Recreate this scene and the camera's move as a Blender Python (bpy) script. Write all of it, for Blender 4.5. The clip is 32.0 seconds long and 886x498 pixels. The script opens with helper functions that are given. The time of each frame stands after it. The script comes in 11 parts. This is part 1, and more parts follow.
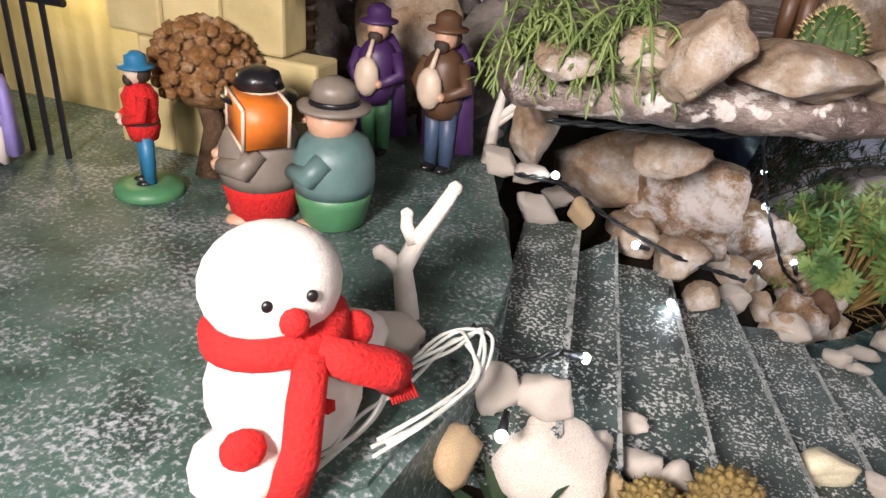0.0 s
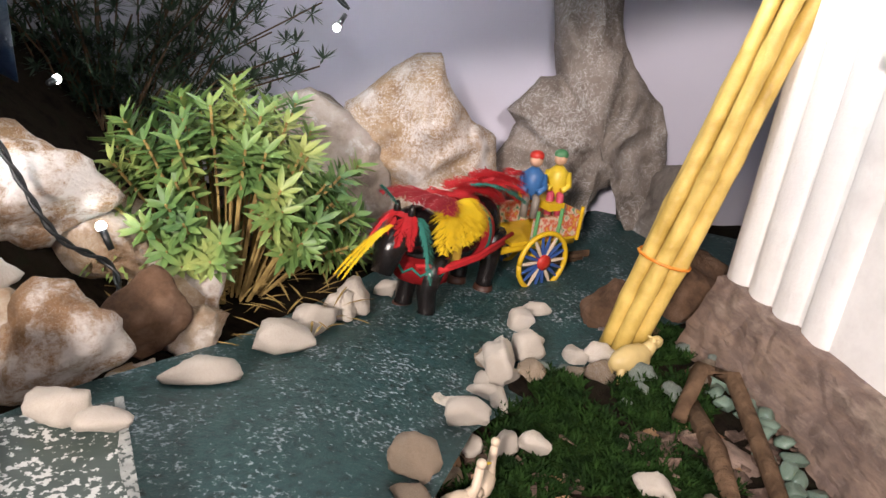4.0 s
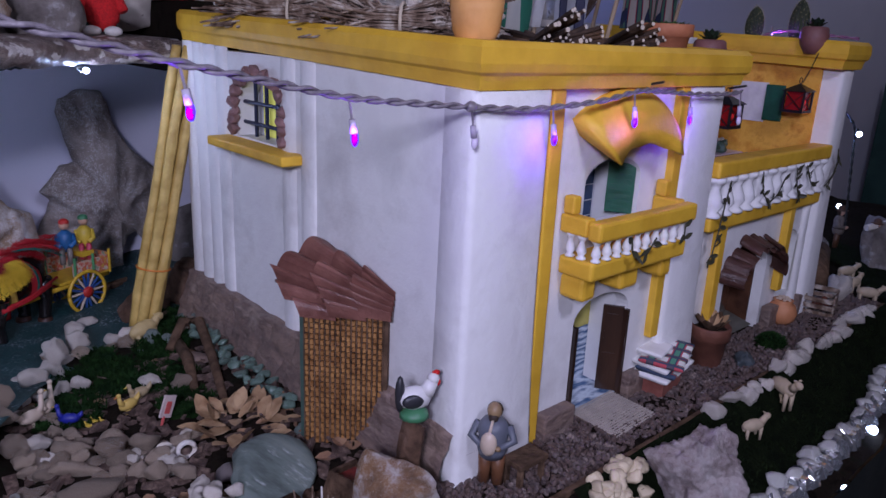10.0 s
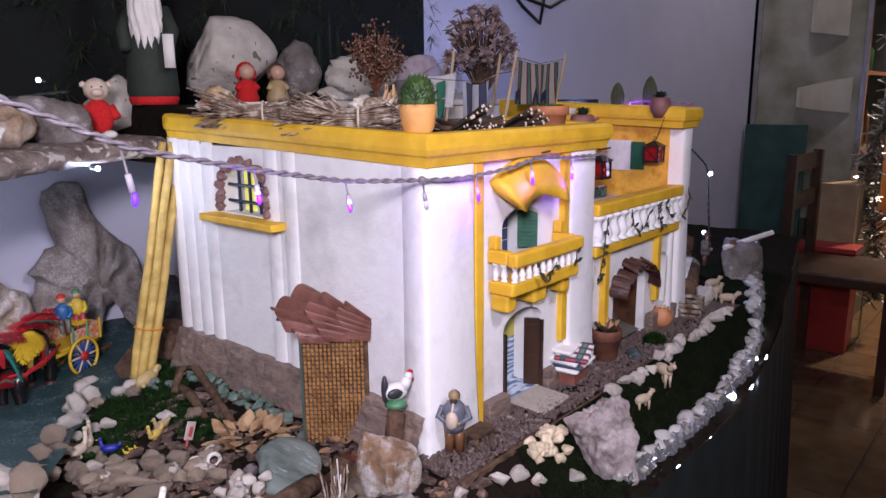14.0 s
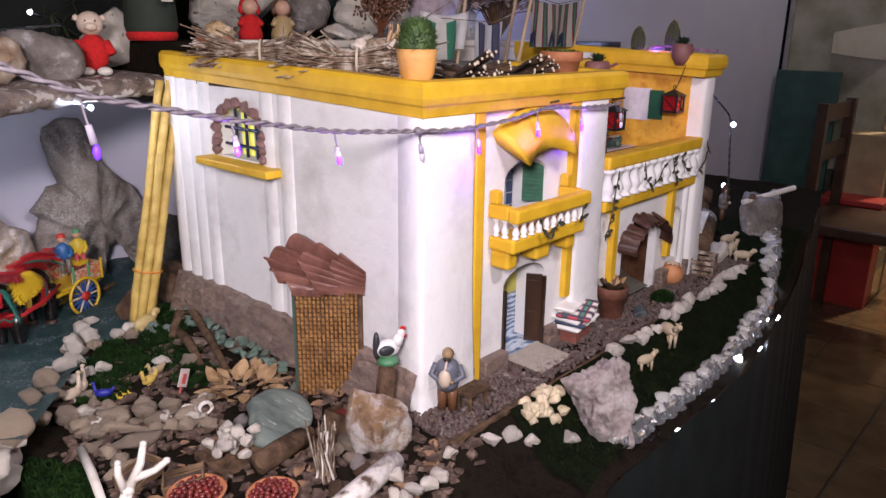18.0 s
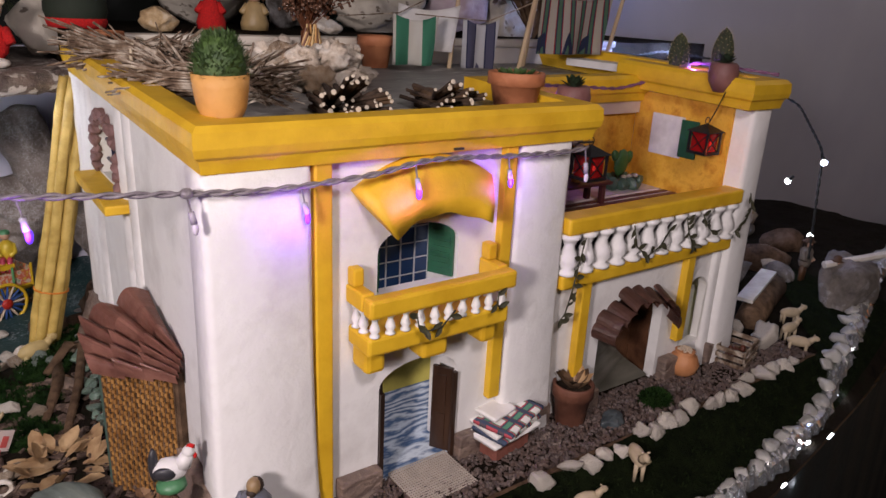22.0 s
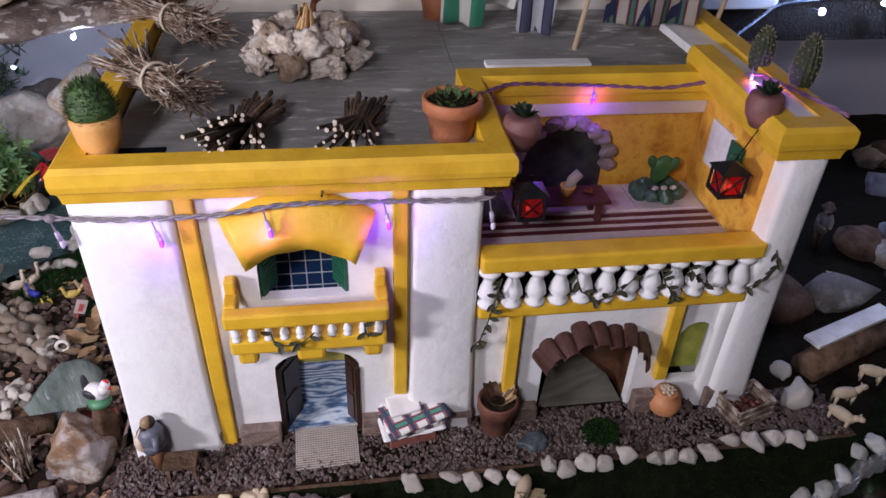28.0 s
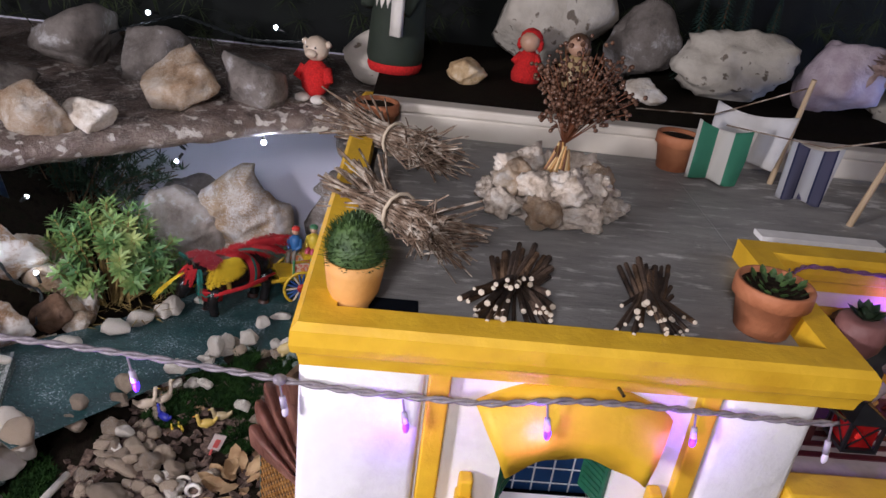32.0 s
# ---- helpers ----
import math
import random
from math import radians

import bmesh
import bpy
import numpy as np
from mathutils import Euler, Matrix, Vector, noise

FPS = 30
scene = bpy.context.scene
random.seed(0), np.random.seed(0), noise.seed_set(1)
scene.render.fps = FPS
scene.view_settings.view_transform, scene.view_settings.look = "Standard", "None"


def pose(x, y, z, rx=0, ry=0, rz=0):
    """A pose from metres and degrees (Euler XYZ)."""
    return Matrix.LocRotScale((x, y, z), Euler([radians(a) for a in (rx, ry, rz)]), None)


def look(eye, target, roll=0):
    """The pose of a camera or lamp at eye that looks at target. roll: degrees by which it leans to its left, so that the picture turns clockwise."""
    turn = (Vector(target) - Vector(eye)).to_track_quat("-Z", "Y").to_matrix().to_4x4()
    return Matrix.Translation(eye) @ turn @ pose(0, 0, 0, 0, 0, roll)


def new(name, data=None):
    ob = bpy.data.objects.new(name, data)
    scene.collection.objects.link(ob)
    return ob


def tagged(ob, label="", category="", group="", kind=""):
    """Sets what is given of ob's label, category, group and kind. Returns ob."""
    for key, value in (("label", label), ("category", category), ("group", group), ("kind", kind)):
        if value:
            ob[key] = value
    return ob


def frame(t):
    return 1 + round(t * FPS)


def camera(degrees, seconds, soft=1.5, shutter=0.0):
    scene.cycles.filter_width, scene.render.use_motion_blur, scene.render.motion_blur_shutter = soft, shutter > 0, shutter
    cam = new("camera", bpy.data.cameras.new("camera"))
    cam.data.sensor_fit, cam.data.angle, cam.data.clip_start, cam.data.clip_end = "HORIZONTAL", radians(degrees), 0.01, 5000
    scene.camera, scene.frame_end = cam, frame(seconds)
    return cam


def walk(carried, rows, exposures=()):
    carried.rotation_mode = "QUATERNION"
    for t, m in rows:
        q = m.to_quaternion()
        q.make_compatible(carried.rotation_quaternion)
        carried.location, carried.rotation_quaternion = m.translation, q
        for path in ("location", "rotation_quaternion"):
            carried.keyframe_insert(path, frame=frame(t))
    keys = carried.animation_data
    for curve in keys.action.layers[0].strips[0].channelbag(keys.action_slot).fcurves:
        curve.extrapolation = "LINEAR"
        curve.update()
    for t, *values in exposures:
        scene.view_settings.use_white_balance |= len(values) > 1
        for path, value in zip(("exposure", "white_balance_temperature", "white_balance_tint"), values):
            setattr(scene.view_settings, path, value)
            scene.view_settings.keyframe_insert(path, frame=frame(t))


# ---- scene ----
cam = camera(63.7, 32.0)
PATH = [
    (0, (-0.619, -0.345, 0.504), (-1.161, 1.34, -0.428), 5.1),
    (0.5, (-0.615, -0.34, 0.493), (-0.921, 1.395, -0.453), 8.5),
    (1, (-0.635, -0.34, 0.498), (-0.365, 1.388, -0.472), 2.5),
    (1.5, (-0.627, -0.349, 0.496), (0.029, 1.274, -0.471), 2.6),
    (2, (-0.597, -0.339, 0.488), (0.184, 1.244, -0.453), 1.9),
    (2.5, (-0.528, -0.258, 0.43), (0.259, 1.377, -0.412), 4.4),
    (3, (-0.426, -0.143, 0.364), (0.173, 1.575, -0.466), 6.0),
    (3.5, (-0.365, -0.045, 0.313), (0.075, 1.739, -0.478), 7.0),
    (4, (-0.328, 0.053, 0.309), (0.055, 1.87, -0.433), 7.4),
    (4.5, (-0.3, 0.136, 0.314), (0.169, 1.946, -0.397), 8.3),
    (7, (-0.26, 0.215, 0.284), (0.326, 1.967, -0.483), 10.4),
    (8, (-0.261, 0.027, 0.298), (0.707, 1.613, -0.443), 6.1),
    (8.5, (-0.288, -0.078, 0.31), (0.857, 1.399, -0.402), 6.2),
    (9, (-0.339, -0.216, 0.349), (0.926, 1.227, -0.216), 4.0),
    (9.5, (-0.38, -0.324, 0.392), (0.921, 1.089, -0.165), 1.9),
    (10, (-0.363, -0.37, 0.42), (0.923, 1.051, -0.152), 2.6),
    (10.5, (-0.394, -0.39, 0.427), (0.876, 1.054, -0.122), 1.5),
    (11, (-0.466, -0.412, 0.435), (0.94, 0.927, -0.046), -0.9),
    (11.5, (-0.513, -0.441, 0.435), (0.957, 0.851, 0.023), -0.8),
    (12, (-0.537, -0.463, 0.444), (0.939, 0.825, 0.044), -0.7),
    (12.5, (-0.547, -0.474, 0.445), (0.93, 0.821, 0.069), -0.5),
    (13, (-0.547, -0.469, 0.447), (0.937, 0.817, 0.067), -0.5),
    (13.5, (-0.54, -0.48, 0.45), (0.94, 0.812, 0.076), -0.8),
    (14, (-0.544, -0.495, 0.454), (0.933, 0.788, 0.041), -0.6),
    (14.5, (-0.55, -0.512, 0.469), (0.9, 0.785, 0.007), -0.7),
    (16.5, (-0.545, -0.522, 0.491), (0.866, 0.792, -0.039), -0.3),
    (17, (-0.536, -0.494, 0.476), (0.906, 0.781, -0.066), 0.9),
    (17.5, (-0.527, -0.49, 0.47), (0.919, 0.767, -0.105), 1.0),
    (18, (-0.503, -0.491, 0.463), (0.906, 0.805, -0.115), 0.6),
    (18.5, (-0.431, -0.485, 0.471), (0.892, 0.897, -0.111), 0.4),
    (19, (-0.345, -0.468, 0.477), (0.883, 0.992, -0.125), 2.2),
    (19.5, (-0.317, -0.466, 0.49), (0.818, 1.04, -0.174), 1.8),
    (20, (-0.315, -0.48, 0.517), (0.787, 1.021, -0.213), 2.8),
    (20.5, (-0.291, -0.476, 0.51), (0.81, 0.997, -0.276), 2.4),
    (21, (-0.238, -0.482, 0.491), (0.83, 1.041, -0.243), 2.0),
    (21.5, (-0.178, -0.494, 0.508), (0.924, 1.032, -0.166), 3.8),
    (22, (-0.149, -0.486, 0.504), (0.961, 1.043, -0.151), 2.9),
    (22.5, (-0.148, -0.424, 0.507), (0.985, 1.062, -0.206), 1.3),
    (23, (-0.094, -0.384, 0.514), (0.963, 1.13, -0.253), 2.5),
    (24, (0.004, -0.418, 0.539), (0.841, 1.155, -0.37), 2.6),
    (24.5, (0.039, -0.436, 0.551), (0.936, 1.12, -0.329), 3.0),
    (25, (0.142, -0.474, 0.624), (0.675, 1.133, -0.441), 2.5),
    (25.5, (0.189, -0.523, 0.649), (0.563, 1.11, -0.444), 2.6),
    (27.5, (0.223, -0.554, 0.701), (0.505, 1.057, -0.45), 2.5),
    (28, (0.223, -0.551, 0.703), (0.492, 1.068, -0.44), 2.4),
    (28.5, (0.224, -0.548, 0.706), (0.494, 1.062, -0.449), 2.2),
    (29, (0.222, -0.545, 0.704), (0.506, 1.06, -0.455), 2.7),
    (29.5, (0.229, -0.537, 0.703), (0.507, 1.076, -0.446), 2.9),
    (30, (0.235, -0.533, 0.694), (0.501, 1.097, -0.434), 3.0),
    (30.5, (0.232, -0.506, 0.696), (0.507, 1.099, -0.466), 3.5),
    (31, (0.207, -0.49, 0.678), (0.521, 1.137, -0.443), 6.0),
    (32, (0.049, -0.392, 0.667), (0.177, 1.399, -0.214), 7.2),
]
walk(cam, [(t, look(eye, target, roll)) for t, eye, target, roll in PATH], exposures=((0, -0.2, 6800, 12), (1, -0.4, 6500, 11), (2, -0.4, 6000, 20), (3, 0.5, 6500, 12), (4, 0.6, 7200, 12), (7, 0.4, 6300, 14), (8, -0.15, 5900, 17), (9, -1.25, 5300, 33), (10, -1.15, 5100, 27), (11, -0.85, 5300, 25), (12, -0.45, 5500, 24), (13, -0.28, 5700, 23), (17, -0.1, 6200, 19), (19, -0.2, 6600, 18), (20, -0.65, 6800, 18), (21, -0.55, 7000, 18), (22, -0.55, 6800, 16), (23, -0.6, 7000, 14), (24, -0.78, 6700, 10), (25, -0.9, 6700, 12), (28, -0.25, 5900, 15), (30, -0.2, 6200, 15), (32, -0.25, 6100, 12)))

# ---- world and light ----
world = bpy.data.worlds.new("world")
world.use_nodes = True
scene.world = world
bg = world.node_tree.nodes["Background"]
bg.inputs[0].default_value = (0.30, 0.32, 0.55, 1)
bg.inputs[1].default_value = 0.006


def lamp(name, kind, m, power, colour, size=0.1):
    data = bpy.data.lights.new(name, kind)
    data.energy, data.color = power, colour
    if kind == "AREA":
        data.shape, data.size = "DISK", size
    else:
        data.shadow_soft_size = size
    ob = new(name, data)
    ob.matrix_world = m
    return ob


# two fixed fill lamps added in place of a torch that moves along
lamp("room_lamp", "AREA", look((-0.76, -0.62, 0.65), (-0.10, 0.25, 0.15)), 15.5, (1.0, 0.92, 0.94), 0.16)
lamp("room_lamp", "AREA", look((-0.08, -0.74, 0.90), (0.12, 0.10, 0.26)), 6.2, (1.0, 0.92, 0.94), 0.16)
# unseen lamp added only to brighten the wall's right end
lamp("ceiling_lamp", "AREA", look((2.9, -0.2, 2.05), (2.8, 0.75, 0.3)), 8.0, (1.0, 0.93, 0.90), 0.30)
far = lamp("far_room_lamp", "SPOT", look((4.9, -0.3, 2.1), (4.9, 0.1, -0.8)), 480.0, (1.0, 0.80, 0.55), 0.1)
far.data.spot_size, far.data.spot_blend = math.radians(92), 0.6
# the glow of the white bulbs
LED = (0.78, 0.86, 1.0)
for x, y, z, w in ((-0.31, 0.640, 0.290, 0.36), (-0.41, 0.520, 0.325, 0.40), (-0.506, 0.475, 0.195, 0.10), (-0.631, 0.215, 0.248, 0.035), (-0.592, 0.198, 0.206, 0.02),
                   (-0.640, 0.006, 0.262, 0.03), (-0.129, 0.490, 0.362, 0.45), (0.587, -0.175, 0.006, 0.02), (0.80, -0.118, 0.028, 0.02)):
    lamp("bulb_glow", "POINT", pose(x, y, z), w, LED, 0.006)
for x, y, z, w in ((1.017, 0.070, 0.287, 0.16), (1.022, 0.395, 0.450, 2.4), (0.92, 0.388, 0.445, 1.4)):
    lamp("bulb_glow", "POINT", pose(x, y, z), w, (0.36, 0.50, 1.0), 0.006)
# the glow of the violet bulbs
for x, y, z in ((0.155, -0.034, 0.358), (0.258, -0.026, 0.354), (0.062, -0.026, 0.347), (-0.117, -0.014, 0.358), (-0.225, -0.030, 0.378), (0.497, 0.142, 0.396), (0.641, 0.085, 0.440)):
    lamp("violet_glow", "POINT", pose(x, y, z), 0.085, (0.34, 0.10, 1.0), 0.0012)

# ---- materials ----


def surf(name, colours, scale=60.0, rough=0.7, bump=0.3, metal=0.0, speck=None, speck_scale=300.0, speck_cut=0.62, bump_scale=None, coat=0.0, vary=0.0, soft=0.0, stretch=None, grit=0.5):
    """A surface of two noise scales between colours, with specks and relief."""
    m = bpy.data.materials.new(name)
    m.use_nodes = True
    nt = m.node_tree
    bs = nt.nodes["Principled BSDF"]
    co = nt.nodes.new("ShaderNodeTexCoord")
    n1 = nt.nodes.new("ShaderNodeTexNoise")
    n1.inputs["Scale"].default_value, n1.inputs["Detail"].default_value = scale, 6 if grit == 0.5 else 12
    n1.inputs["Roughness"].default_value = grit
    src = co.outputs["Object"]
    if stretch:
        mp = nt.nodes.new("ShaderNodeMapping")
        mp.inputs["Scale"].default_value = stretch
        nt.links.new(src, mp.inputs["Vector"])
        src = mp.outputs["Vector"]
    nt.links.new(src, n1.inputs["Vector"])
    ramp = nt.nodes.new("ShaderNodeValToRGB")
    el = ramp.color_ramp.elements
    k = len(colours)
    for i, c in enumerate(colours):
        p = 0.32 + 0.36 * i / max(1, k - 1)
        e = el[i] if i < 2 else el.new(p)
        e.position, e.color = p, (*c, 1)
    nt.links.new(n1.outputs["Fac"], ramp.inputs["Fac"])
    out = ramp.outputs["Color"]
    if vary:
        info = nt.nodes.new("ShaderNodeObjectInfo")
        hsv = nt.nodes.new("ShaderNodeHueSaturation")
        mr = nt.nodes.new("ShaderNodeMapRange")
        mr.inputs["To Min"].default_value, mr.inputs["To Max"].default_value = 1 - vary, 1 + vary
        nt.links.new(info.outputs["Random"], mr.inputs["Value"])
        nt.links.new(mr.outputs["Result"], hsv.inputs["Value"])
        nt.links.new(out, hsv.inputs["Color"])
        out = hsv.outputs["Color"]
    if speck:
        n2 = nt.nodes.new("ShaderNodeTexNoise")
        n2.inputs["Scale"].default_value, n2.inputs["Detail"].default_value = speck_scale, 4 if grit == 0.5 else 12
        n2.inputs["Roughness"].default_value = grit
        nt.links.new(src, n2.inputs["Vector"])
        n3 = nt.nodes.new("ShaderNodeTexNoise")
        n3.inputs["Scale"].default_value, n3.inputs["Detail"].default_value = speck_scale * 0.09, 2
        nt.links.new(src, n3.inputs["Vector"])
        ad = nt.nodes.new("ShaderNodeMath")
        ad.operation = "MULTIPLY_ADD"
        ad.inputs[1].default_value = 0.35
        nt.links.new(n3.outputs["Fac"], ad.inputs[0])
        nt.links.new(n2.outputs["Fac"], ad.inputs[2])
        sr = nt.nodes.new("ShaderNodeMapRange")
        sr.inputs["From Min"].default_value, sr.inputs["From Max"].default_value = speck_cut + 0.17 - soft, speck_cut + 0.22 + soft
        nt.links.new(ad.outputs[0], sr.inputs["Value"])
        mx = nt.nodes.new("ShaderNodeMix")
        mx.data_type = "RGBA"
        nt.links.new(sr.outputs["Result"], mx.inputs["Factor"])
        nt.links.new(out, mx.inputs["A"])
        mx.inputs["B"].default_value = (*speck, 1)
        out = mx.outputs["Result"]
    nt.links.new(out, bs.inputs["Base Color"])
    bs.inputs["Roughness"].default_value = rough
    bs.inputs["Metallic"].default_value = metal
    bs.inputs["Coat Weight"].default_value = coat
    if bump:
        nb = nt.nodes.new("ShaderNodeTexNoise")
        nb.inputs["Scale"].default_value, nb.inputs["Detail"].default_value = bump_scale or scale * 3, 8
        nb.inputs["Roughness"].default_value = max(grit, 0.55)
        nt.links.new(src, nb.inputs["Vector"])
        b = nt.nodes.new("ShaderNodeBump")
        b.inputs["Strength"].default_value, b.inputs["Distance"].default_value = bump, 0.005
        nt.links.new(nb.outputs["Fac"], b.inputs["Height"])
        nt.links.new(b.outputs["Normal"], bs.inputs["Normal"])
    return m


def plain(name, c, rough=0.5, metal=0.0):
    d = tuple(x * 0.82 for x in c)
    return surf(name, [d, c], 90, rough, 0.08, metal)


def glow(name, c, strength):
    m = bpy.data.materials.new(name)
    m.use_nodes = True
    bs = m.node_tree.nodes["Principled BSDF"]
    bs.inputs["Base Color"].default_value = (*c, 1)
    bs.inputs["Emission Color"].default_value = (*c, 1)
    bs.inputs["Emission Strength"].default_value = strength
    return m


M_WHITE = surf("white_plaster", [(0.66, 0.64, 0.62), (0.80, 0.79, 0.77), (0.76, 0.74, 0.73)], 14, 0.75, 0.35, bump_scale=60, grit=0.6)
M_YELLOW = surf("ochre_paint", [(0.62, 0.355, 0.014), (0.78, 0.48, 0.025)], 35, 0.55, 0.2)
M_ORANGE = surf("orange_wash", [(0.36, 0.13, 0.008), (0.62, 0.29, 0.02), (0.78, 0.44, 0.05), (0.50, 0.20, 0.012)], 24, 0.7, 0.3, grit=0.66)
M_ROOF = surf("slate_paper", [(0.17, 0.165, 0.155), (0.27, 0.262, 0.245), (0.33, 0.32, 0.30)], 17, 0.5, 0.35, speck=(0.58, 0.57, 0.54), speck_scale=52, speck_cut=0.605, soft=0.03, stretch=(0.62, 1.9, 1), grit=0.66)
M_WALL = surf("lilac_wall", [(0.64, 0.63, 0.74), (0.70, 0.69, 0.79)], 4, 0.85, 0.05)
M_PLINTH = surf("stone_relief", [(0.09, 0.062, 0.046), (0.28, 0.20, 0.155), (0.17, 0.12, 0.10), (0.36, 0.28, 0.225)], 22, 0.5, 1.0, bump_scale=60, grit=0.70, stretch=(1.0, 0.6, 1.9))
nt = M_PLINTH.node_tree
vo = nt.nodes.new("ShaderNodeTexVoronoi")
vo.feature, vo.inputs["Scale"].default_value = "DISTANCE_TO_EDGE", 34
tc = nt.nodes.new("ShaderNodeTexCoord")
mp = nt.nodes.new("ShaderNodeMapping")
mp.inputs["Scale"].default_value = (1, 0.7, 1.3)
nt.links.new(tc.outputs["Object"], mp.inputs["Vector"])
nt.links.new(mp.outputs["Vector"], vo.inputs["Vector"])
mr = nt.nodes.new("ShaderNodeMapRange")
mr.inputs["From Max"].default_value = 0.10
nt.links.new(vo.outputs["Distance"], mr.inputs["Value"])
bp = nt.nodes.new("ShaderNodeBump")
bp.inputs["Strength"].default_value, bp.inputs["Distance"].default_value = 0.22, 0.005
old = nt.nodes["Principled BSDF"].inputs["Normal"].links[0].from_socket
nt.links.new(old, bp.inputs["Normal"])
nt.links.new(mr.outputs["Result"], bp.inputs["Height"])
nt.links.new(bp.outputs["Normal"], nt.nodes["Principled BSDF"].inputs["Normal"])
M_EARTH = surf("earth", [(0.005, 0.004, 0.003), (0.018, 0.013, 0.009), (0.010, 0.012, 0.006)], 60, 0.95, 0.9, grit=0.7)
M_MOSS = surf("moss", [(0.004, 0.012, 0.003), (0.016, 0.036, 0.008)], 90, 0.95, 1.0)
M_PATH = surf("speckled_path", [(0.003, 0.013, 0.014), (0.011, 0.046, 0.047), (0.016, 0.060, 0.060), (0.021, 0.070, 0.070)], 170, 0.5, 0.25, speck=(0.30, 0.35, 0.38), speck_scale=330, speck_cut=0.60, soft=0.02, grit=0.62)
M_STEP = surf("speckled_step", [(0.02, 0.035, 0.032), (0.06, 0.085, 0.075)], 14, 0.5, 0.2, speck=(0.52, 0.54, 0.52), speck_scale=380, speck_cut=0.56)
M_PLAT = surf("speckled_platform", [(0.020, 0.032, 0.030), (0.05, 0.095, 0.078), (0.10, 0.13, 0.125)], 22, 0.45, 0.4, speck=(0.33, 0.36, 0.37), speck_scale=300, speck_cut=0.565, soft=0.04, grit=0.66)
M_ROCK = surf("beige_rock", [(0.12, 0.07, 0.035), (0.32, 0.21, 0.12), (0.48, 0.39, 0.29), (0.60, 0.55, 0.48)], 20, 0.75, 1.0, speck=(0.68, 0.65, 0.61), speck_scale=34, speck_cut=0.585, vary=0.2, soft=0.035, bump_scale=110, grit=0.74)
M_ROCKG = surf("grey_rock", [(0.06, 0.05, 0.042), (0.19, 0.165, 0.145), (0.29, 0.26, 0.24)], 16, 0.7, 0.9, speck=(0.56, 0.55, 0.55), speck_scale=22, speck_cut=0.59, vary=0.1, soft=0.04, bump_scale=90, grit=0.74)
M_ROCKW = surf("crusted_rock", [(0.08, 0.04, 0.015), (0.28, 0.15, 0.06), (0.40, 0.27, 0.15)], 24, 0.75, 1.0, speck=(0.66, 0.62, 0.58), speck_scale=30, speck_cut=0.505, soft=0.03, bump_scale=120, grit=0.76)
M_ROCKB = surf("brown_rock", [(0.03, 0.018, 0.012), (0.13, 0.075, 0.045), (0.20, 0.13, 0.09)], 30, 0.8, 0.9, grit=0.7)
M_PEBBLE = surf("white_pebble", [(0.36, 0.27, 0.18), (0.62, 0.57, 0.49), (0.74, 0.72, 0.68)], 45, 0.6, 0.6, vary=0.18, grit=0.68)
M_PEBBLE2 = surf("tan_pebble", [(0.20, 0.11, 0.05), (0.48, 0.34, 0.18), (0.60, 0.52, 0.40)], 40, 0.6, 0.6, vary=0.22, grit=0.68)
M_PEBC = surf("cream_pebble", [(0.50, 0.40, 0.24), (0.66, 0.57, 0.40)], 60, 0.5, 0.15, vary=0.15)
M_PINKR = surf("pinkish_rock", [(0.16, 0.11, 0.10), (0.44, 0.37, 0.35), (0.62, 0.58, 0.56)], 45, 0.8, 1.0, bump_scale=130, grit=0.76)
# greyish tan garden pebbles, darkened in colour for the weaker light there
M_PEBG = surf("dimmed_tan_pebble", [(0.13, 0.085, 0.05), (0.33, 0.255, 0.18), (0.54, 0.47, 0.385)], 50, 0.65, 0.7, vary=0.3, grit=0.7)
M_EDGEP = surf("grey_white_pebble", [(0.30, 0.30, 0.28), (0.55, 0.54, 0.50)], 60, 0.5, 0.3, vary=0.2)
M_GRAVEL = surf("gravel", [(0.04, 0.026, 0.02), (0.12, 0.085, 0.07), (0.07, 0.05, 0.045)], 130, 0.8, 0.8)
M_WOOD = surf("bark", [(0.05, 0.03, 0.018), (0.16, 0.10, 0.06)], 60, 0.9, 0.7, vary=0.2)
M_TWIG = surf("twig", [(0.08, 0.05, 0.032), (0.21, 0.15, 0.105), (0.50, 0.44, 0.36)], 90, 0.8, 0.4)
M_BAMBOO = surf("bamboo", [(0.42, 0.28, 0.06), (0.66, 0.48, 0.14)], 50, 0.45, 0.3)
M_TERRA = surf("terracotta", [(0.36, 0.12, 0.05), (0.50, 0.20, 0.09)], 40, 0.7, 0.25, vary=0.12)
M_TERRA_Y = surf("pale_terracotta", [(0.55, 0.27, 0.07), (0.68, 0.36, 0.11)], 40, 0.65, 0.2)
M_TILE = surf("roof_tile", [(0.22, 0.09, 0.065), (0.42, 0.20, 0.15)], 45, 0.3, 0.3)
M_DARK = plain("dark_cloth", (0.006, 0.008, 0.012), 0.9)
M_SOIL = surf("potting_soil", [(0.02, 0.014, 0.01), (0.06, 0.045, 0.03)], 200, 0.95, 0.9)

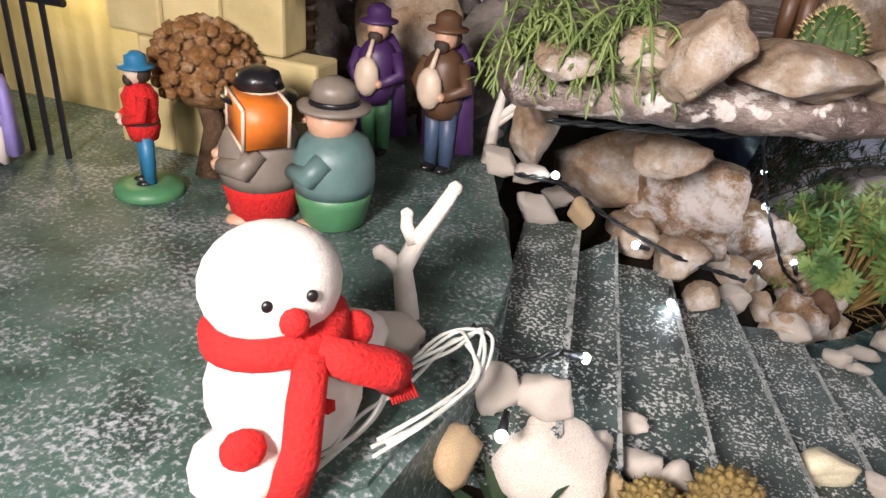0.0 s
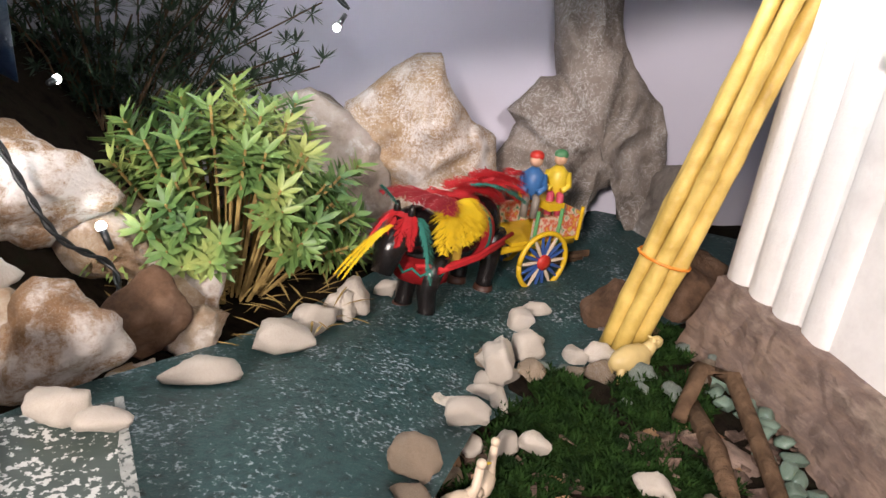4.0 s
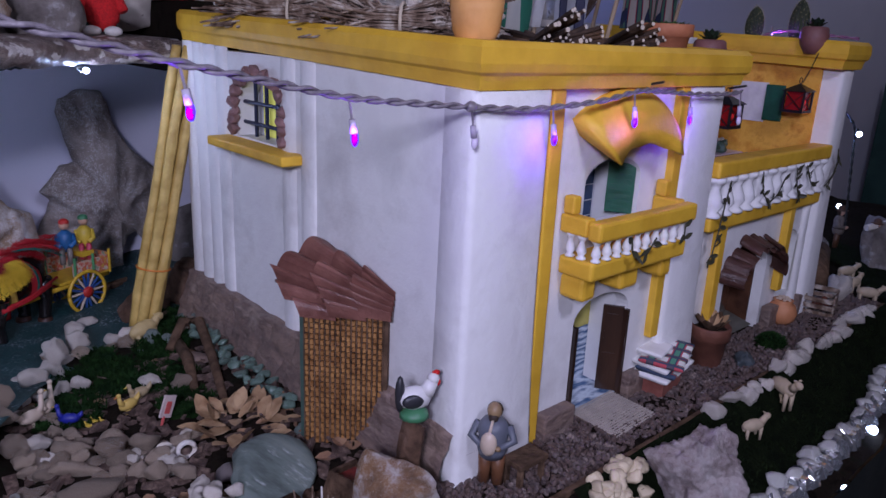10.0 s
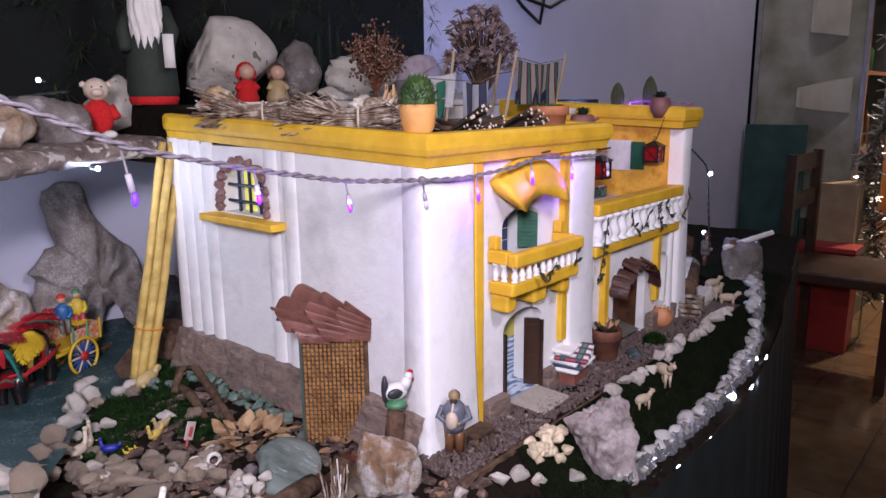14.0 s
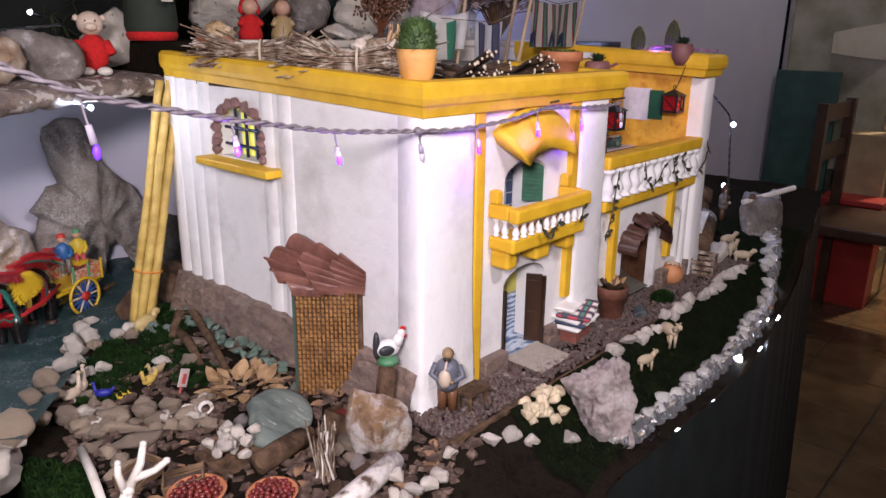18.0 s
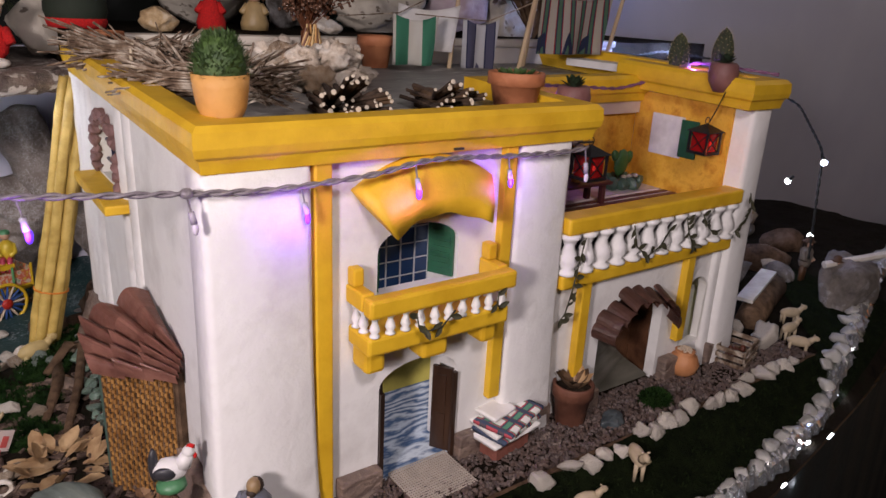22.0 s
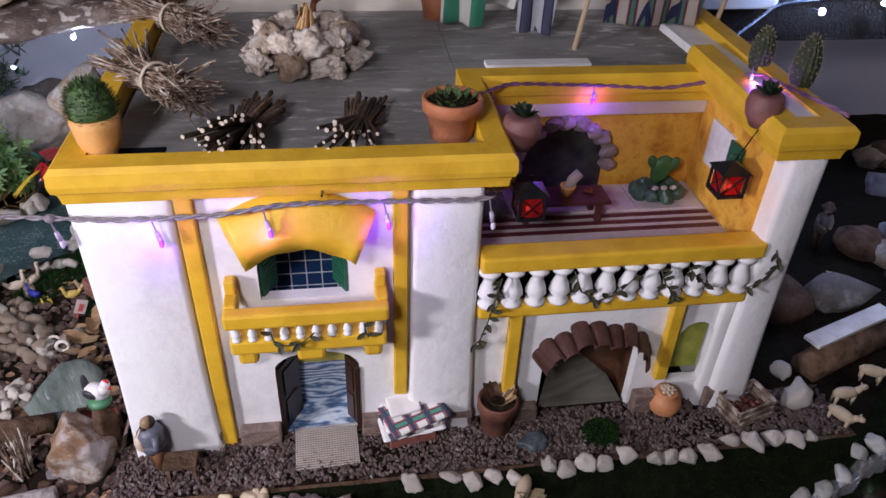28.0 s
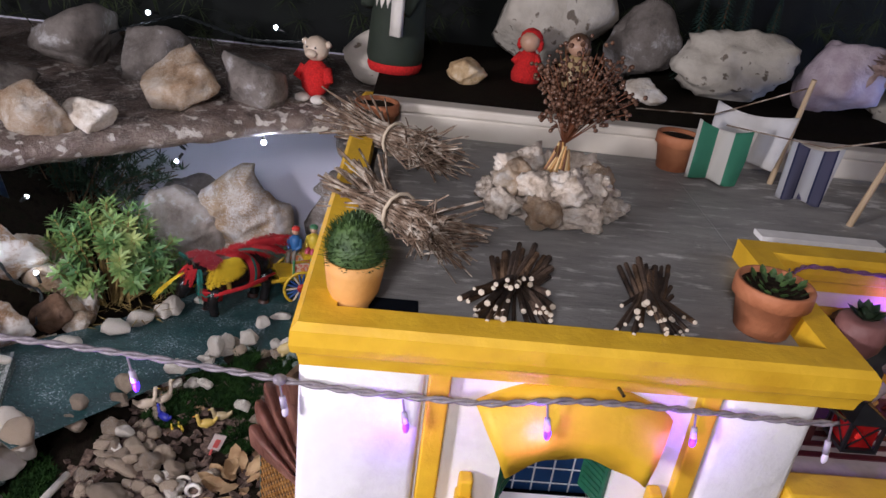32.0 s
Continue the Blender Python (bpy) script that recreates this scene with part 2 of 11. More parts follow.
def veined(m, colour, scale, width):
    """Lays a network of pale veins over a rock material."""
    nt = m.node_tree
    bs = nt.nodes["Principled BSDF"]
    co = nt.nodes.new("ShaderNodeTexCoord")
    nz = nt.nodes.new("ShaderNodeTexNoise")
    nz.inputs["Scale"].default_value, nz.inputs["Detail"].default_value = scale * 1.3, 8
    mx = nt.nodes.new("ShaderNodeMix")
    mx.data_type, mx.blend_type = "RGBA", "LINEAR_LIGHT"
    mx.inputs["Factor"].default_value = 0.045
    nt.links.new(co.outputs["Object"], mx.inputs["A"])
    nt.links.new(nz.outputs["Color"], mx.inputs["B"])
    vo = nt.nodes.new("ShaderNodeTexVoronoi")
    vo.feature, vo.inputs["Scale"].default_value = "DISTANCE_TO_EDGE", scale
    nt.links.new(mx.outputs["Result"], vo.inputs["Vector"])
    big = nt.nodes.new("ShaderNodeTexNoise")
    big.inputs["Scale"].default_value, big.inputs["Detail"].default_value = scale * 0.5, 4
    nt.links.new(co.outputs["Object"], big.inputs["Vector"])
    wide = nt.nodes.new("ShaderNodeMapRange")
    wide.inputs["From Min"].default_value, wide.inputs["From Max"].default_value = 0.42, 0.66
    wide.inputs["To Min"].default_value, wide.inputs["To Max"].default_value = 0.02, width
    nt.links.new(big.outputs["Fac"], wide.inputs["Value"])
    mr = nt.nodes.new("ShaderNodeMapRange")
    mr.inputs["To Min"].default_value, mr.inputs["To Max"].default_value = 0.95, 0.0
    nt.links.new(vo.outputs["Distance"], mr.inputs["Value"])
    nt.links.new(wide.outputs["Result"], mr.inputs["From Max"])
    lay = nt.nodes.new("ShaderNodeMix")
    lay.data_type = "RGBA"
    nt.links.new(mr.outputs["Result"], lay.inputs["Factor"])
    nt.links.new(bs.inputs["Base Color"].links[0].from_socket, lay.inputs["A"])
    lay.inputs["B"].default_value = (*colour, 1)
    nt.links.new(lay.outputs["Result"], bs.inputs["Base Color"])
    return m


veined(M_ROCKW, (0.70, 0.66, 0.60), 42, 0.10)
veined(M_ROCK, (0.64, 0.60, 0.54), 36, 0.035)
# porous, matt stuff hardly shines
for m_, k in ((M_EARTH, 0.06), (M_MOSS, 0.05), (M_SOIL, 0.06), (M_DARK, 0.05), (M_GRAVEL, 0.15), (M_WOOD, 0.15), (M_ROCKB, 0.2), (M_WHITE, 0.25), (M_TWIG, 0.2)):
    m_.node_tree.nodes["Principled BSDF"].inputs["Specular IOR Level"].default_value = k

# ---- mesh helpers ----


def part(name, bm, material, parent=None, label="", smooth=False):
    me = bpy.data.meshes.new(name)
    bm.to_mesh(me)
    bm.free()
    me.materials.append(material)
    if smooth:
        for p in me.polygons:
            p.use_smooth = True
    ob = new(name, me)
    if parent:
        ob.parent = parent
        ob.matrix_parent_inverse = parent.matrix_basis.inverted()
    if label:
        ob["label"] = label
    return ob


def thing(name, label, category, at=(0, 0, 0), group="", kind=""):
    ob = new(name)
    ob.empty_display_size = 0.01
    ob.matrix_basis = Matrix.Translation(at)
    return tagged(ob, label, category, group, kind)


def box(bm, x0, x1, y0, y1, z0, z1, bevel=0.0, m=None):
    vs = [bm.verts.new(Vector(p) if m is None else m @ Vector(p)) for p in
          ((x0, y0, z0), (x1, y0, z0), (x1, y1, z0), (x0, y1, z0), (x0, y0, z1), (x1, y0, z1), (x1, y1, z1), (x0, y1, z1))]
    fs = [bm.faces.new([vs[i] for i in q]) for q in ((0, 3, 2, 1), (4, 5, 6, 7), (0, 1, 5, 4), (1, 2, 6, 5), (2, 3, 7, 6), (3, 0, 4, 7))]
    if bevel:
        es = list({e for f in fs for e in f.edges})
        bmesh.ops.bevel(bm, geom=es, offset=bevel, segments=2, affect="EDGES", profile=0.5)
    return bm


def boxb(*a, **k):
    return box(bmesh.new(), *a, **k)


def rod(bm, p, q, r0, r1=None, seg=7):
    p, q = Vector(p), Vector(q)
    r1 = r0 if r1 is None else r1
    d = (q - p).normalized()
    u = d.orthogonal().normalized()
    v = d.cross(u)
    a, b = [], []
    for i in range(seg):
        w = u * math.cos(2 * math.pi * i / seg) + v * math.sin(2 * math.pi * i / seg)
        a.append(bm.verts.new(p + w * r0))
        b.append(bm.verts.new(q + w * r1))
    for i in range(seg):
        j = (i + 1) % seg
        bm.faces.new((a[i], a[j], b[j], b[i]))
    bm.faces.new(a[::-1])
    bm.faces.new(b)
    return bm


def tube(bm, pts, r, seg=6):
    """A tube through points, r a number or one radius a point."""
    pts = [Vector(p) for p in pts]
    rs = r if isinstance(r, (list, tuple)) else [r] * len(pts)
    last = None
    u = None
    for i, p in enumerate(pts):
        d = (pts[min(i + 1, len(pts) - 1)] - pts[max(i - 1, 0)]).normalized()
        u = d.orthogonal().normalized() if u is None else (u - d * u.dot(d)).normalized()
        v = d.cross(u)
        ring = [bm.verts.new(p + (u * math.cos(2 * math.pi * k / seg) + v * math.sin(2 * math.pi * k / seg)) * rs[i]) for k in range(seg)]
        if last:
            for k in range(seg):
                j = (k + 1) % seg
                bm.faces.new((last[k], last[j], ring[j], ring[k]))
        else:
            bm.faces.new(ring[::-1])
        last = ring
    bm.faces.new(last)
    return bm


def lathe(bm, prof, seg=20, m=None):
    """A turned form from (radius, height) pairs."""
    m = m or Matrix()
    last = None
    for r, z in prof:
        ring = [bm.verts.new(m @ Vector((max(r, 1e-5) * math.cos(2 * math.pi * k / seg), max(r, 1e-5) * math.sin(2 * math.pi * k / seg), z))) for k in range(seg)]
        if last:
            for k in range(seg):
                j = (k + 1) % seg
                bm.faces.new((last[k], last[j], ring[j], ring[k]))
        else:
            bm.faces.new(ring[::-1])
        last = ring
    bm.faces.new(last)
    return bm


def ball(bm, c, size, sub=2, m=None):
    sx, sy, sz = size if isinstance(size, (tuple, list)) else (size,) * 3
    m = (m or Matrix()) @ Matrix.Translation(c) @ Matrix.Diagonal((sx, sy, sz, 1))
    bmesh.ops.create_icosphere(bm, subdivisions=sub, radius=1, matrix=m)
    return bm


def slab(bm, outline, y0, y1):
    """An upright plate from an (x, z) outline between two depths."""
    a = [bm.verts.new((x, y0, z)) for x, z in outline]
    b = [bm.verts.new((x, y1, z)) for x, z in outline]
    n = len(outline)
    bm.faces.new(a)
    bm.faces.new(b[::-1])
    for i in range(n):
        j = (i + 1) % n
        bm.faces.new((a[j], a[i], b[i], b[j]))
    bmesh.ops.recalc_face_normals(bm, faces=bm.faces)
    return bm


def pierced(bm, x0, x1, z0, z1, y0, y1, holes):
    """A wall with openings (xa, xb, za, spring, crown), arched at the top; those that reach the foot cut its outline."""
    def arch(xa, xb, zs, zc):
        c, h = (xa + xb) / 2, (xb - xa) / 2
        if zs == zc:
            return [(xa, zs), (xb, zs)]
        return [(c - h * math.cos(math.pi * i / 14), zs + (zc - zs) * math.sin(math.pi * i / 14)) for i in range(15)]
    foot, loops = [(x0, z0)], []
    for xa, xb, za, zs, zc in sorted(holes):
        if za <= z0:
            foot += [(xa, z0)] + arch(xa, xb, zs, zc) + [(xb, z0)]
        else:
            loops.append([(xa, za)] + arch(xa, xb, zs, zc) + [(xb, za)])
    loops.append(foot + [(x1, z0), (x1, z1), (x0, z1)])
    edges = []
    for lp in loops:
        vs = [bm.verts.new((x, y0, z)) for x, z in lp]
        edges += [bm.edges.new((vs[i], vs[(i + 1) % len(vs)])) for i in range(len(vs))]
    fs = [f for f in bmesh.ops.triangle_fill(bm, edges=edges, use_beauty=True)["geom"] if isinstance(f, bmesh.types.BMFace)]
    up = bmesh.ops.extrude_face_region(bm, geom=fs)["geom"]
    bmesh.ops.translate(bm, verts=[v for v in up if isinstance(v, bmesh.types.BMVert)], vec=(0, y1 - y0, 0))
    bmesh.ops.recalc_face_normals(bm, faces=bm.faces)
    return bm


def rock_mesh(name, seed, size, sub=3, planes=9, rough=0.06):
    """A broken stone: a ball cut by few planes, with noise, filling its size."""
    rnd = random.Random(seed)
    ns = []
    for k in range(planes):
        n = Vector((rnd.gauss(0, 1), rnd.gauss(0, 1), rnd.gauss(0, 1))).normalized()
        ns.append((n, rnd.uniform(0.45, 0.80)))
    bm = bmesh.new()
    bmesh.ops.create_icosphere(bm, subdivisions=sub, radius=1)
    off = Vector((seed * 3.7, seed * 1.3, seed * 2.1))
    for v in bm.verts:
        d = v.co.normalized()
        r = 1.0
        for n, h in ns:
            k = d.dot(n)
            if k > 0.05:
                r = min(r, h / k)
        r *= 1 + rough * noise.noise(d * 2.2 + off) * 2 + rough * 0.9 * noise.noise(d * 6 + off) + rough * 0.6 * noise.noise(d * 14 + off)
        v.co = d * r
    lo = [min(v.co[i] for v in bm.verts) for i in range(3)]
    hi = [max(v.co[i] for v in bm.verts) for i in range(3)]
    for v in bm.verts:
        v.co = Vector([(2 * (v.co[i] - lo[i]) / (hi[i] - lo[i]) - 1) * size[i] for i in range(3)])
    me = bpy.data.meshes.new(name)
    bm.to_mesh(me)
    bm.free()
    return me


def rock(name, at, size, seed, material, label, rot=(0, 0, 0), sub=4, planes=10, rough=0.06, group="", smooth=True, category="rock"):
    me = rock_mesh(name, seed, size, sub, planes, rough)
    me.materials.append(material)
    for p in me.polygons:
        p.use_smooth = smooth
    ob = new(name, me)
    ob.matrix_basis = pose(*at, *rot)
    return tagged(ob, label, category, group)

# ---- large structure ----
GZ = 0.07     # ground beside the house
RZ = 0.415    # roof at its back


def roof_z(y):
    return 0.400 + 0.036 * y


def sloped(x0, x1, y0, y1):
    """The roof sheet, rising to its back."""
    bm = boxb(x0, x1, y0, y1, 0, 0.012)
    for v in bm.verts:
        v.co.z += roof_z(v.co.y) - 0.012
    return bm



def ground_height(x, y):
    def ramp(v, a, b):
        k = min(1, max(0, (v - a) / (b - a)))
        return k * k * (3 - 2 * k)
    h = 0.045 + 0.02 * ramp(x, -0.12, 0.0)
    b = ramp(y, 0.0, 0.06)
    h += 0.155 * (b * (1 - ramp(x, -0.62, -0.42)) + (1 - b) * (1 - ramp(x, -0.52, -0.39)))
    if -0.76 < x < -0.34 and -0.05 < y < 0.31:
        h -= 0.07 * ramp(y, -0.05, 0.0) * (1 - ramp(y, 0.26, 0.31))
    h -= 0.03 * ramp(y, 0.42, 0.60) * ramp(x, -0.42, -0.30)
    h -= 0.05 * (1 - ramp(y, -0.13, -0.07)) * ramp(x, -0.2, 0.05)
    h -= 0.09 * (1 - ramp(y, -0.34, -0.16))
    return h + 0.006 * noise.noise(Vector((x * 14, y * 14, 0))) + 0.003 * noise.noise(Vector((x * 40, y * 40, 3)))


def sheet(name, x0, x1, y0, y1, step, fn, material, smooth=True):
    nx, ny = int((x1 - x0) / step) + 1, int((y1 - y0) / step) + 1
    vs = [(x0 + (x1 - x0) * i / nx, y0 + (y1 - y0) * j / ny) for j in range(ny + 1) for i in range(nx + 1)]
    vs = [(x, y, fn(x, y)) for x, y in vs]
    fs = [(j * (nx + 1) + i, j * (nx + 1) + i + 1, (j + 1) * (nx + 1) + i + 1, (j + 1) * (nx + 1) + i) for j in range(ny) for i in range(nx)]
    me = bpy.data.meshes.new(name)
    me.from_pydata(vs, [], fs)
    me.materials.append(material)
    for p in me.polygons:
        p.use_smooth = smooth
    return new(name, me)


def table_front(x):
    """Where the table's front edge runs."""
    k = min(1, max(0, (0.10 - x) / 0.40))
    return -0.185 + 0.19 * max(0, x - 0.45) ** 1.25 - 0.235 * k * k * (3 - 2 * k)


gd = sheet("ground", -1.5, 1.6, -0.42, 0.855, 0.02, ground_height, M_EARTH)
for v in gd.data.vertices:
    f_ = table_front(v.co.x)
    v.co.y = f_ + (v.co.y + 0.42) / 1.275 * (0.855 - f_)
    v.co.z = ground_height(v.co.x, v.co.y)
tagged(gd, "dark brown earth covering the display table", "ground", kind="structure")

# room round the display
tagged(part("wall_north", boxb(-2.4, 3.6, 0.86, 0.96, -0.8, 2.2), M_WALL), "plain lilac-white painted room wall", "wall", kind="structure")
tagged(part("wall_west", boxb(-2.5, -2.4, -3.0, 0.96, -0.8, 2.2), M_WALL), "plain lilac-white painted room wall", "wall", kind="structure")
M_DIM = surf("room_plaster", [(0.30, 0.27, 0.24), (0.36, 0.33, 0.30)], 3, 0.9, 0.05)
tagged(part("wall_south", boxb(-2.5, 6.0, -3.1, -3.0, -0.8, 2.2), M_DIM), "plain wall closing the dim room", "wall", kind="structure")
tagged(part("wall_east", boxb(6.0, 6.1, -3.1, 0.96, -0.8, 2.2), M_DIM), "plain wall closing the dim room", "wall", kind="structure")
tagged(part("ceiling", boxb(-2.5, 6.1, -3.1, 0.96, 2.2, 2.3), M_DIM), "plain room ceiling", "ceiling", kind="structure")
M_FLOOR = surf("floor_tile", [(0.08, 0.05, 0.025), (0.14, 0.09, 0.045)], 8, 0.22, 0.1)
fl = tagged(part("floor", boxb(-2.5, 6.1, -3.1, 0.96, -0.85, -0.80), plain("grout", (0.05, 0.035, 0.025), 0.8)), "tan glazed floor tiles with dark joints", "floor", kind="structure")
bm = boxb(-0.147, 0.147, -0.147, 0.147, 0, 0.006, bevel=0.002)
tile_me = bpy.data.meshes.new("floor_tile")
bm.to_mesh(tile_me)
bm.free()
tile_me.materials.append(M_FLOOR)
for i in range(16):
    for j in range(9):
        o = new("floor_tile", tile_me)
        o.parent = fl
        o.location = (0.75 + 0.3 * i, -1.75 + 0.3 * j, -0.80)

# table skirt in front of the display
bm = bmesh.new()
top, bot = [], []
n = 90
for i in range(n + 1):
    k = i / n
    x = -1.5 + 3.1 * k
    y = table_front(x) - 0.004
    w = 0.008 * math.sin(x * 60)
    top.append(bm.verts.new((x, y, ground_height(x, y) + 0.004)))
    bot.append(bm.verts.new((x, y - 0.03 + w, -0.80)))
for i in range(n):
    bm.faces.new((bot[i], bot[i + 1], top[i + 1], top[i]))
tagged(part("trim_table_skirt", bm, surf("skirt_cloth", [(0.002, 0.005, 0.005), (0.007, 0.013, 0.012)], 20, 0.7, 0.3), smooth=True), "dark blue-green cloth skirt hanging from the table", "table skirt", kind="structure")

# left platform and the stair
bm = bmesh.new()
plat = [(-1.45, -0.30), (-0.80, -0.27), (-0.700, -0.15), (-0.684, -0.03), (-0.700, 0.06), (-0.725, 0.14), (-0.765, 0.21), (-0.80, 0.45), (-1.45, 0.45)]
a = [bm.verts.new((x, y, 0.15)) for x, y in plat]
b = [bm.verts.new((x, y, 0.28)) for x, y in plat]
bm.faces.new(b)
for i in range(len(plat)):
    j = (i + 1) % len(plat)
    bm.faces.new((a[i], a[j], b[j], b[i]))
bmesh.ops.bevel(bm, geom=[e for e in bm.edges if all(v.co.z > 0.2 for v in e.verts)], offset=0.006, segments=3, affect="EDGES")
tagged(part("ground_platform", bm, M_PLAT), "raised green platform covered in speckled paper", "platform", kind="structure")

M_NOSE = surf("worn_nosing", [(0.16, 0.18, 0.17), (0.40, 0.42, 0.40)], 90, 0.6, 0.3, speck=(0.05, 0.07, 0.065), speck_scale=380, speck_cut=0.55)
stair = thing("staircase", "dark green speckled paper staircase with pale edges", "stairs", (-0.55, 0.12, 0.05))
EDGES = [((-0.725, 0.21), (-0.690, -0.06), 0.275), ((-0.679, 0.215), (-0.641, -0.05), 0.250), ((-0.650, 0.265), (-0.606, -0.03), 0.222),
         ((-0.598, 0.27), (-0.545, 0.0), 0.196), ((-0.540, 0.30), (-0.480, 0.05), 0.168), ((-0.470, 0.32), (-0.425, 0.12), 0.140), ((-0.405, 0.34), (-0.366, 0.22), 0.112)]
for (p0, q0, z0), (p1, q1, z1) in zip(EDGES, EDGES[1:]):
    bm = bmesh.new()
    quad = [p0, q0, q1, p1]
    lo = [bm.verts.new((x, y, 0.02)) for x, y in quad]
    hi = [bm.verts.new((x, y, z1)) for x, y in quad]
    bm.faces.new(hi)
    for i in range(4):
        j = (i + 1) % 4
        bm.faces.new((lo[i], lo[j], hi[j], hi[i]))
    bmesh.ops.bevel(bm, geom=[e for e in bm.edges if all(v.co.z > z1 - 1e-4 for v in e.verts)], offset=0.002, segments=2, affect="EDGES")
    st = part("step", bm, M_STEP, stair)
    e0, e1 = Vector((*p1, z1)), Vector((*q1, z1))
    back = Vector((p0[0] - p1[0], p0[1] - p1[1], 0)).normalized()
    bm = bmesh.new()
    rows = []
    for i in range(41):
        c = e0.lerp(e1, i / 40)
        w = 0.0030 + 0.0026 * noise.noise(Vector((c.x * 60, c.y * 60, z1 * 90)))
        rows.append([bm.verts.new(c + back * w + Vector((0, 0, 0.0006))), bm.verts.new(c + Vector((0, 0, 0.0008)) - back * 0.0012), bm.verts.new(c + Vector((0, 0, -0.0035)) - back * 0.0006)])
    for r0, r1 in zip(rows, rows[1:]):
        for k in range(2):
            bm.faces.new((r0[k], r1[k], r1[k + 1], r0[k + 1]))
    bmesh.ops.recalc_face_normals(bm, faces=bm.faces)
    part("worn_edge", bm, M_NOSE, st, "worn pale edge of the step")

# stream-like path under the cart
CL = [(-0.42, 0.25, 0.100), (-0.36, 0.34, 0.085), (-0.30, 0.44, 0.060), (-0.235, 0.53, 0.040), (-0.15, 0.62, 0.030), (-0.05, 0.71, 0.028), (0.03, 0.80, 0.028), (0.06, 0.858, 0.028)]
bm = bmesh.new()
rows = []
for i, (x, y, z) in enumerate(CL):
    p, q = CL[max(0, i - 1)], CL[min(len(CL) - 1, i + 1)]
    d = Vector((q[0] - p[0], q[1] - p[1], 0)).normalized()
    nrm = Vector((-d.y, d.x, 0))
    w = (0.10, 0.10, 0.09, 0.10, 0.125, 0.155, 0.17, 0.17)[i]
    row = []
    for k in (1, 0.6, 0.2, -0.2, -0.6, -1):
        p = Vector((x, y, z + 0.004 * math.cos(k * 3))) + nrm * w * k
        p.y = min(p.y, 0.858)
        if i > 3:
            p.z = max(p.z, ground_height(p.x, p.y) + 0.005)
        row.append(bm.verts.new(p))
    rows.append(row)
for r0, r1 in zip(rows, rows[1:]):
    for k in range(5):
        bm.faces.new((r0[k], r0[k + 1], r1[k + 1], r1[k]))
bmesh.ops.recalc_face_normals(bm, faces=bm.faces)
bmesh.ops.subdivide_edges(bm, edges=bm.edges, cuts=2, use_grid_fill=True)
tagged(part("path", bm, M_PATH, smooth=True), "dark teal path of speckled paper", "path", kind="structure")

# overhanging rock shelf, with its crumpled front
SHELF = [(-0.78, 0.40), (-0.75, 0.15), (-0.72, 0.088), (-0.60, 0.115), (-0.53, 0.14), (-0.38, 0.255), (-0.26, 0.365), (-0.13, 0.475), (-0.03, 0.52), (0.0, 0.52)]
M_CRUMP = surf("crumpled_rock_paper", [(0.05, 0.035, 0.03), (0.14, 0.10, 0.085), (0.24, 0.19, 0.16)], 30, 0.45, 0.9, speck=(0.55, 0.52, 0.48), speck_scale=70, speck_cut=0.60)
veined(M_CRUMP, (0.58, 0.53, 0.47), 48, 0.10)
bm = bmesh.new()
fine = []
for (xa, ya), (xb, yb) in zip(SHELF, SHELF[1:]):
    m_ = max(1, int(math.hypot(xb - xa, yb - ya) / 0.012))
    fine += [(xa + (xb - xa) * i / m_, ya + (yb - ya) * i / m_) for i in range(m_)]
fine.append(SHELF[-1])
prof = [(0.402, 0.02), (0.398, 0.002), (0.390, -0.005), (0.380, -0.002), (0.373, 0.008), (0.372, 0.04)]
last = None
for i, (x, y) in enumerate(fine):
    col = []
    for k, (z, dy) in enumerate(prof):
        w = noise.noise(Vector((x * 35, z * 60, y * 35)))
        w2 = noise.noise(Vector((x * 80, z * 120, 5)))
        col.append(bm.verts.new((x + 0.004 * w2, y + dy + 0.008 * w + 0.004 * w2, z + 0.004 * noise.noise(Vector((x * 50, y * 50, k))))))
    col.append(bm.verts.new((x, 0.855, 0.372)))
    col.insert(0, bm.verts.new((x, 0.855, 0.405)))
    if last:
        for k in range(len(col) - 1):
            bm.faces.new((last[k], last[k + 1], col[k + 1], col[k]))
    last = col
bmesh.ops.recalc_face_normals(bm, faces=bm.faces)
tagged(part("ground_shelf", bm, M_CRUMP, smooth=True), "overhanging shelf with crumpled brown rock paper edge", "shelf", kind="structure")
# shelf behind the house roof
tagged(part("ground_upper_shelf", boxb(0.003, 1.15, 0.437, 0.855, 0.36, 0.448), M_EARTH), "dark shelf behind the house roof", "shelf", kind="structure")
bm = boxb(0.003, 0.86, 0.418, 0.436, RZ - 0.002, 0.440, bevel=0.003)
box(bm, 0.003, 0.86, 0.412, 0.440, 0.4405, 0.452, bevel=0.003)
tagged(part("trim_moulding", bm, surf("cream_moulding", [(0.60, 0.54, 0.45), (0.70, 0.65, 0.56)], 20, 0.5, 0.1)), "cream moulded skirting along the back of the roof", "moulding", kind="structure")

# ---- the model house ----
house = thing("model_house", "white plaster model house with ochre cornices and pilasters", "model house", (0.35, 0.2, GZ))
HOLES = [(0.139, 0.224, 0.262, 0.300, 0.322), (0.143, 0.230, 0.0, 0.168, 0.190), (0.434, 0.545, 0.0, 0.150, 0.196), (0.588, 0.632, 0.10, 0.165, 0.192)]
bm = bmesh.new()
pierced(bm, 0.0182, 0.352, 0.03, 0.386, 0.004, 0.018, HOLES[:2])
part("front_wall", bm, M_WHITE, house)
bm = bmesh.new()
pierced(bm, 0.352, 0.684, 0.03, 0.286, 0.006, 0.020, HOLES[2:])
part("front_wall", bm, M_WHITE, house)


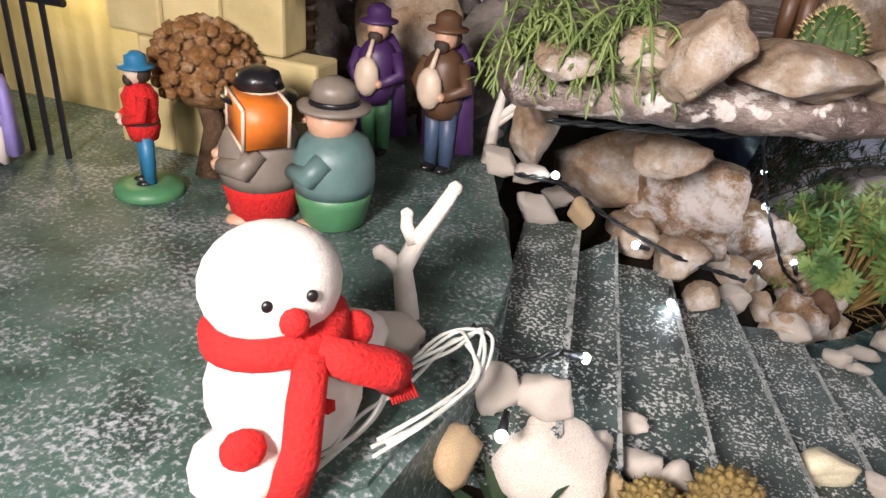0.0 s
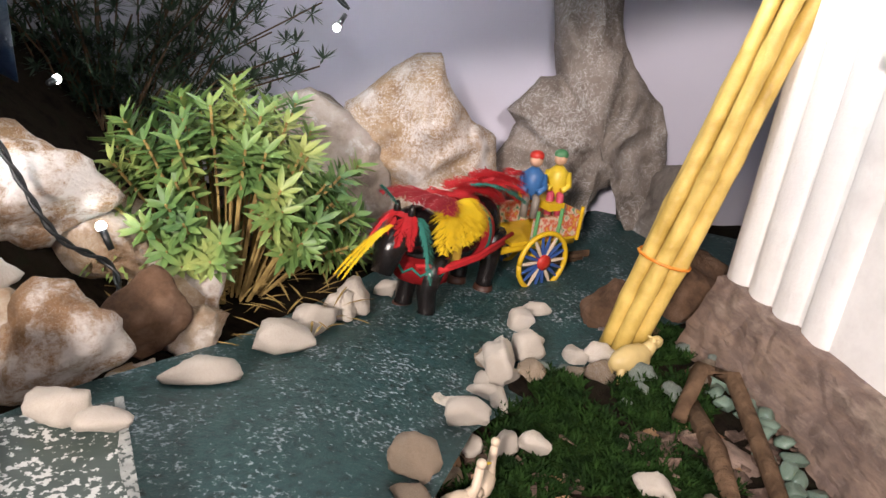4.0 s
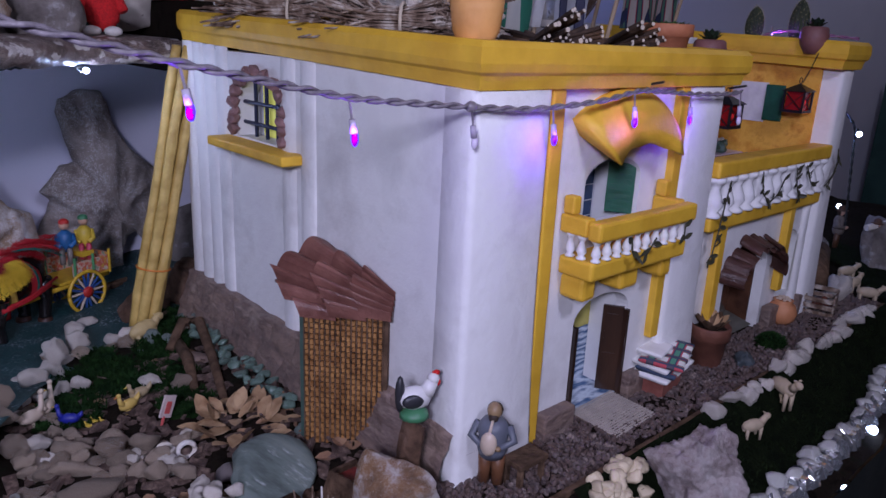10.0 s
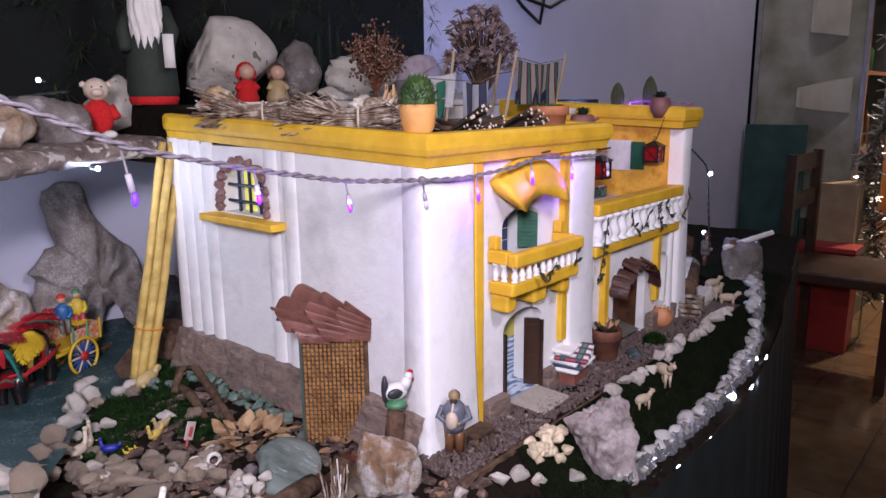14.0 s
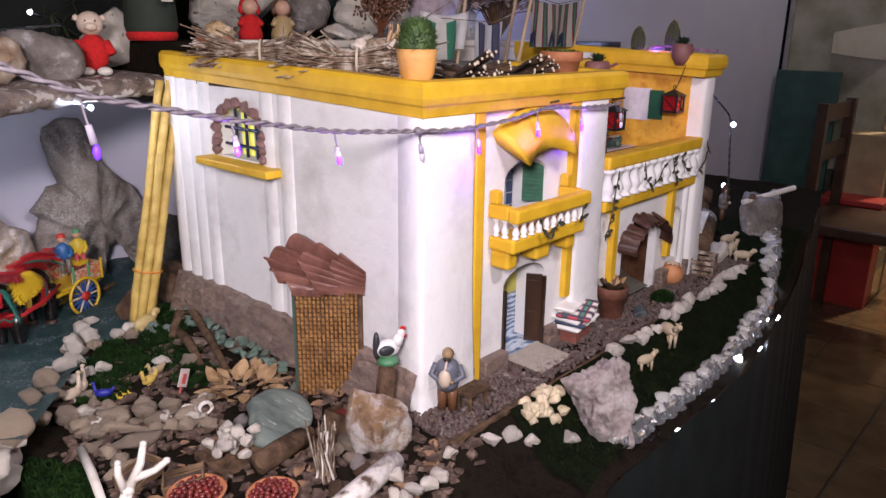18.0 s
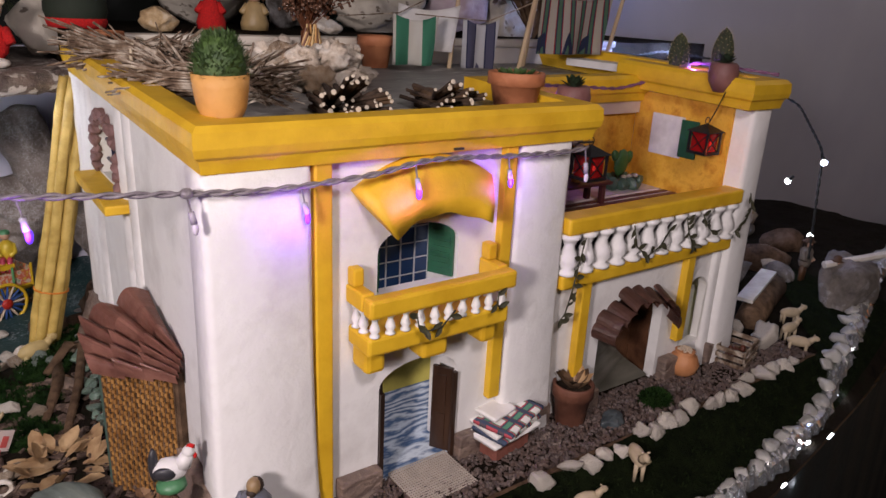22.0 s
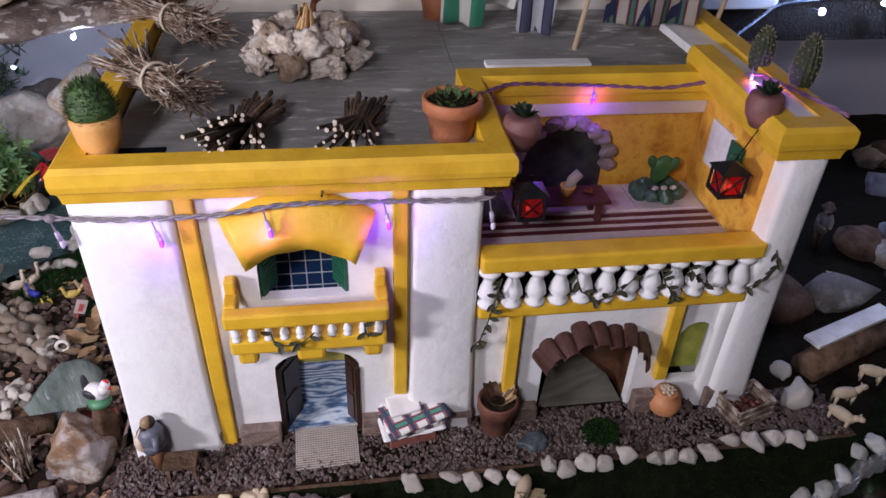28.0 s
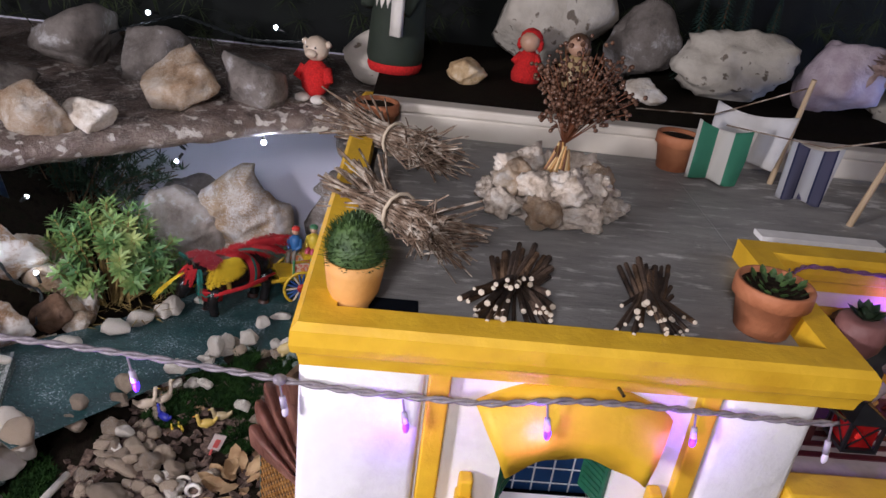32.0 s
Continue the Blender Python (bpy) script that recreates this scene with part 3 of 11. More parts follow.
def swollen(bm, x0, x1, y0, y1, z0, z1, fl=0.006, seg=8):
    """An upright pier that swells a little to its foot, with rounded edges."""
    pts = []
    for i in range(seg + 1):
        k = i / seg
        e = fl * (1 - k) ** 3
        pts.append((x0 - e, x1 + e, y0 - e, y1, z0 + (z1 - z0) * k))
    rings = []
    for a_, b_, c_, d_, z in pts:
        r = min(0.006, (b_ - a_) / 4)
        ring = [(a_ + 0.004, d_), (a_, d_ - 0.003), (a_, c_ + r), (a_ + r * 0.3, c_ + r * 0.3), (a_ + r, c_), (b_ - r, c_), (b_ - r * 0.3, c_ + r * 0.3), (b_, c_ + r), (b_, d_ - 0.003), (b_ - 0.004, d_)]
        rings.append([bm.verts.new((x, y, z)) for x, y in ring])
    for r0, r1 in zip(rings, rings[1:]):
        for i in range(9):
            j = i + 1
            bm.faces.new((r0[i], r0[j], r1[j], r1[i]))
    bm.faces.new(rings[-1])
    bmesh.ops.recalc_face_normals(bm, faces=bm.faces)
    return bm


part("corner_pier", swollen(bmesh.new(), -0.0085, 0.076, -0.006, 0.030, 0.035, 0.384), M_WHITE, house, smooth=True)
part("corner_pier", swollen(bmesh.new(), 0.285, 0.351, -0.004, 0.006, 0.035, 0.384), M_WHITE, house, smooth=True)
part("corner_pier", swollen(bmesh.new(), 0.644, 0.684, -0.006, 0.165, 0.035, 0.404), M_WHITE, house, smooth=True)
part("corner_pier", swollen(bmesh.new(), 0.628, 0.643, 0.0, 0.008, 0.035, 0.230), M_WHITE, house, smooth=True)
# side wall with its window opening; built along y
bm = bmesh.new()
pierced(bm, 0.003, 0.505, 0.03, 0.394, -0.004, 0.018, [(0.275, 0.372, 0.305, 0.335, 0.372)])
bmesh.ops.transform(bm, matrix=Matrix(((0, 1, 0, 0), (1, 0, 0, 0), (0, 0, 1, 0), (0, 0, 0, 1))), verts=bm.verts)
bmesh.ops.recalc_face_normals(bm, faces=bm.faces)
part("side_wall", bm, M_WHITE, house)
for y in (0.500, 0.470, 0.440, 0.408, 0.262, 0.225):
    bm = bmesh.new()
    prof = [(-0.012 + 0.003 * 0, 0)]
    seg = 10
    lo, hi = [], []
    for k in range(seg + 1):
        a_ = math.pi * k / seg
        dy, dx = 0.014 * math.cos(a_), -0.0046 * math.sin(a_)
        lo.append(bm.verts.new((-0.003 + dx * 1.3, y + dy, 0.10)))
        hi.append(bm.verts.new((-0.003 + dx, y + dy, 0.384 + 0.036 * y)))
    for k in range(seg):
        bm.faces.new((lo[k], hi[k], hi[k + 1], lo[k + 1]))
    part("rib", bm, M_WHITE, house, smooth=True)
part("back_wall", boxb(0.018, 0.6705, 0.395, 0.410, 0.03, 0.410), M_WHITE, house)
part("side_wall", boxb(0.671, 0.685, 0.166, 0.395, 0.03, 0.402), M_WHITE, house)

# plinth of stone paper along the side
bm = bmesh.new()
last = None
SECT = [(-0.003, 0.114), (-0.012, 0.112), (-0.020, 0.090), (-0.029, 0.066), (-0.038, 0.030)]
for i in range(171):
    y = -0.004 + 0.515 * i / 170
    col = []
    for k in range(17):
        f_ = k / 4
        n0 = min(3, int(f_))
        (xa, za), (xb, zb) = SECT[n0], SECT[n0 + 1]
        x, z = xa + (xb - xa) * (f_ - n0), za + (zb - za) * (f_ - n0)
        q = Vector((y * 26 + z * 34, z * 52 - y * 10, 2.0))
        w = 0.0042 * noise.noise(q) - 0.0062 * abs(noise.noise(q * 1.9)) + 0.0022 * noise.noise(q * 4.2)
        col.append(bm.verts.new((x + (w if 0 < k else 0.0), y, z + (0.004 * noise.noise(Vector((y * 30, 1, 0))) if k < 5 else 0.3 * w))))
    if last:
        for k in range(16):
            bm.faces.new((last[k], col[k], col[k + 1], last[k + 1]))
    last = col
bmesh.ops.recalc_face_normals(bm, faces=bm.faces)
part("plinth", bm, M_PLINTH, house, "brown stone-patterned paper skirt", smooth=True)
for x0, x1 in ((-0.004, 0.080), (0.098, 0.143), (0.230, 0.268), (0.285, 0.356), (0.402, 0.432), (0.546, 0.572), (0.634, 0.689)):
    n_ = max(1, round((x1 - x0) / 0.03))
    for i in range(n_):
        a_, b_ = x0 + (x1 - x0) * i / n_, x0 + (x1 - x0) * (i + 1) / n_
        part("plinth_stone", boxb(a_ + 0.0008, b_ - 0.0008, -0.007 - 0.003 * random.random(), 0.004, 0.03, 0.089 + 0.008 * random.random(), bevel=0.002), M_PLINTH, house)

# cornices: a moulded section swept along straight runs
CORN = [(0.0, 0.380), (0.0085, 0.3815), (0.0095, 0.388), (0.0105, 0.3915), (0.0135, 0.394), (0.0148, 0.400), (0.0142, 0.411), (0.0100, 0.4155), (-0.012, 0.416), (-0.0122, 0.394), (-0.004, 0.380)]
SLOPE = 0.036


def cornice(name, pts, dz=0.0, closed_ends=True):
    """Sweeps the cornice section along a plan polyline; its outside lies to the right of the way."""
    bm = bmesh.new()
    rings = []
    n_ = len(pts)
    for i, p in enumerate(pts):
        p = Vector(p)
        d0 = (p - Vector(pts[i - 1])).normalized() if i else None
        d1 = (Vector(pts[i + 1]) - p).normalized() if i < n_ - 1 else None
        d0, d1 = d0 or d1, d1 or d0
        n0, n1 = Vector((d0.y, -d0.x)), Vector((d1.y, -d1.x))
        nn = (n0 + n1).normalized()
        nn = nn / max(0.3, nn.dot(n0))
        rings.append([bm.verts.new((p.x + nn.x * o, p.y + nn.y * o, z + dz + SLOPE * p.y)) for o, z in CORN])
    for r0, r1 in zip(rings, rings[1:]):
        for k in range(len(CORN)):
            j = (k + 1) % len(CORN)
            bm.faces.new((r0[k], r0[j], r1[j], r1[k]))
    bm.faces.new(rings[0])
    bm.faces.new(rings[-1])
    bmesh.ops.recalc_face_normals(bm, faces=bm.faces)
    return part(name, bm, M_YELLOW, house)


cornice("cornice", [(0.001, 0.505), (0.001, 0.001), (0.362, 0.001), (0.362, 0.165), (0.648, 0.165), (0.648, 0.20), (0.66, 0.20)], 0.003)
cornice("cornice", [(0.632, 0.19), (0.632, -0.002), (0.680, -0.002), (0.680, 0.40)], 0.020)
part("roof", sloped(0.018, 0.355, 0.016, 0.417), M_ROOF, house, "grey slate-patterned paper roof")
part("roof", sloped(0.3555, 0.671, 0.18, 0.417), M_ROOF, house, "grey slate-patterned paper roof")
# yellow pilasters
for x0, x1, z0, z1 in ((0.0785, 0.0935, GZ, 0.384), (0.267, 0.281, 0.135, 0.384), (0.388, 0.402, 0.125, 0.230), (0.568, 0.582, 0.125, 0.230)):
    part("pilaster", boxb(x0, x1, -0.004, 0.006, z0 - 0.01, z1, bevel=0.0015), M_YELLOW, house)
# hood over the window: an arched drooping band
bm = bmesh.new()
n_ = 18
rows = []
for i in range(n_ + 1):
    k = -1 + 2 * i / n_
    x = 0.182 + 0.069 * k
    top = 0.383 - 0.024 * k * k
    sx = 0.183 + 0.048 * k
    low = 0.337 - 0.012 * k * k
    out = -0.023 - 0.011 * k * k
    wob = 0.0012 * math.sin(9 * k)
    rows.append([bm.verts.new(p) for p in ((x, 0.004, top), (x, -0.004, top + 0.001), (0.3 * sx + 0.7 * x, 0.3 * out - 0.006 + wob, 0.7 * top + 0.3 * low + 0.002), (0.65 * sx + 0.35 * x, 0.65 * out - 0.004 - wob, 0.35 * top + 0.65 * low + 0.002), (sx, out, low + wob), (sx, out + 0.005, low + 0.0005), (sx, 0.5 * out + 0.004, 0.4 * top + 0.6 * low - 0.004), (x * 0.5 + sx * 0.5, 0.004, top - 0.014))])
for r0, r1 in zip(rows, rows[1:]):
    for k in range(7):
        bm.faces.new((r0[k], r0[k + 1], r1[k + 1], r1[k]))
bm.faces.new(rows[0])
bm.faces.new(rows[-1][::-1])
bmesh.ops.recalc_face_normals(bm, faces=bm.faces)
part("window_hood", bm, M_YELLOW, house, "drooping ochre arched hood", smooth=True)
# front window: blue tiled back, green shutters
M_BLUE = surf("blue_tile", [(0.012, 0.04, 0.12), (0.025, 0.07, 0.18)], 30, 0.3, 0.05)
M_GREEN = surf("green_paint", [(0.006, 0.06, 0.03), (0.012, 0.10, 0.05)], 60, 0.5, 0.2)
M_LINE = plain("white_line", (0.7, 0.72, 0.75), 0.6)
win = part("window", boxb(0.135, 0.228, 0.060, 0.064, 0.225, 0.325), M_BLUE, house, "dark blue tiled back of the window niche")
for i in range(6):
    x = 0.148 + 0.016 * i
    part("tile_line", boxb(x, x + 0.0012, 0.0585, 0.0598, 0.226, 0.324), M_LINE, win)
for i in range(6):
    z = 0.235 + 0.016 * i
    part("tile_line", boxb(0.136, 0.227, 0.0580, 0.0584, z, z + 0.0012), M_LINE, win)
part("window_reveal", boxb(0.128, 0.1345, 0.019, 0.066, 0.225, 0.325), M_WHITE, house)
part("window_reveal", boxb(0.2285, 0.235, 0.019, 0.066, 0.225, 0.325), M_WHITE, house)
part("window_floor", boxb(0.128, 0.235, 0.019, 0.066, 0.218, 0.2245), M_DARK, house)
for s, x in ((1, 0.141), (-1, 0.222)):
    bm = bmesh.new()
    m_ = pose(x, 0.008, 0, 0, 0, 62 * s if s > 0 else 180 - 62)
    box(bm, 0, 0.026, -0.0015, 0.0015, 0.2635, 0.312, m=m_)
    sh = part("shutter", bm, M_GREEN, house, "dark green louvred shutter")
    for k in range(8):
        bm = bmesh.new()
        box(bm, 0.003, 0.023, -0.0024, 0.0024, 0.268 + 0.0052 * k, 0.2705 + 0.0052 * k, m=m_)
        part("louvre", bm, M_GREEN, sh)
# balcony
bal = part("balcony", boxb(0.110, 0.258, -0.034, 0.003, 0.226, 0.243, bevel=0.003), M_YELLOW, house, "small ochre balcony with white balusters")
for x0, x1 in ((0.114, 0.133), (0.170, 0.198), (0.236, 0.254)):
    part("bracket", boxb(x0, x1, -0.024, 0.003, 0.204, 0.2258, bevel=0.004), M_YELLOW, bal)
bm = boxb(0.108, 0.260, -0.040, -0.026, 0.262, 0.279, bevel=0.003)
part("handrail", bm, M_YELLOW, bal)
for x0 in (0.108, 0.248):
    part("handrail", boxb(x0, x0 + 0.012, -0.0258, 0.003, 0.264, 0.280, bevel=0.002), M_YELLOW, bal)
    part("newel", boxb(x0 + 0.001, x0 + 0.011, -0.010, 0.002, 0.2802, 0.296, bevel=0.002), M_YELLOW, bal)
BAL = [(0.0048, 0), (0.0048, 0.003), (0.0028, 0.006), (0.0050, 0.013), (0.0042, 0.020), (0.0024, 0.030), (0.0036, 0.036), (0.0050, 0.038), (0.0050, 0.042)]


def baluster(x, y, z, h, w, parent):
    bm = lathe(bmesh.new(), [(r * w, k * h / 0.042) for r, k in BAL], 12, pose(x, y, z))
    return part("baluster", bm, M_WHITE, parent, smooth=True)


for i in range(10):
    baluster(0.117 + 0.0148 * i, -0.031, 0.2432, 0.0188, 0.9, bal)
for y in (-0.018, -0.006):
    baluster(0.114, y, 0.2432, 0.0208, 0.9, bal)
    baluster(0.254, y, 0.2432, 0.0208, 0.9, bal)
# door with open leaves and a painted sea view behind
M_DOOR = surf("dark_door", [(0.012, 0.006, 0.004), (0.055, 0.026, 0.014)], 40, 0.35, 0.2, stretch=(1, 1, 0.2))
M_SEA = bpy.data.materials.new("sea_print")
M_SEA.use_nodes = True
nt = M_SEA.node_tree
wv = nt.nodes.new("ShaderNodeTexWave")
wv.bands_direction = "Z"
wv.inputs["Scale"].default_value, wv.inputs["Distortion"].default_value, wv.inputs["Detail"].default_value = 48, 16, 6
tc = nt.nodes.new("ShaderNodeTexCoord")
mp = nt.nodes.new("ShaderNodeMapping")
mp.inputs["Scale"].default_value = (0.35, 1, 1)
nt.links.new(tc.outputs["Object"], mp.inputs["Vector"])
nt.links.new(mp.outputs["Vector"], wv.inputs["Vector"])
rp = nt.nodes.new("ShaderNodeValToRGB")
rp.color_ramp.elements[0].color, rp.color_ramp.elements[1].color = (0.05, 0.12, 0.26, 1), (0.66, 0.74, 0.82, 1)
nt.links.new(wv.outputs["Fac"], rp.inputs["Fac"])
nt.links.new(rp.outputs["Color"], nt.nodes["Principled BSDF"].inputs["Base Color"])
door = part("door_view", boxb(0.120, 0.255, 0.050, 0.054, 0.03, 0.132), M_SEA, house, "printed picture of a blue rippling sea")
part("sky_strip", boxb(0.120, 0.255, 0.050, 0.054, 0.1322, 0.200), plain("yellow_sky", (0.62, 0.55, 0.12), 0.7), door)
part("passage_wall", boxb(0.118, 0.1422, 0.019, 0.0495, 0.03, 0.20), M_WHITE, house)
part("passage_wall", boxb(0.2308, 0.256, 0.019, 0.0495, 0.03, 0.20), M_WHITE, house)
part("passage_floor", boxb(0.1425, 0.2305, 0.005, 0.0495, 0.03, GZ + 0.002), M_SEA, house)
for s, x in ((1, 0.1445), (-1, 0.2285)):
    m_ = pose(x, 0.006, 0, 0, 0, 60 if s > 0 else 180 - 56)
    bm = bmesh.new()
    box(bm, 0, 0.036 if s > 0 else 0.021, -0.002, 0.002, GZ + 0.003, 0.166, m=m_)
    d = part("door", bm, M_DOOR, house, "dark brown wooden door leaf standing open")
    for za, zb in ((0.080, 0.115), (0.122, 0.158)):
        bm = bmesh.new()
        box(bm, 0.006, 0.030 if s > 0 else 0.017, -0.0035, 0.0035, za, zb, m=m_)
        part("door_panel", bm, M_DOOR, d)
for x0, x1 in ((0.1432, 0.1475), (0.2255, 0.2298)):
    part("door_jamb", boxb(x0, x1, 0.0005, 0.0044, GZ, 0.165), M_DOOR, house, "dark wooden door jamb")
# side window
# the yellow curtain is given a glow of its own, with no lamp behind
M_WARM = glow("glowing_curtain", (0.80, 0.78, 0.12), 0.5)
M_IRON = plain("blue_iron", (0.015, 0.02, 0.06), 0.4, 0.3)
M_ARCHSTONE = surf("arch_stone", [(0.13, 0.065, 0.06), (0.26, 0.15, 0.14)], 60, 0.7, 0.6, vary=0.2)
w2 = part("side_window", boxb(0.0185, 0.0215, 0.27, 0.378, 0.300, 0.377), plain("pale_pane", (0.55, 0.56, 0.62), 0.3), house, "barred arched window with a yellow curtain")
part("curtain", boxb(0.0165, 0.018, 0.327, 0.352, 0.306, 0.370), M_WARM, w2)
part("curtain", boxb(0.0165, 0.018, 0.283, 0.300, 0.306, 0.345), M_WARM, w2)
for y in (0.300, 0.323, 0.347):
    part("bar", rod(bmesh.new(), (0.005, y, 0.306), (0.005, y, 0.370), 0.0022), M_IRON, w2)
for z in (0.320, 0.342):
    part("bar", rod(bmesh.new(), (0.004, 0.275, z), (0.004, 0.372, z), 0.0022), M_IRON, w2)
for i in range(15):
    k = i / 14
    if k < 0.2:
        y, z = 0.376, 0.312 + 0.026 * k / 0.2
    elif k > 0.8:
        y, z = 0.270, 0.338 - 0.026 * (k - 0.8) / 0.2
    else:
        a_ = math.pi * (k - 0.2) / 0.6
        y, z = 0.323 + 0.053 * math.cos(a_), 0.338 + 0.038 * math.sin(a_)
    ob = new("arch_stone", rock_mesh("arch_stone", 40 + i, (0.007, 0.0085, 0.0075), 2, 8, 0.08))
    ob.data.materials.append(M_ARCHSTONE)
    ob.parent, ob.matrix_parent_inverse = w2, Matrix()
    ob.parent = house
    ob.matrix_parent_inverse = house.matrix_basis.inverted()
    ob.location = (-0.007, y, z)
part("window_sill", boxb(-0.030, 0.006, 0.232, 0.398, 0.293, 0.303, bevel=0.002), M_YELLOW, house, "ochre window sill")

# terrace
part("terrace_slab", boxb(0.353, 0.645, -0.007, 0.012, 0.227, 0.243, bevel=0.003), M_YELLOW, house)
part("terrace_slab", boxb(0.3532, 0.670, 0.0205, 0.166, 0.262, 0.278), M_WHITE, house)
# dark sheet that colours in the shade between the balusters
part("parapet_back", boxb(0.3532, 0.643, 0.006, 0.0075, 0.243, 0.2855), plain("gap_shade", (0.05, 0.03, 0.04), 0.8), house)
trail = part("terrace_handrail", boxb(0.352, 0.648, -0.010, 0.018, 0.2872, 0.305, bevel=0.003), M_YELLOW, house)
for i in range(12):
    baluster(0.3625 + 0.0246 * i, -0.001, 0.2434, 0.0436, 2.25, trail)
part("terrace_wall", boxb(0.3532, 0.640, 0.167, 0.180, 0.278, 0.392), M_ORANGE, house, "ochre-washed terrace wall")
part("terrace_wall", boxb(0.640, 0.652, 0.019, 0.1665, 0.279, 0.403), M_ORANGE, house, "ochre-washed terrace wall")
part("terrace_wall", boxb(0.3522, 0.3530, 0.020, 0.1665, 0.279, 0.386), M_WHITE, house)
part("parapet_band", boxb(0.3535, 0.639, 0.160, 0.1665, 0.374, 0.391), surf("pale_band", [(0.55, 0.42, 0.36), (0.66, 0.55, 0.47)], 30, 0.7, 0.1), house)
# tiled terrace floor
M_TT = [surf("terrace_tile_a", [(0.50, 0.42, 0.44), (0.66, 0.58, 0.60)], 40, 0.35, 0.05, vary=0.1), plain("terrace_tile_b", (0.10, 0.02, 0.03), 0.35), plain("terrace_tile_c", (0.5, 0.44, 0.40), 0.35)]
tf = part("terrace_floor", boxb(0.3535, 0.6395, 0.021, 0.1660, 0.2782, 0.2790), plain("tile_grout", (0.55, 0.48, 0.48), 0.6), house, "patterned pink and maroon floor tiles")
for i in range(7):
    for j in range(3):
        x, y = 0.356 + 0.0402 * i, 0.106 + 0.0198 * j
        part("floor_tile", boxb(x, x + 0.0385, y, y + 0.0188, 0.2790, 0.2805), M_TT[0], tf)
for y in (0.066, 0.080, 0.094):
    part("floor_border", boxb(0.356, 0.637, y, y + 0.006, 0.2790, 0.2804), M_TT[1], tf)
# small window with a green shutter in the terrace side wall
part("terrace_window", boxb(0.6375, 0.6400, 0.085, 0.135, 0.325, 0.378), plain("white_recess", (0.75, 0.74, 0.74), 0.6), house)
part("shutter", boxb(0.634, 0.6372, 0.060, 0.086, 0.328, 0.376, bevel=0.001), M_GREEN, house, "dark green shutter")
# oven arch with a tile hood below the terrace
M_HOODT = surf("maroon_tile", [(0.09, 0.04, 0.03), (0.20, 0.10, 0.075)], 45, 0.35, 0.3)
M_OVEN = surf("oven_board", [(0.05, 0.02, 0.01), (0.13, 0.06, 0.03)], 40, 0.4, 0.3)
part("oven_back", boxb(0.42, 0.56, 0.050, 0.054, 0.03, 0.205), M_OVEN, house)
part("oven_side", boxb(0.420, 0.4335, 0.021, 0.0495, 0.03, 0.205), M_OVEN, house)
part("oven_side", boxb(0.5455, 0.560, 0.021, 0.0495, 0.03, 0.205), M_OVEN, house)
for i in range(9):
    a_ = math.pi * (0.10 + 0.80 * i / 8)
    x, z = 0.4895 + (0.060 + 0.003 * (i % 2)) * math.cos(a_), 0.144 + (0.044 + 0.004 * (i * 7 % 3)) * math.sin(a_)
    bm = bmesh.new()
    r_ = []
    for k in range(7):
        w = -1 + k / 3
        r_.append(w)
    rr = pose(x, -0.012, z, 0, -math.degrees(a_) + 90, 0)
    p0, p1 = [], []
    for k in range(9):
        b_ = math.pi * k / 8
        p0.append(bm.verts.new(rr @ Vector((0.0105 * math.cos(b_), -0.009, 0.007 * math.sin(b_) - 0.006))))
        p1.append(bm.verts.new(rr @ Vector((0.0100 * math.cos(b_), 0.020, 0.007 * math.sin(b_) + 0.006))))
    for k in range(8):
        bm.faces.new((p0[k], p0[k + 1], p1[k + 1], p1[k]))
    bmesh.ops.solidify(bm, geom=bm.faces[:], thickness=0.0022)
    part("hood_tile", bm, M_HOODT, house, smooth=False)
# niche
part("niche_back", boxb(0.58, 0.64, 0.035, 0.038, 0.095, 0.20), surf("green_yellow_print", [(0.35, 0.38, 0.05), (0.60, 0.62, 0.12)], 50, 0.6, 0.05), house)
bm = bmesh.new()
q = [bm.verts.new(p) for p in ((0.437, 0.010, GZ), (0.541, 0.010, GZ), (0.532, 0.044, GZ + 0.012), (0.462, 0.048, GZ + 0.080))]
bm.faces.new(q)
bmesh.ops.solidify(bm, geom=bm.faces[:], thickness=0.001)
part("oven_sheet", bm, surf("milky_sheet", [(0.16, 0.15, 0.11), (0.32, 0.30, 0.25)], 30, 0.25, 0.1, stretch=(0.4, 1, 3)), house, "slanting milky sheet inside the oven")

# ---- builders of things ----
PEB = []
for i in range(12):
    me = rock_mesh("pebble", 1200 + i, (1, 1, 1), 3, 7 + i % 4, 0.07)
    for p in me.polygons:
        p.use_smooth = True
    PEB.append(me)
PEB_MAT = {}
peb_rnd = random.Random(11)


def pebble(at, size, yaw, material, label, group="", parent=None):
    k = peb_rnd.randrange(12)
    key = (k, material.name)
    if key not in PEB_MAT:
        PEB_MAT[key] = PEB[k].copy()
        PEB_MAT[key].materials.append(material)
    ob = new("stone", PEB_MAT[key])
    ob.matrix_basis = pose(*at, peb_rnd.uniform(-14, 14), peb_rnd.uniform(-14, 14), yaw) @ Matrix.Diagonal((*size, 1))
    if parent:
        ob.parent, ob.matrix_parent_inverse = parent, parent.matrix_basis.inverted()
        return ob
    return tagged(ob, label, "stone", group)


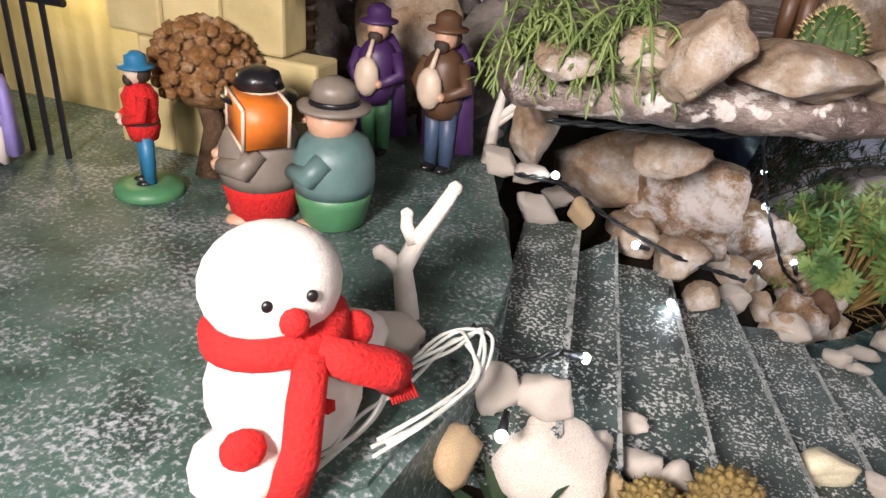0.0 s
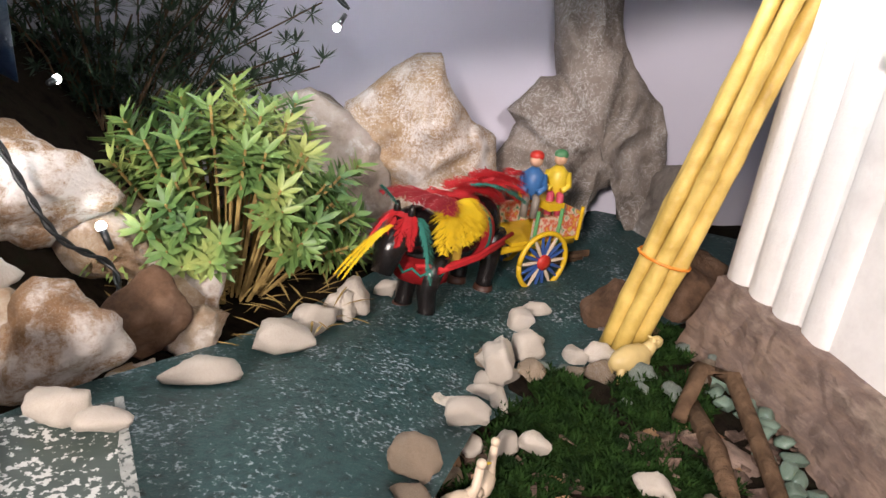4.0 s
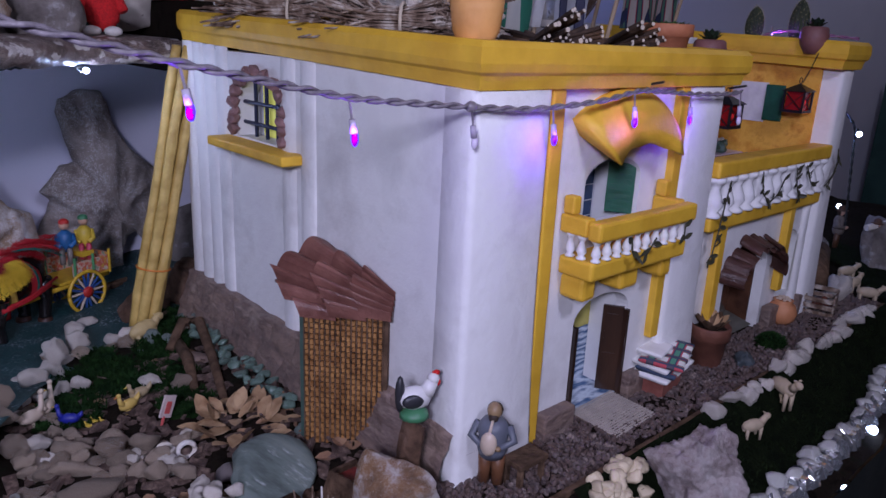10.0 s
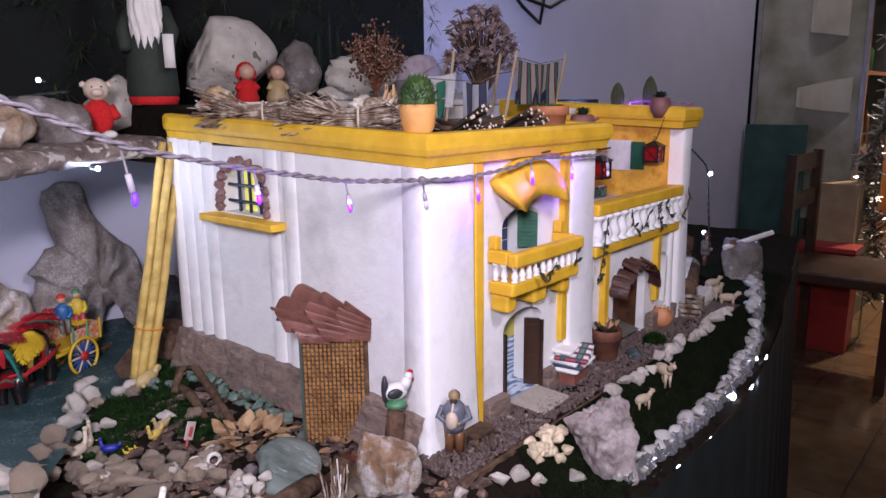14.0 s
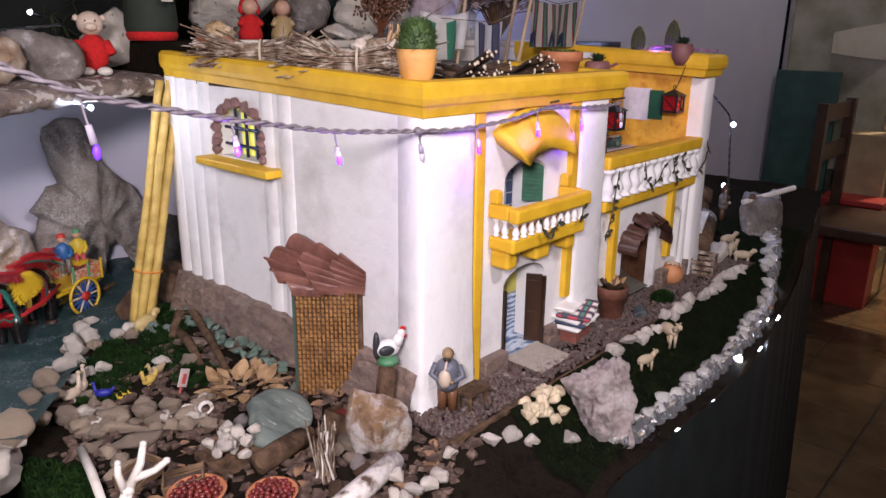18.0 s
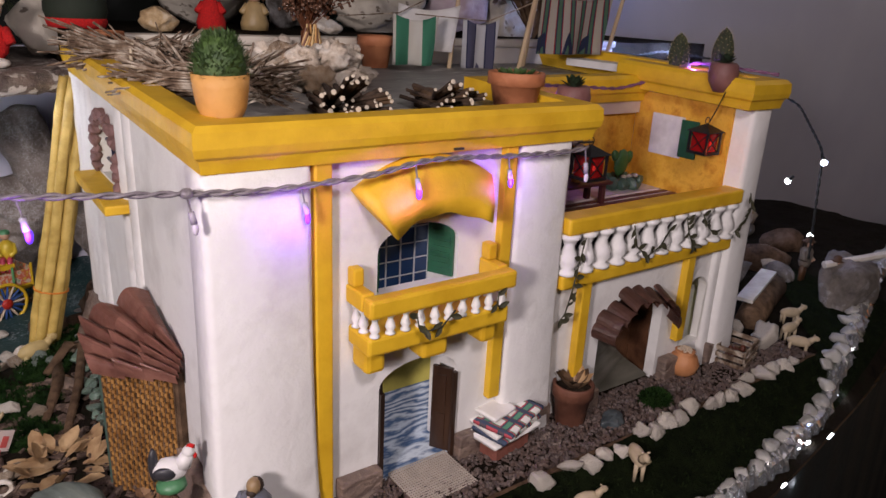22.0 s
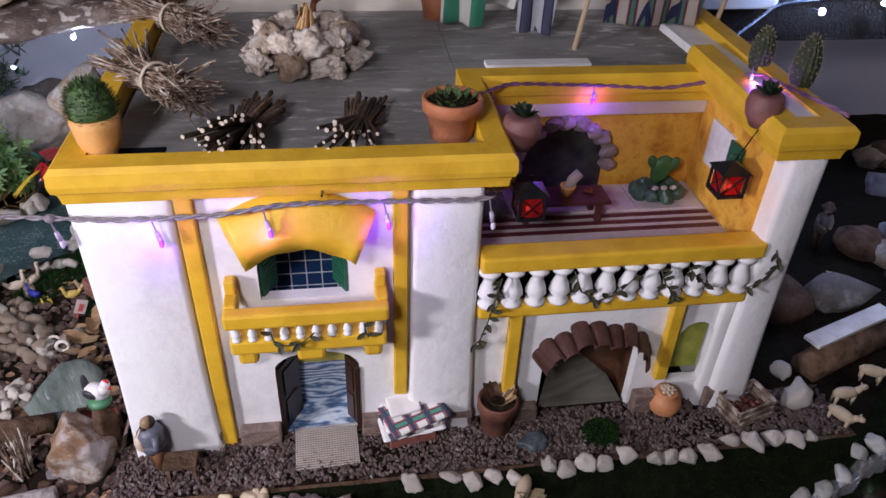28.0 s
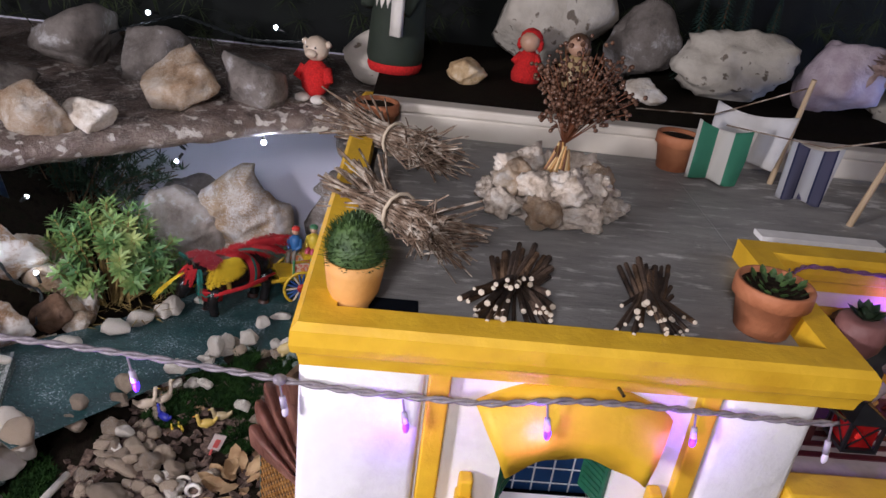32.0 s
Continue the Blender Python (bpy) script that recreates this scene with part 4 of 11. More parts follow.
class Joined:
    """One mesh of several coloured shapes."""

    def __init__(self):
        self.bm, self.mats = bmesh.new(), []

    def add(self, material, fn, *a, **k):
        have = set(self.bm.faces)
        fn(self.bm, *a, **k)
        if material not in self.mats:
            self.mats.append(material)
        n_ = self.mats.index(material)
        for f in self.bm.faces:
            if f not in have:
                f.material_index = n_
        return self

    def done(self, name, label, category, m=None, group="", smooth=True):
        me = bpy.data.meshes.new(name)
        self.bm.to_mesh(me)
        self.bm.free()
        for x in self.mats:
            me.materials.append(x)
        for p in me.polygons:
            p.use_smooth = smooth
        ob = new(name, me)
        if m is not None:
            ob.matrix_basis = m
        return tagged(ob, label, category, group)


COL = {}


def col(r, g, b, rough=0.45):
    key = (r, g, b, rough)
    if key not in COL:
        COL[key] = plain("paint_%d" % len(COL), (r, g, b), rough)
    return COL[key]


SKIN, BLACK = col(0.55, 0.33, 0.22), col(0.012, 0.012, 0.014, 0.3)


def figurine(at, h, yaw, coat, legs, hat, label, group="", skin=None, wide=1.0, cape=None, hold=None):
    """A plain standing clay figure of that height."""
    j = Joined()
    s = h
    skin = skin or SKIN
    for k in (-1, 1):
        j.add(legs, rod, (0.055 * s * k * wide, 0, 0.02 * s), (0.05 * s * k * wide, 0, 0.42 * s), 0.045 * s * wide, 0.06 * s * wide, 10)
        j.add(BLACK, ball, (0.055 * s * k * wide, -0.03 * s, 0.025 * s), (0.045 * s, 0.075 * s, 0.028 * s), 2)
        j.add(coat, tube, [(0.12 * s * k * wide, 0, 0.70 * s), (0.17 * s * k * wide, -0.03 * s, 0.56 * s), (0.07 * s * k * wide, -0.13 * s, 0.52 * s)], [0.045 * s, 0.042 * s, 0.035 * s], 8)
        j.add(skin, ball, (0.06 * s * k * wide, -0.15 * s, 0.52 * s), 0.032 * s, 1)
    j.add(coat, lathe, [(0.10 * s * wide, 0.36 * s), (0.125 * s * wide, 0.45 * s), (0.115 * s * wide, 0.55 * s), (0.13 * s * wide, 0.68 * s), (0.09 * s * wide, 0.75 * s), (0.04 * s, 0.78 * s)], 14)
    j.add(skin, ball, (0, -0.01 * s, 0.85 * s), (0.075 * s, 0.08 * s, 0.09 * s), 2)
    dark = col(0.035, 0.02, 0.012, 0.7)
    j.add(dark, ball, (0, 0.022 * s, 0.845 * s), (0.082 * s, 0.075 * s, 0.085 * s), 2)
    j.add(dark, ball, (0, -0.062 * s, 0.800 * s), (0.052 * s, 0.040 * s, 0.050 * s), 2)
    j.add(dark, lathe, [(0.119 * s * wide, 0.475 * s), (0.124 * s * wide, 0.49 * s), (0.119 * s * wide, 0.505 * s)], 14)
    if hat:
        j.add(hat, lathe, [(0.125 * s, 0.885 * s), (0.125 * s, 0.90 * s), (0.08 * s, 0.91 * s), (0.075 * s, 0.97 * s), (0.03 * s, 1.0 * s)], 14)
    if cape:
        j.add(cape, lathe, [(0.20 * s, 0.12 * s), (0.17 * s, 0.45 * s), (0.15 * s, 0.68 * s), (0.07 * s, 0.80 * s)], 14, Matrix.Translation((0, 0.10 * s, 0)) @ Matrix.Diagonal((1, 0.42, 1, 1)))
    if hold:
        j.add(hold, ball, (-0.02 * s, -0.15 * s, 0.56 * s), (0.085 * s, 0.060 * s, 0.135 * s), 2)
        j.add(hold, rod, (-0.02 * s, -0.16 * s, 0.64 * s), (0.0, -0.10 * s, 0.79 * s), 0.022 * s, 0.012 * s, 7)
    return j.done("figurine", label, "figurine", pose(*at, 0, 0, yaw), group)


def quadruped(at, length, yaw, material, label, name="sheep_figurine", group="", fat=1.0, up=1.0):
    """A plain standing animal figure."""
    j = Joined()
    s = length
    j.add(material, ball, (0, 0, 0.42 * s * up), (0.40 * s, 0.17 * s * fat, 0.19 * s * fat), 2)
    j.add(material, ball, (-0.47 * s, 0, 0.62 * s * up), (0.13 * s, 0.085 * s, 0.10 * s), 2)
    j.add(material, tube, [(-0.30 * s, 0, 0.48 * s * up), (-0.44 * s, 0, 0.62 * s * up)], [0.11 * s, 0.08 * s], 8)
    for k in (-1, 1):
        j.add(material, ball, (-0.42 * s, 0.07 * s * k, 0.70 * s * up), (0.03 * s, 0.05 * s, 0.025 * s), 1)
        for x in (-0.24, 0.25):
            j.add(material, rod, (x * s, 0.09 * s * k, 0.0), (x * s, 0.08 * s * k, 0.36 * s * up), 0.035 * s, 0.06 * s, 8)
    return j.done(name, label, "figurine", pose(*at, 0, 0, yaw), group)


def terracotta_pot(at, r, h, label, material=None, plant=None, foot=False, group=""):
    """A flower pot with rim and soil, standing at its base point."""
    t = thing("flower_pot", label, "flower pot", at, group)
    material = material or M_TERRA
    x, y, z = at
    if foot:
        prof = [(0.55 * r, 0), (0.58 * r, 0.04 * h), (0.55 * r, 0.20 * h), (0.60 * r, 0.26 * h), (0.86 * r, 0.50 * h), (0.96 * r, 0.80 * h), (1.0 * r, h), (0.90 * r, h), (0.86 * r, 0.88 * h), (0.0, 0.88 * h)]
    else:
        prof = [(0.68 * r, 0), (0.70 * r, 0.02 * h), (0.88 * r, 0.68 * h), (1.0 * r, 0.70 * h), (1.0 * r, 0.97 * h), (0.97 * r, h), (0.88 * r, h), (0.85 * r, 0.88 * h), (0.0, 0.88 * h)]
    part("pot", lathe(bmesh.new(), prof, 28, pose(x, y, z)), material, t, smooth=True)
    part("soil", lathe(bmesh.new(), [(0.86 * r, 0.885 * h), (0.6 * r, 0.92 * h), (0.0, 0.93 * h)], 20, pose(x, y, z)), M_SOIL, t)
    return t


M_CACT = surf("cactus_green", [(0.025, 0.055, 0.015), (0.07, 0.13, 0.03)], 120, 0.6, 0.4)
M_CACT2 = surf("cactus_tan", [(0.10, 0.07, 0.02), (0.24, 0.17, 0.05)], 120, 0.7, 0.4)
M_SPINE = col(0.55, 0.45, 0.22, 0.6)


def ribbed(bm, c, r, h, ribs=14, m=None):
    """A ribbed cactus body."""
    m = m or Matrix.Translation(c)
    last = None
    seg = ribs * 4
    for i in range(13):
        k = i / 12
        rr = r * math.sin(math.pi * (0.16 + 0.84 * k)) ** 0.6 if k < 1 else 0.0
        ring = []
        for s in range(seg):
            a_ = 2 * math.pi * s / seg
            q = max(rr, 1e-5) * (1 + 0.10 * math.cos(ribs * a_))
            ring.append(bm.verts.new(m @ Vector((q * math.cos(a_), q * math.sin(a_), h * k))))
        if last:
            for s in range(seg):
                t_ = (s + 1) % seg
                bm.faces.new((last[s], last[t_], ring[t_], ring[s]))
        last = ring
    return bm


def cactus_body(parent, at, r, h, material, knobs=0, seed=1):
    x, y, z = at
    part("cactus", ribbed(bmesh.new(), at, r, h), material, parent, smooth=True)
    rnd = random.Random(seed)
    bm = bmesh.new()
    n_ = knobs or 160
    for i in range(n_):
        k = (i + 0.5) / n_
        a_ = i * 2.399963
        rr = r * math.sin(math.pi * (0.16 + 0.84 * k)) ** 0.6 * 1.06
        p = Vector((x + rr * math.cos(a_), y + rr * math.sin(a_), z + h * k))
        d = Vector((math.cos(a_), math.sin(a_), 1.4 * (k - 0.35)))
        for _ in range(3):
            e = (d + Vector((rnd.uniform(-0.6, 0.6), rnd.uniform(-0.6, 0.6), rnd.uniform(-0.4, 0.6)))).normalized()
            rod(bm, p, p + e * r * 0.22, r * 0.018, r * 0.006, 3)
    part("spine_cluster", bm, M_SPINE, parent)


def knobbly(at, r, h, label):
    """A globe of nodules: the tan cone-like cactus."""
    t = thing("cactus", label, "cactus", at)
    x, y, z = at
    part("core", ball(bmesh.new(), (x, y, z + h / 2), (r * 0.92, r * 0.92, h * 0.48), 3), M_CACT2, t, smooth=True)
    bm = bmesh.new()
    for i in range(150):
        k = (i + 0.5) / 150
        zz = 1 - 2 * k
        a_ = i * 2.399963
        q = math.sqrt(1 - zz * zz)
        n_ = Vector((q * math.cos(a_), q * math.sin(a_), zz))
        c = Vector((x + n_.x * r * 0.93, y + n_.y * r * 0.93, z + h / 2 + n_.z * h * 0.48))
        bmesh.ops.create_icosphere(bm, subdivisions=1, radius=r * 0.125, matrix=Matrix.Translation(c))
        rod(bm, c, c + n_ * r * 0.22, r * 0.02, r * 0.008, 3)
    part("nodule_cover", bm, M_CACT2, t, smooth=True)
    return t


def leaf(bm, p, d, length, width, droop=0.3, up=Vector((0, 0, 1))):
    """A narrow leaf of six faces."""
    p, d = Vector(p), Vector(d).normalized()
    s = d.cross(up)
    s = s.normalized() if s.length > 1e-4 else d.orthogonal().normalized()
    n_ = s.cross(d)
    last = None
    for k, w in ((0, 0.35), (0.4, 1.0), (0.75, 0.7), (1.0, 0.05)):
        c = p + d * length * k - up * droop * length * k * k
        cur = [bm.verts.new(c + s * width * w), bm.verts.new(c - n_ * width * 0.35 * w), bm.verts.new(c - s * width * w)]
        if last:
            bm.faces.new((last[0], last[1], cur[1], cur[0]))
            bm.faces.new((last[1], last[2], cur[2], cur[1]))
        last = cur
    return bm


def twig_bundle(at, axis, length, r, count, label, seed, spread=1.5, tie=True):
    """A tied bundle of dry twigs."""
    t = thing("twig_bundle", label, "twig bundle", at)
    rnd = random.Random(seed)
    c, a = Vector(at), Vector(axis).normalized()
    u = a.orthogonal().normalized()
    v = a.cross(u)
    for i in range(count):
        an, rr = rnd.uniform(0, 6.283), r * math.sqrt(rnd.random())
        o = u * math.cos(an) * rr + v * math.sin(an) * rr
        l0, l1 = length * rnd.uniform(0.30, 0.55), length * rnd.uniform(0.30, 0.55)
        bend = Vector((rnd.uniform(-1, 1), rnd.uniform(-1, 1), rnd.uniform(-1, 1))) * r * 1.1
        pts = [c + o * spread * 1.1 - a * l0 + bend, c + o * 0.85 - a * l0 * 0.4, c + o * 0.8, c + o * 0.9 + a * l1 * 0.5 - bend * 0.5, c + o * spread + a * l1 + bend]
        for p in pts:
            p.z = max(p.z, at[2] - r * 0.95)
        th = r * rnd.uniform(0.035, 0.085)
        ob = part("twig", tube(bmesh.new(), pts, [th, th, th, th * 0.9, th * 0.7], 5), M_TWIG, t)
    if tie:
        ring = [c + (u * math.cos(k * 0.524) + v * math.sin(k * 0.524)) * r * 1.02 for k in range(13)]
        part("tie", tube(bmesh.new(), ring, r * 0.10, 6), col(0.62, 0.52, 0.38, 0.8), t, smooth=True)
    return t


# ---- stones and rocks ----
rock("rock", (-0.685, 0.387, 0.235), (0.055, 0.051, 0.053), 875, M_ROCK, "large beige boulder stacked behind the stair", (0, 0, -5))
rock("rock", (-0.485, 0.569, 0.112), (0.053, 0.044, 0.042), 257, M_ROCK, "large beige boulder stacked behind the stair", (0, 0, -0))
rock("rock", (-0.618, 0.246, 0.312), (0.032, 0.024, 0.019), 660, M_ROCK, "large beige boulder stacked behind the stair", (0, 0, -4))
rock("rock", (-0.598, 0.355, 0.234), (0.059, 0.055, 0.059), 876, M_ROCKW, "large boulder with white mineral crust", (0, 0, -6))
rock("rock", (-0.634, 0.292, 0.213), (0.023, 0.020, 0.020), 651, M_ROCK, "brown and white stone in the pile beside the stair", (0, 0, 9))
rock("rock", (-0.591, 0.278, 0.207), (0.027, 0.023, 0.023), 120, M_ROCK, "brown and white stone in the pile beside the stair", (0, 0, -10))
rock("rock", (-0.536, 0.384, 0.154), (0.030, 0.024, 0.020), 481, M_ROCK, "brown and white stone in the pile beside the stair", (0, 0, 0))
rock("rock", (-0.488, 0.424, 0.099), (0.023, 0.020, 0.019), 606, M_ROCK, "brown and white stone in the pile beside the stair", (0, 0, -16))
rock("rock", (-0.480, 0.305, 0.150), (0.018, 0.016, 0.015), 399, M_ROCK, "brown and white stone in the pile beside the stair", (0, 0, -8))
rock("rock", (-0.648, 0.326, 0.208), (0.019, 0.015, 0.013), 475, M_ROCK, "brown and white stone in the pile beside the stair", (0, 0, 11))
rock("rock", (-0.565, 0.266, 0.181), (0.018, 0.016, 0.015), 835, M_ROCK, "brown and white stone in the pile beside the stair", (0, 0, -16))
rock("rock", (-0.409, 0.510, 0.065), (0.024, 0.025, 0.030), 317, M_ROCK, "brown and white stone in the pile beside the stair", (0, 0, -26))
pebble((-0.716, 0.206, 0.259), (0.0206, 0.0141, 0.0114), 10, M_PEBBLE, "flat white stone at the platform edge", "white stones along the platform")
pebble((-0.755, 0.216, 0.290), (0.0191, 0.0138, 0.0121), -8, M_PEBBLE, "flat white stone at the platform edge", "white stones along the platform")
pebble((-0.726, 0.210, 0.287), (0.0157, 0.0110, 0.0091), 25, M_PEBBLE, "flat white stone at the platform edge", "white stones along the platform")
pebble((-0.784, 0.285, 0.287), (0.0124, 0.0095, 0.0089), 35, M_PEBBLE, "flat white stone at the platform edge", "white stones along the platform")
pebble((-0.720, 0.338, 0.218), (0.0169, 0.0126, 0.0114), 15, M_PEBBLE, "flat white stone at the platform edge", "white stones along the platform")
pebble((-0.679, 0.208, 0.263), (0.0111, 0.0121, 0.0156), 9, M_PEBBLE2, "honey-coloured stone beside the stair", "")
pebble((-0.645, 0.365, 0.209), (0.0149, 0.0114, 0.0107), 18, M_PEBBLE2, "honey-coloured stone beside the stair", "")
rock("rock", (-0.651, 0.107, 0.415), (0.021, 0.019, 0.019), 153, M_ROCK, "large beige rock on the overhanging shelf", (0, 0, -1))
rock("rock", (-0.614, 0.102, 0.423), (0.028, 0.028, 0.031), 172, M_ROCK, "large beige rock on the overhanging shelf", (0, 0, -11))
rock("rock", (-0.557, 0.124, 0.414), (0.044, 0.029, 0.018), 380, M_ROCK, "large beige rock on the overhanging shelf", (0, 0, -4))
rock("rock", (-0.689, 0.080, 0.410), (0.021, 0.015, 0.011), 177, M_ROCK, "large beige rock on the overhanging shelf", (0, 0, 3))
rock("rock", (-0.511, 0.165, 0.414), (0.018, 0.017, 0.018), 21, M_ROCK, "large beige rock on the overhanging shelf", (0, 0, -7))
rock("rock", (-0.530, 0.309, 0.417), (0.033, 0.026, 0.023), 406, M_ROCK, "large beige rock on the overhanging shelf", (0, 0, -5))
rock("rock", (-0.484, 0.129, 0.409), (0.024, 0.016, 0.010), 501, M_ROCK, "large beige rock on the overhanging shelf", (0, 0, -2))
rock("rock", (-0.411, 0.163, 0.412), (0.033, 0.023, 0.016), 567, M_ROCK, "large beige rock on the overhanging shelf", (0, 0, -32))
rock("rock", (-0.896, 0.363, 0.382), (0.068, 0.047, 0.032), 705, M_ROCKG, "pale grey rock behind the platform", (0, 0, 19))
rock("rock", (-1.022, 0.431, 0.328), (0.041, 0.039, 0.041), 275, M_ROCKG, "pale grey rock behind the platform", (0, 0, 36))
rock("rock", (-1.018, 0.287, 0.324), (0.039, 0.035, 0.036), 678, M_ROCKG, "pale grey rock behind the platform", (0, 0, 27))
rock("rock", (-0.868, 0.459, 0.325), (0.033, 0.033, 0.037), 166, M_ROCKG, "pale grey rock behind the platform", (0, 0, 19))
rock("rock", (-0.969, 0.476, 0.321), (0.035, 0.031, 0.031), 546, M_ROCKG, "pale grey rock behind the platform", (0, 0, 28))
pebble((-0.681, -0.045, 0.263), (0.0160, 0.0142, 0.0157), -15, M_PEBBLE, "smooth white stone heaped below the stair", "white stones below the stair")
pebble((-0.654, -0.037, 0.261), (0.0164, 0.0133, 0.0134), 0, M_PEBBLE, "smooth white stone heaped below the stair", "white stones below the stair")
pebble((-0.641, -0.047, 0.223), (0.0308, 0.0262, 0.0277), -13, M_PEBBLE, "smooth white stone heaped below the stair", "white stones below the stair")
pebble((-0.623, -0.023, 0.228), (0.0122, 0.0090, 0.0080), 16, M_PEBBLE, "smooth white stone heaped below the stair", "white stones below the stair")
pebble((-0.595, -0.007, 0.208), (0.0130, 0.0103, 0.0101), 4, M_PEBBLE, "smooth white stone heaped below the stair", "white stones below the stair")
pebble((-0.574, -0.007, 0.208), (0.0105, 0.0093, 0.0102), -0, M_PEBBLE, "smooth white stone heaped below the stair", "white stones below the stair")
pebble((-0.735, -0.061, 0.291), (0.0184, 0.0139, 0.0130), 22, M_PEBBLE, "smooth white stone heaped below the stair", "white stones below the stair")
pebble((-0.563, -0.039, 0.208), (0.0098, 0.0090, 0.0103), -22, M_PEBBLE, "smooth white stone heaped below the stair", "white stones below the stair")
pebble((-0.604, 0.032, 0.204), (0.0112, 0.0079, 0.0067), -13, M_PEBBLE, "smooth white stone heaped below the stair", "white stones below the stair")
pebble((-0.690, -0.087, 0.248), (0.0186, 0.0158, 0.0168), 20, M_PEBBLE2, "tan water-worn stone below the stair", "tan stones below the stair")
pebble((-0.593, -0.070, 0.210), (0.0166, 0.0129, 0.0123), -17, M_PEBBLE2, "tan water-worn stone below the stair", "tan stones below the stair")
pebble((-0.609, -0.035, 0.210), (0.0089, 0.0100, 0.0132), -12, M_PEBBLE2, "tan water-worn stone below the stair", "tan stones below the stair")
pebble((-0.526, -0.031, 0.211), (0.0092, 0.0104, 0.0136), -33, M_PEBBLE2, "tan water-worn stone below the stair", "tan stones below the stair")
pebble((-0.400, 0.165, 0.103), (0.0160, 0.0140, 0.0160), -15, M_PEBBLE2, "tan water-worn stone below the stair", "tan stones below the stair")
pebble((-0.505, -0.033, 0.201), (0.0068, 0.0072, 0.0092), -17, M_PEBBLE2, "tan water-worn stone below the stair", "tan stones below the stair")
pebble((-0.546, -0.052, 0.206), (0.0097, 0.0075, 0.0072), -29, M_PEBBLE2, "tan water-worn stone below the stair", "tan stones below the stair")
pebble((-0.471, -0.044, 0.158), (0.0088, 0.0075, 0.0080), -17, M_PEBBLE2, "tan water-worn stone below the stair", "tan stones below the stair")
rock("rock", (-0.449, 0.121, 0.096), (0.026, 0.025, 0.026), 415, M_ROCKB, "dark brown broken stone", (0, 0, -18))
rock("rock", (-0.396, 0.148, 0.063), (0.018, 0.021, 0.027), 290, M_ROCKB, "dark brown broken stone", (0, 0, -18))
pebble((-0.531, 0.335, 0.148), (0.0203, 0.0161, 0.0158), 37, M_PEBBLE, "white stone along the path", "white stones along the path")
pebble((-0.477, 0.305, 0.151), (0.0207, 0.0149, 0.0130), -16, M_PEBBLE, "white stone along the path", "white stones along the path")
pebble((-0.425, 0.324, 0.119), (0.0138, 0.0101, 0.0089), 3, M_PEBBLE, "white stone along the path", "white stones along the path")
pebble((-0.406, 0.316, 0.118), (0.0119, 0.0084, 0.0071), 9, M_PEBBLE, "white stone along the path", "white stones along the path")
pebble((-0.381, 0.415, 0.080), (0.0228, 0.0138, 0.0087), -3, M_PEBBLE, "white stone along the path", "white stones along the path")
pebble((-0.337, 0.473, 0.069), (0.0200, 0.0142, 0.0120), 7, M_PEBBLE, "white stone along the path", "white stones along the path")
pebble((-0.296, 0.547, 0.055), (0.0150, 0.0127, 0.0135), 8, M_PEBBLE, "white stone along the path", "white stones along the path")
pebble((-0.547, 0.380, 0.165), (0.0234, 0.0166, 0.0140), 36, M_PEBBLE, "white stone along the path", "white stones along the path")
pebble((-0.505, 0.448, 0.115), (0.0208, 0.0148, 0.0125), -7, M_PEBBLE, "white stone along the path", "white stones along the path")
rock("rock", (-0.513, 0.532, 0.143), (0.066, 0.051, 0.043), 183, M_ROCKW, "boulder with white crust beside the path", (0, 0, 12))
rock("rock", (-0.418, 0.538, 0.072), (0.038, 0.037, 0.041), 485, M_ROCKW, "boulder with white crust beside the path", (0, 0, 4))
rock("rock", (-0.574, 0.410, 0.205), (0.044, 0.039, 0.039), 278, M_ROCKW, "boulder with white crust beside the path", (0, 0, 20))
pebble((-0.320, 0.517, 0.062), (0.0226, 0.0159, 0.0134), 27, M_PEBBLE, "white stone along the path", "white stones along the path")
pebble((-0.286, 0.563, 0.055), (0.0165, 0.0153, 0.0176), 19, M_PEBBLE, "white stone along the path", "white stones along the path")
pebble((-0.257, 0.606, 0.044), (0.0110, 0.0087, 0.0084), 4, M_PEBBLE, "white stone along the path", "white stones along the path")
pebble((-0.338, 0.486, 0.063), (0.0140, 0.0094, 0.0073), 24, M_PEBBLE, "white stone along the path", "white stones along the path")
pebble((-0.189, 0.480, 0.054), (0.0153, 0.0133, 0.0144), 8, M_PEBBLE, "white and tan stone edging the garden", "stones edging the garden")
pebble((-0.160, 0.501, 0.049), (0.0137, 0.0123, 0.0137), -36, M_PEBBLE, "white and tan stone edging the garden", "stones edging the garden")
pebble((-0.127, 0.592, 0.036), (0.0172, 0.0108, 0.0073), -12, M_PEBBLE, "white and tan stone edging the garden", "stones edging the garden")
pebble((-0.148, 0.559, 0.042), (0.0117, 0.0099, 0.0105), 4, M_PEBBLE, "white and tan stone edging the garden", "stones edging the garden")
pebble((-0.097, 0.506, 0.041), (0.0139, 0.0105, 0.0098), -31, M_PEBBLE, "white and tan stone edging the garden", "stones edging the garden")
pebble((-0.118, 0.506, 0.039), (0.0107, 0.0091, 0.0096), -41, M_PEBBLE, "white and tan stone edging the garden", "stones edging the garden")
pebble((-0.193, 0.462, 0.059), (0.0127, 0.0132, 0.0165), -26, M_PEBBLE, "white and tan stone edging the garden", "stones edging the garden")
pebble((-0.156, 0.512, 0.047), (0.0122, 0.0110, 0.0124), -37, M_PEBBLE, "white and tan stone edging the garden", "stones edging the garden")
pebble((-0.229, 0.395, 0.068), (0.0152, 0.0108, 0.0091), 3, M_PEBBLE, "white and tan stone edging the garden", "stones edging the garden")
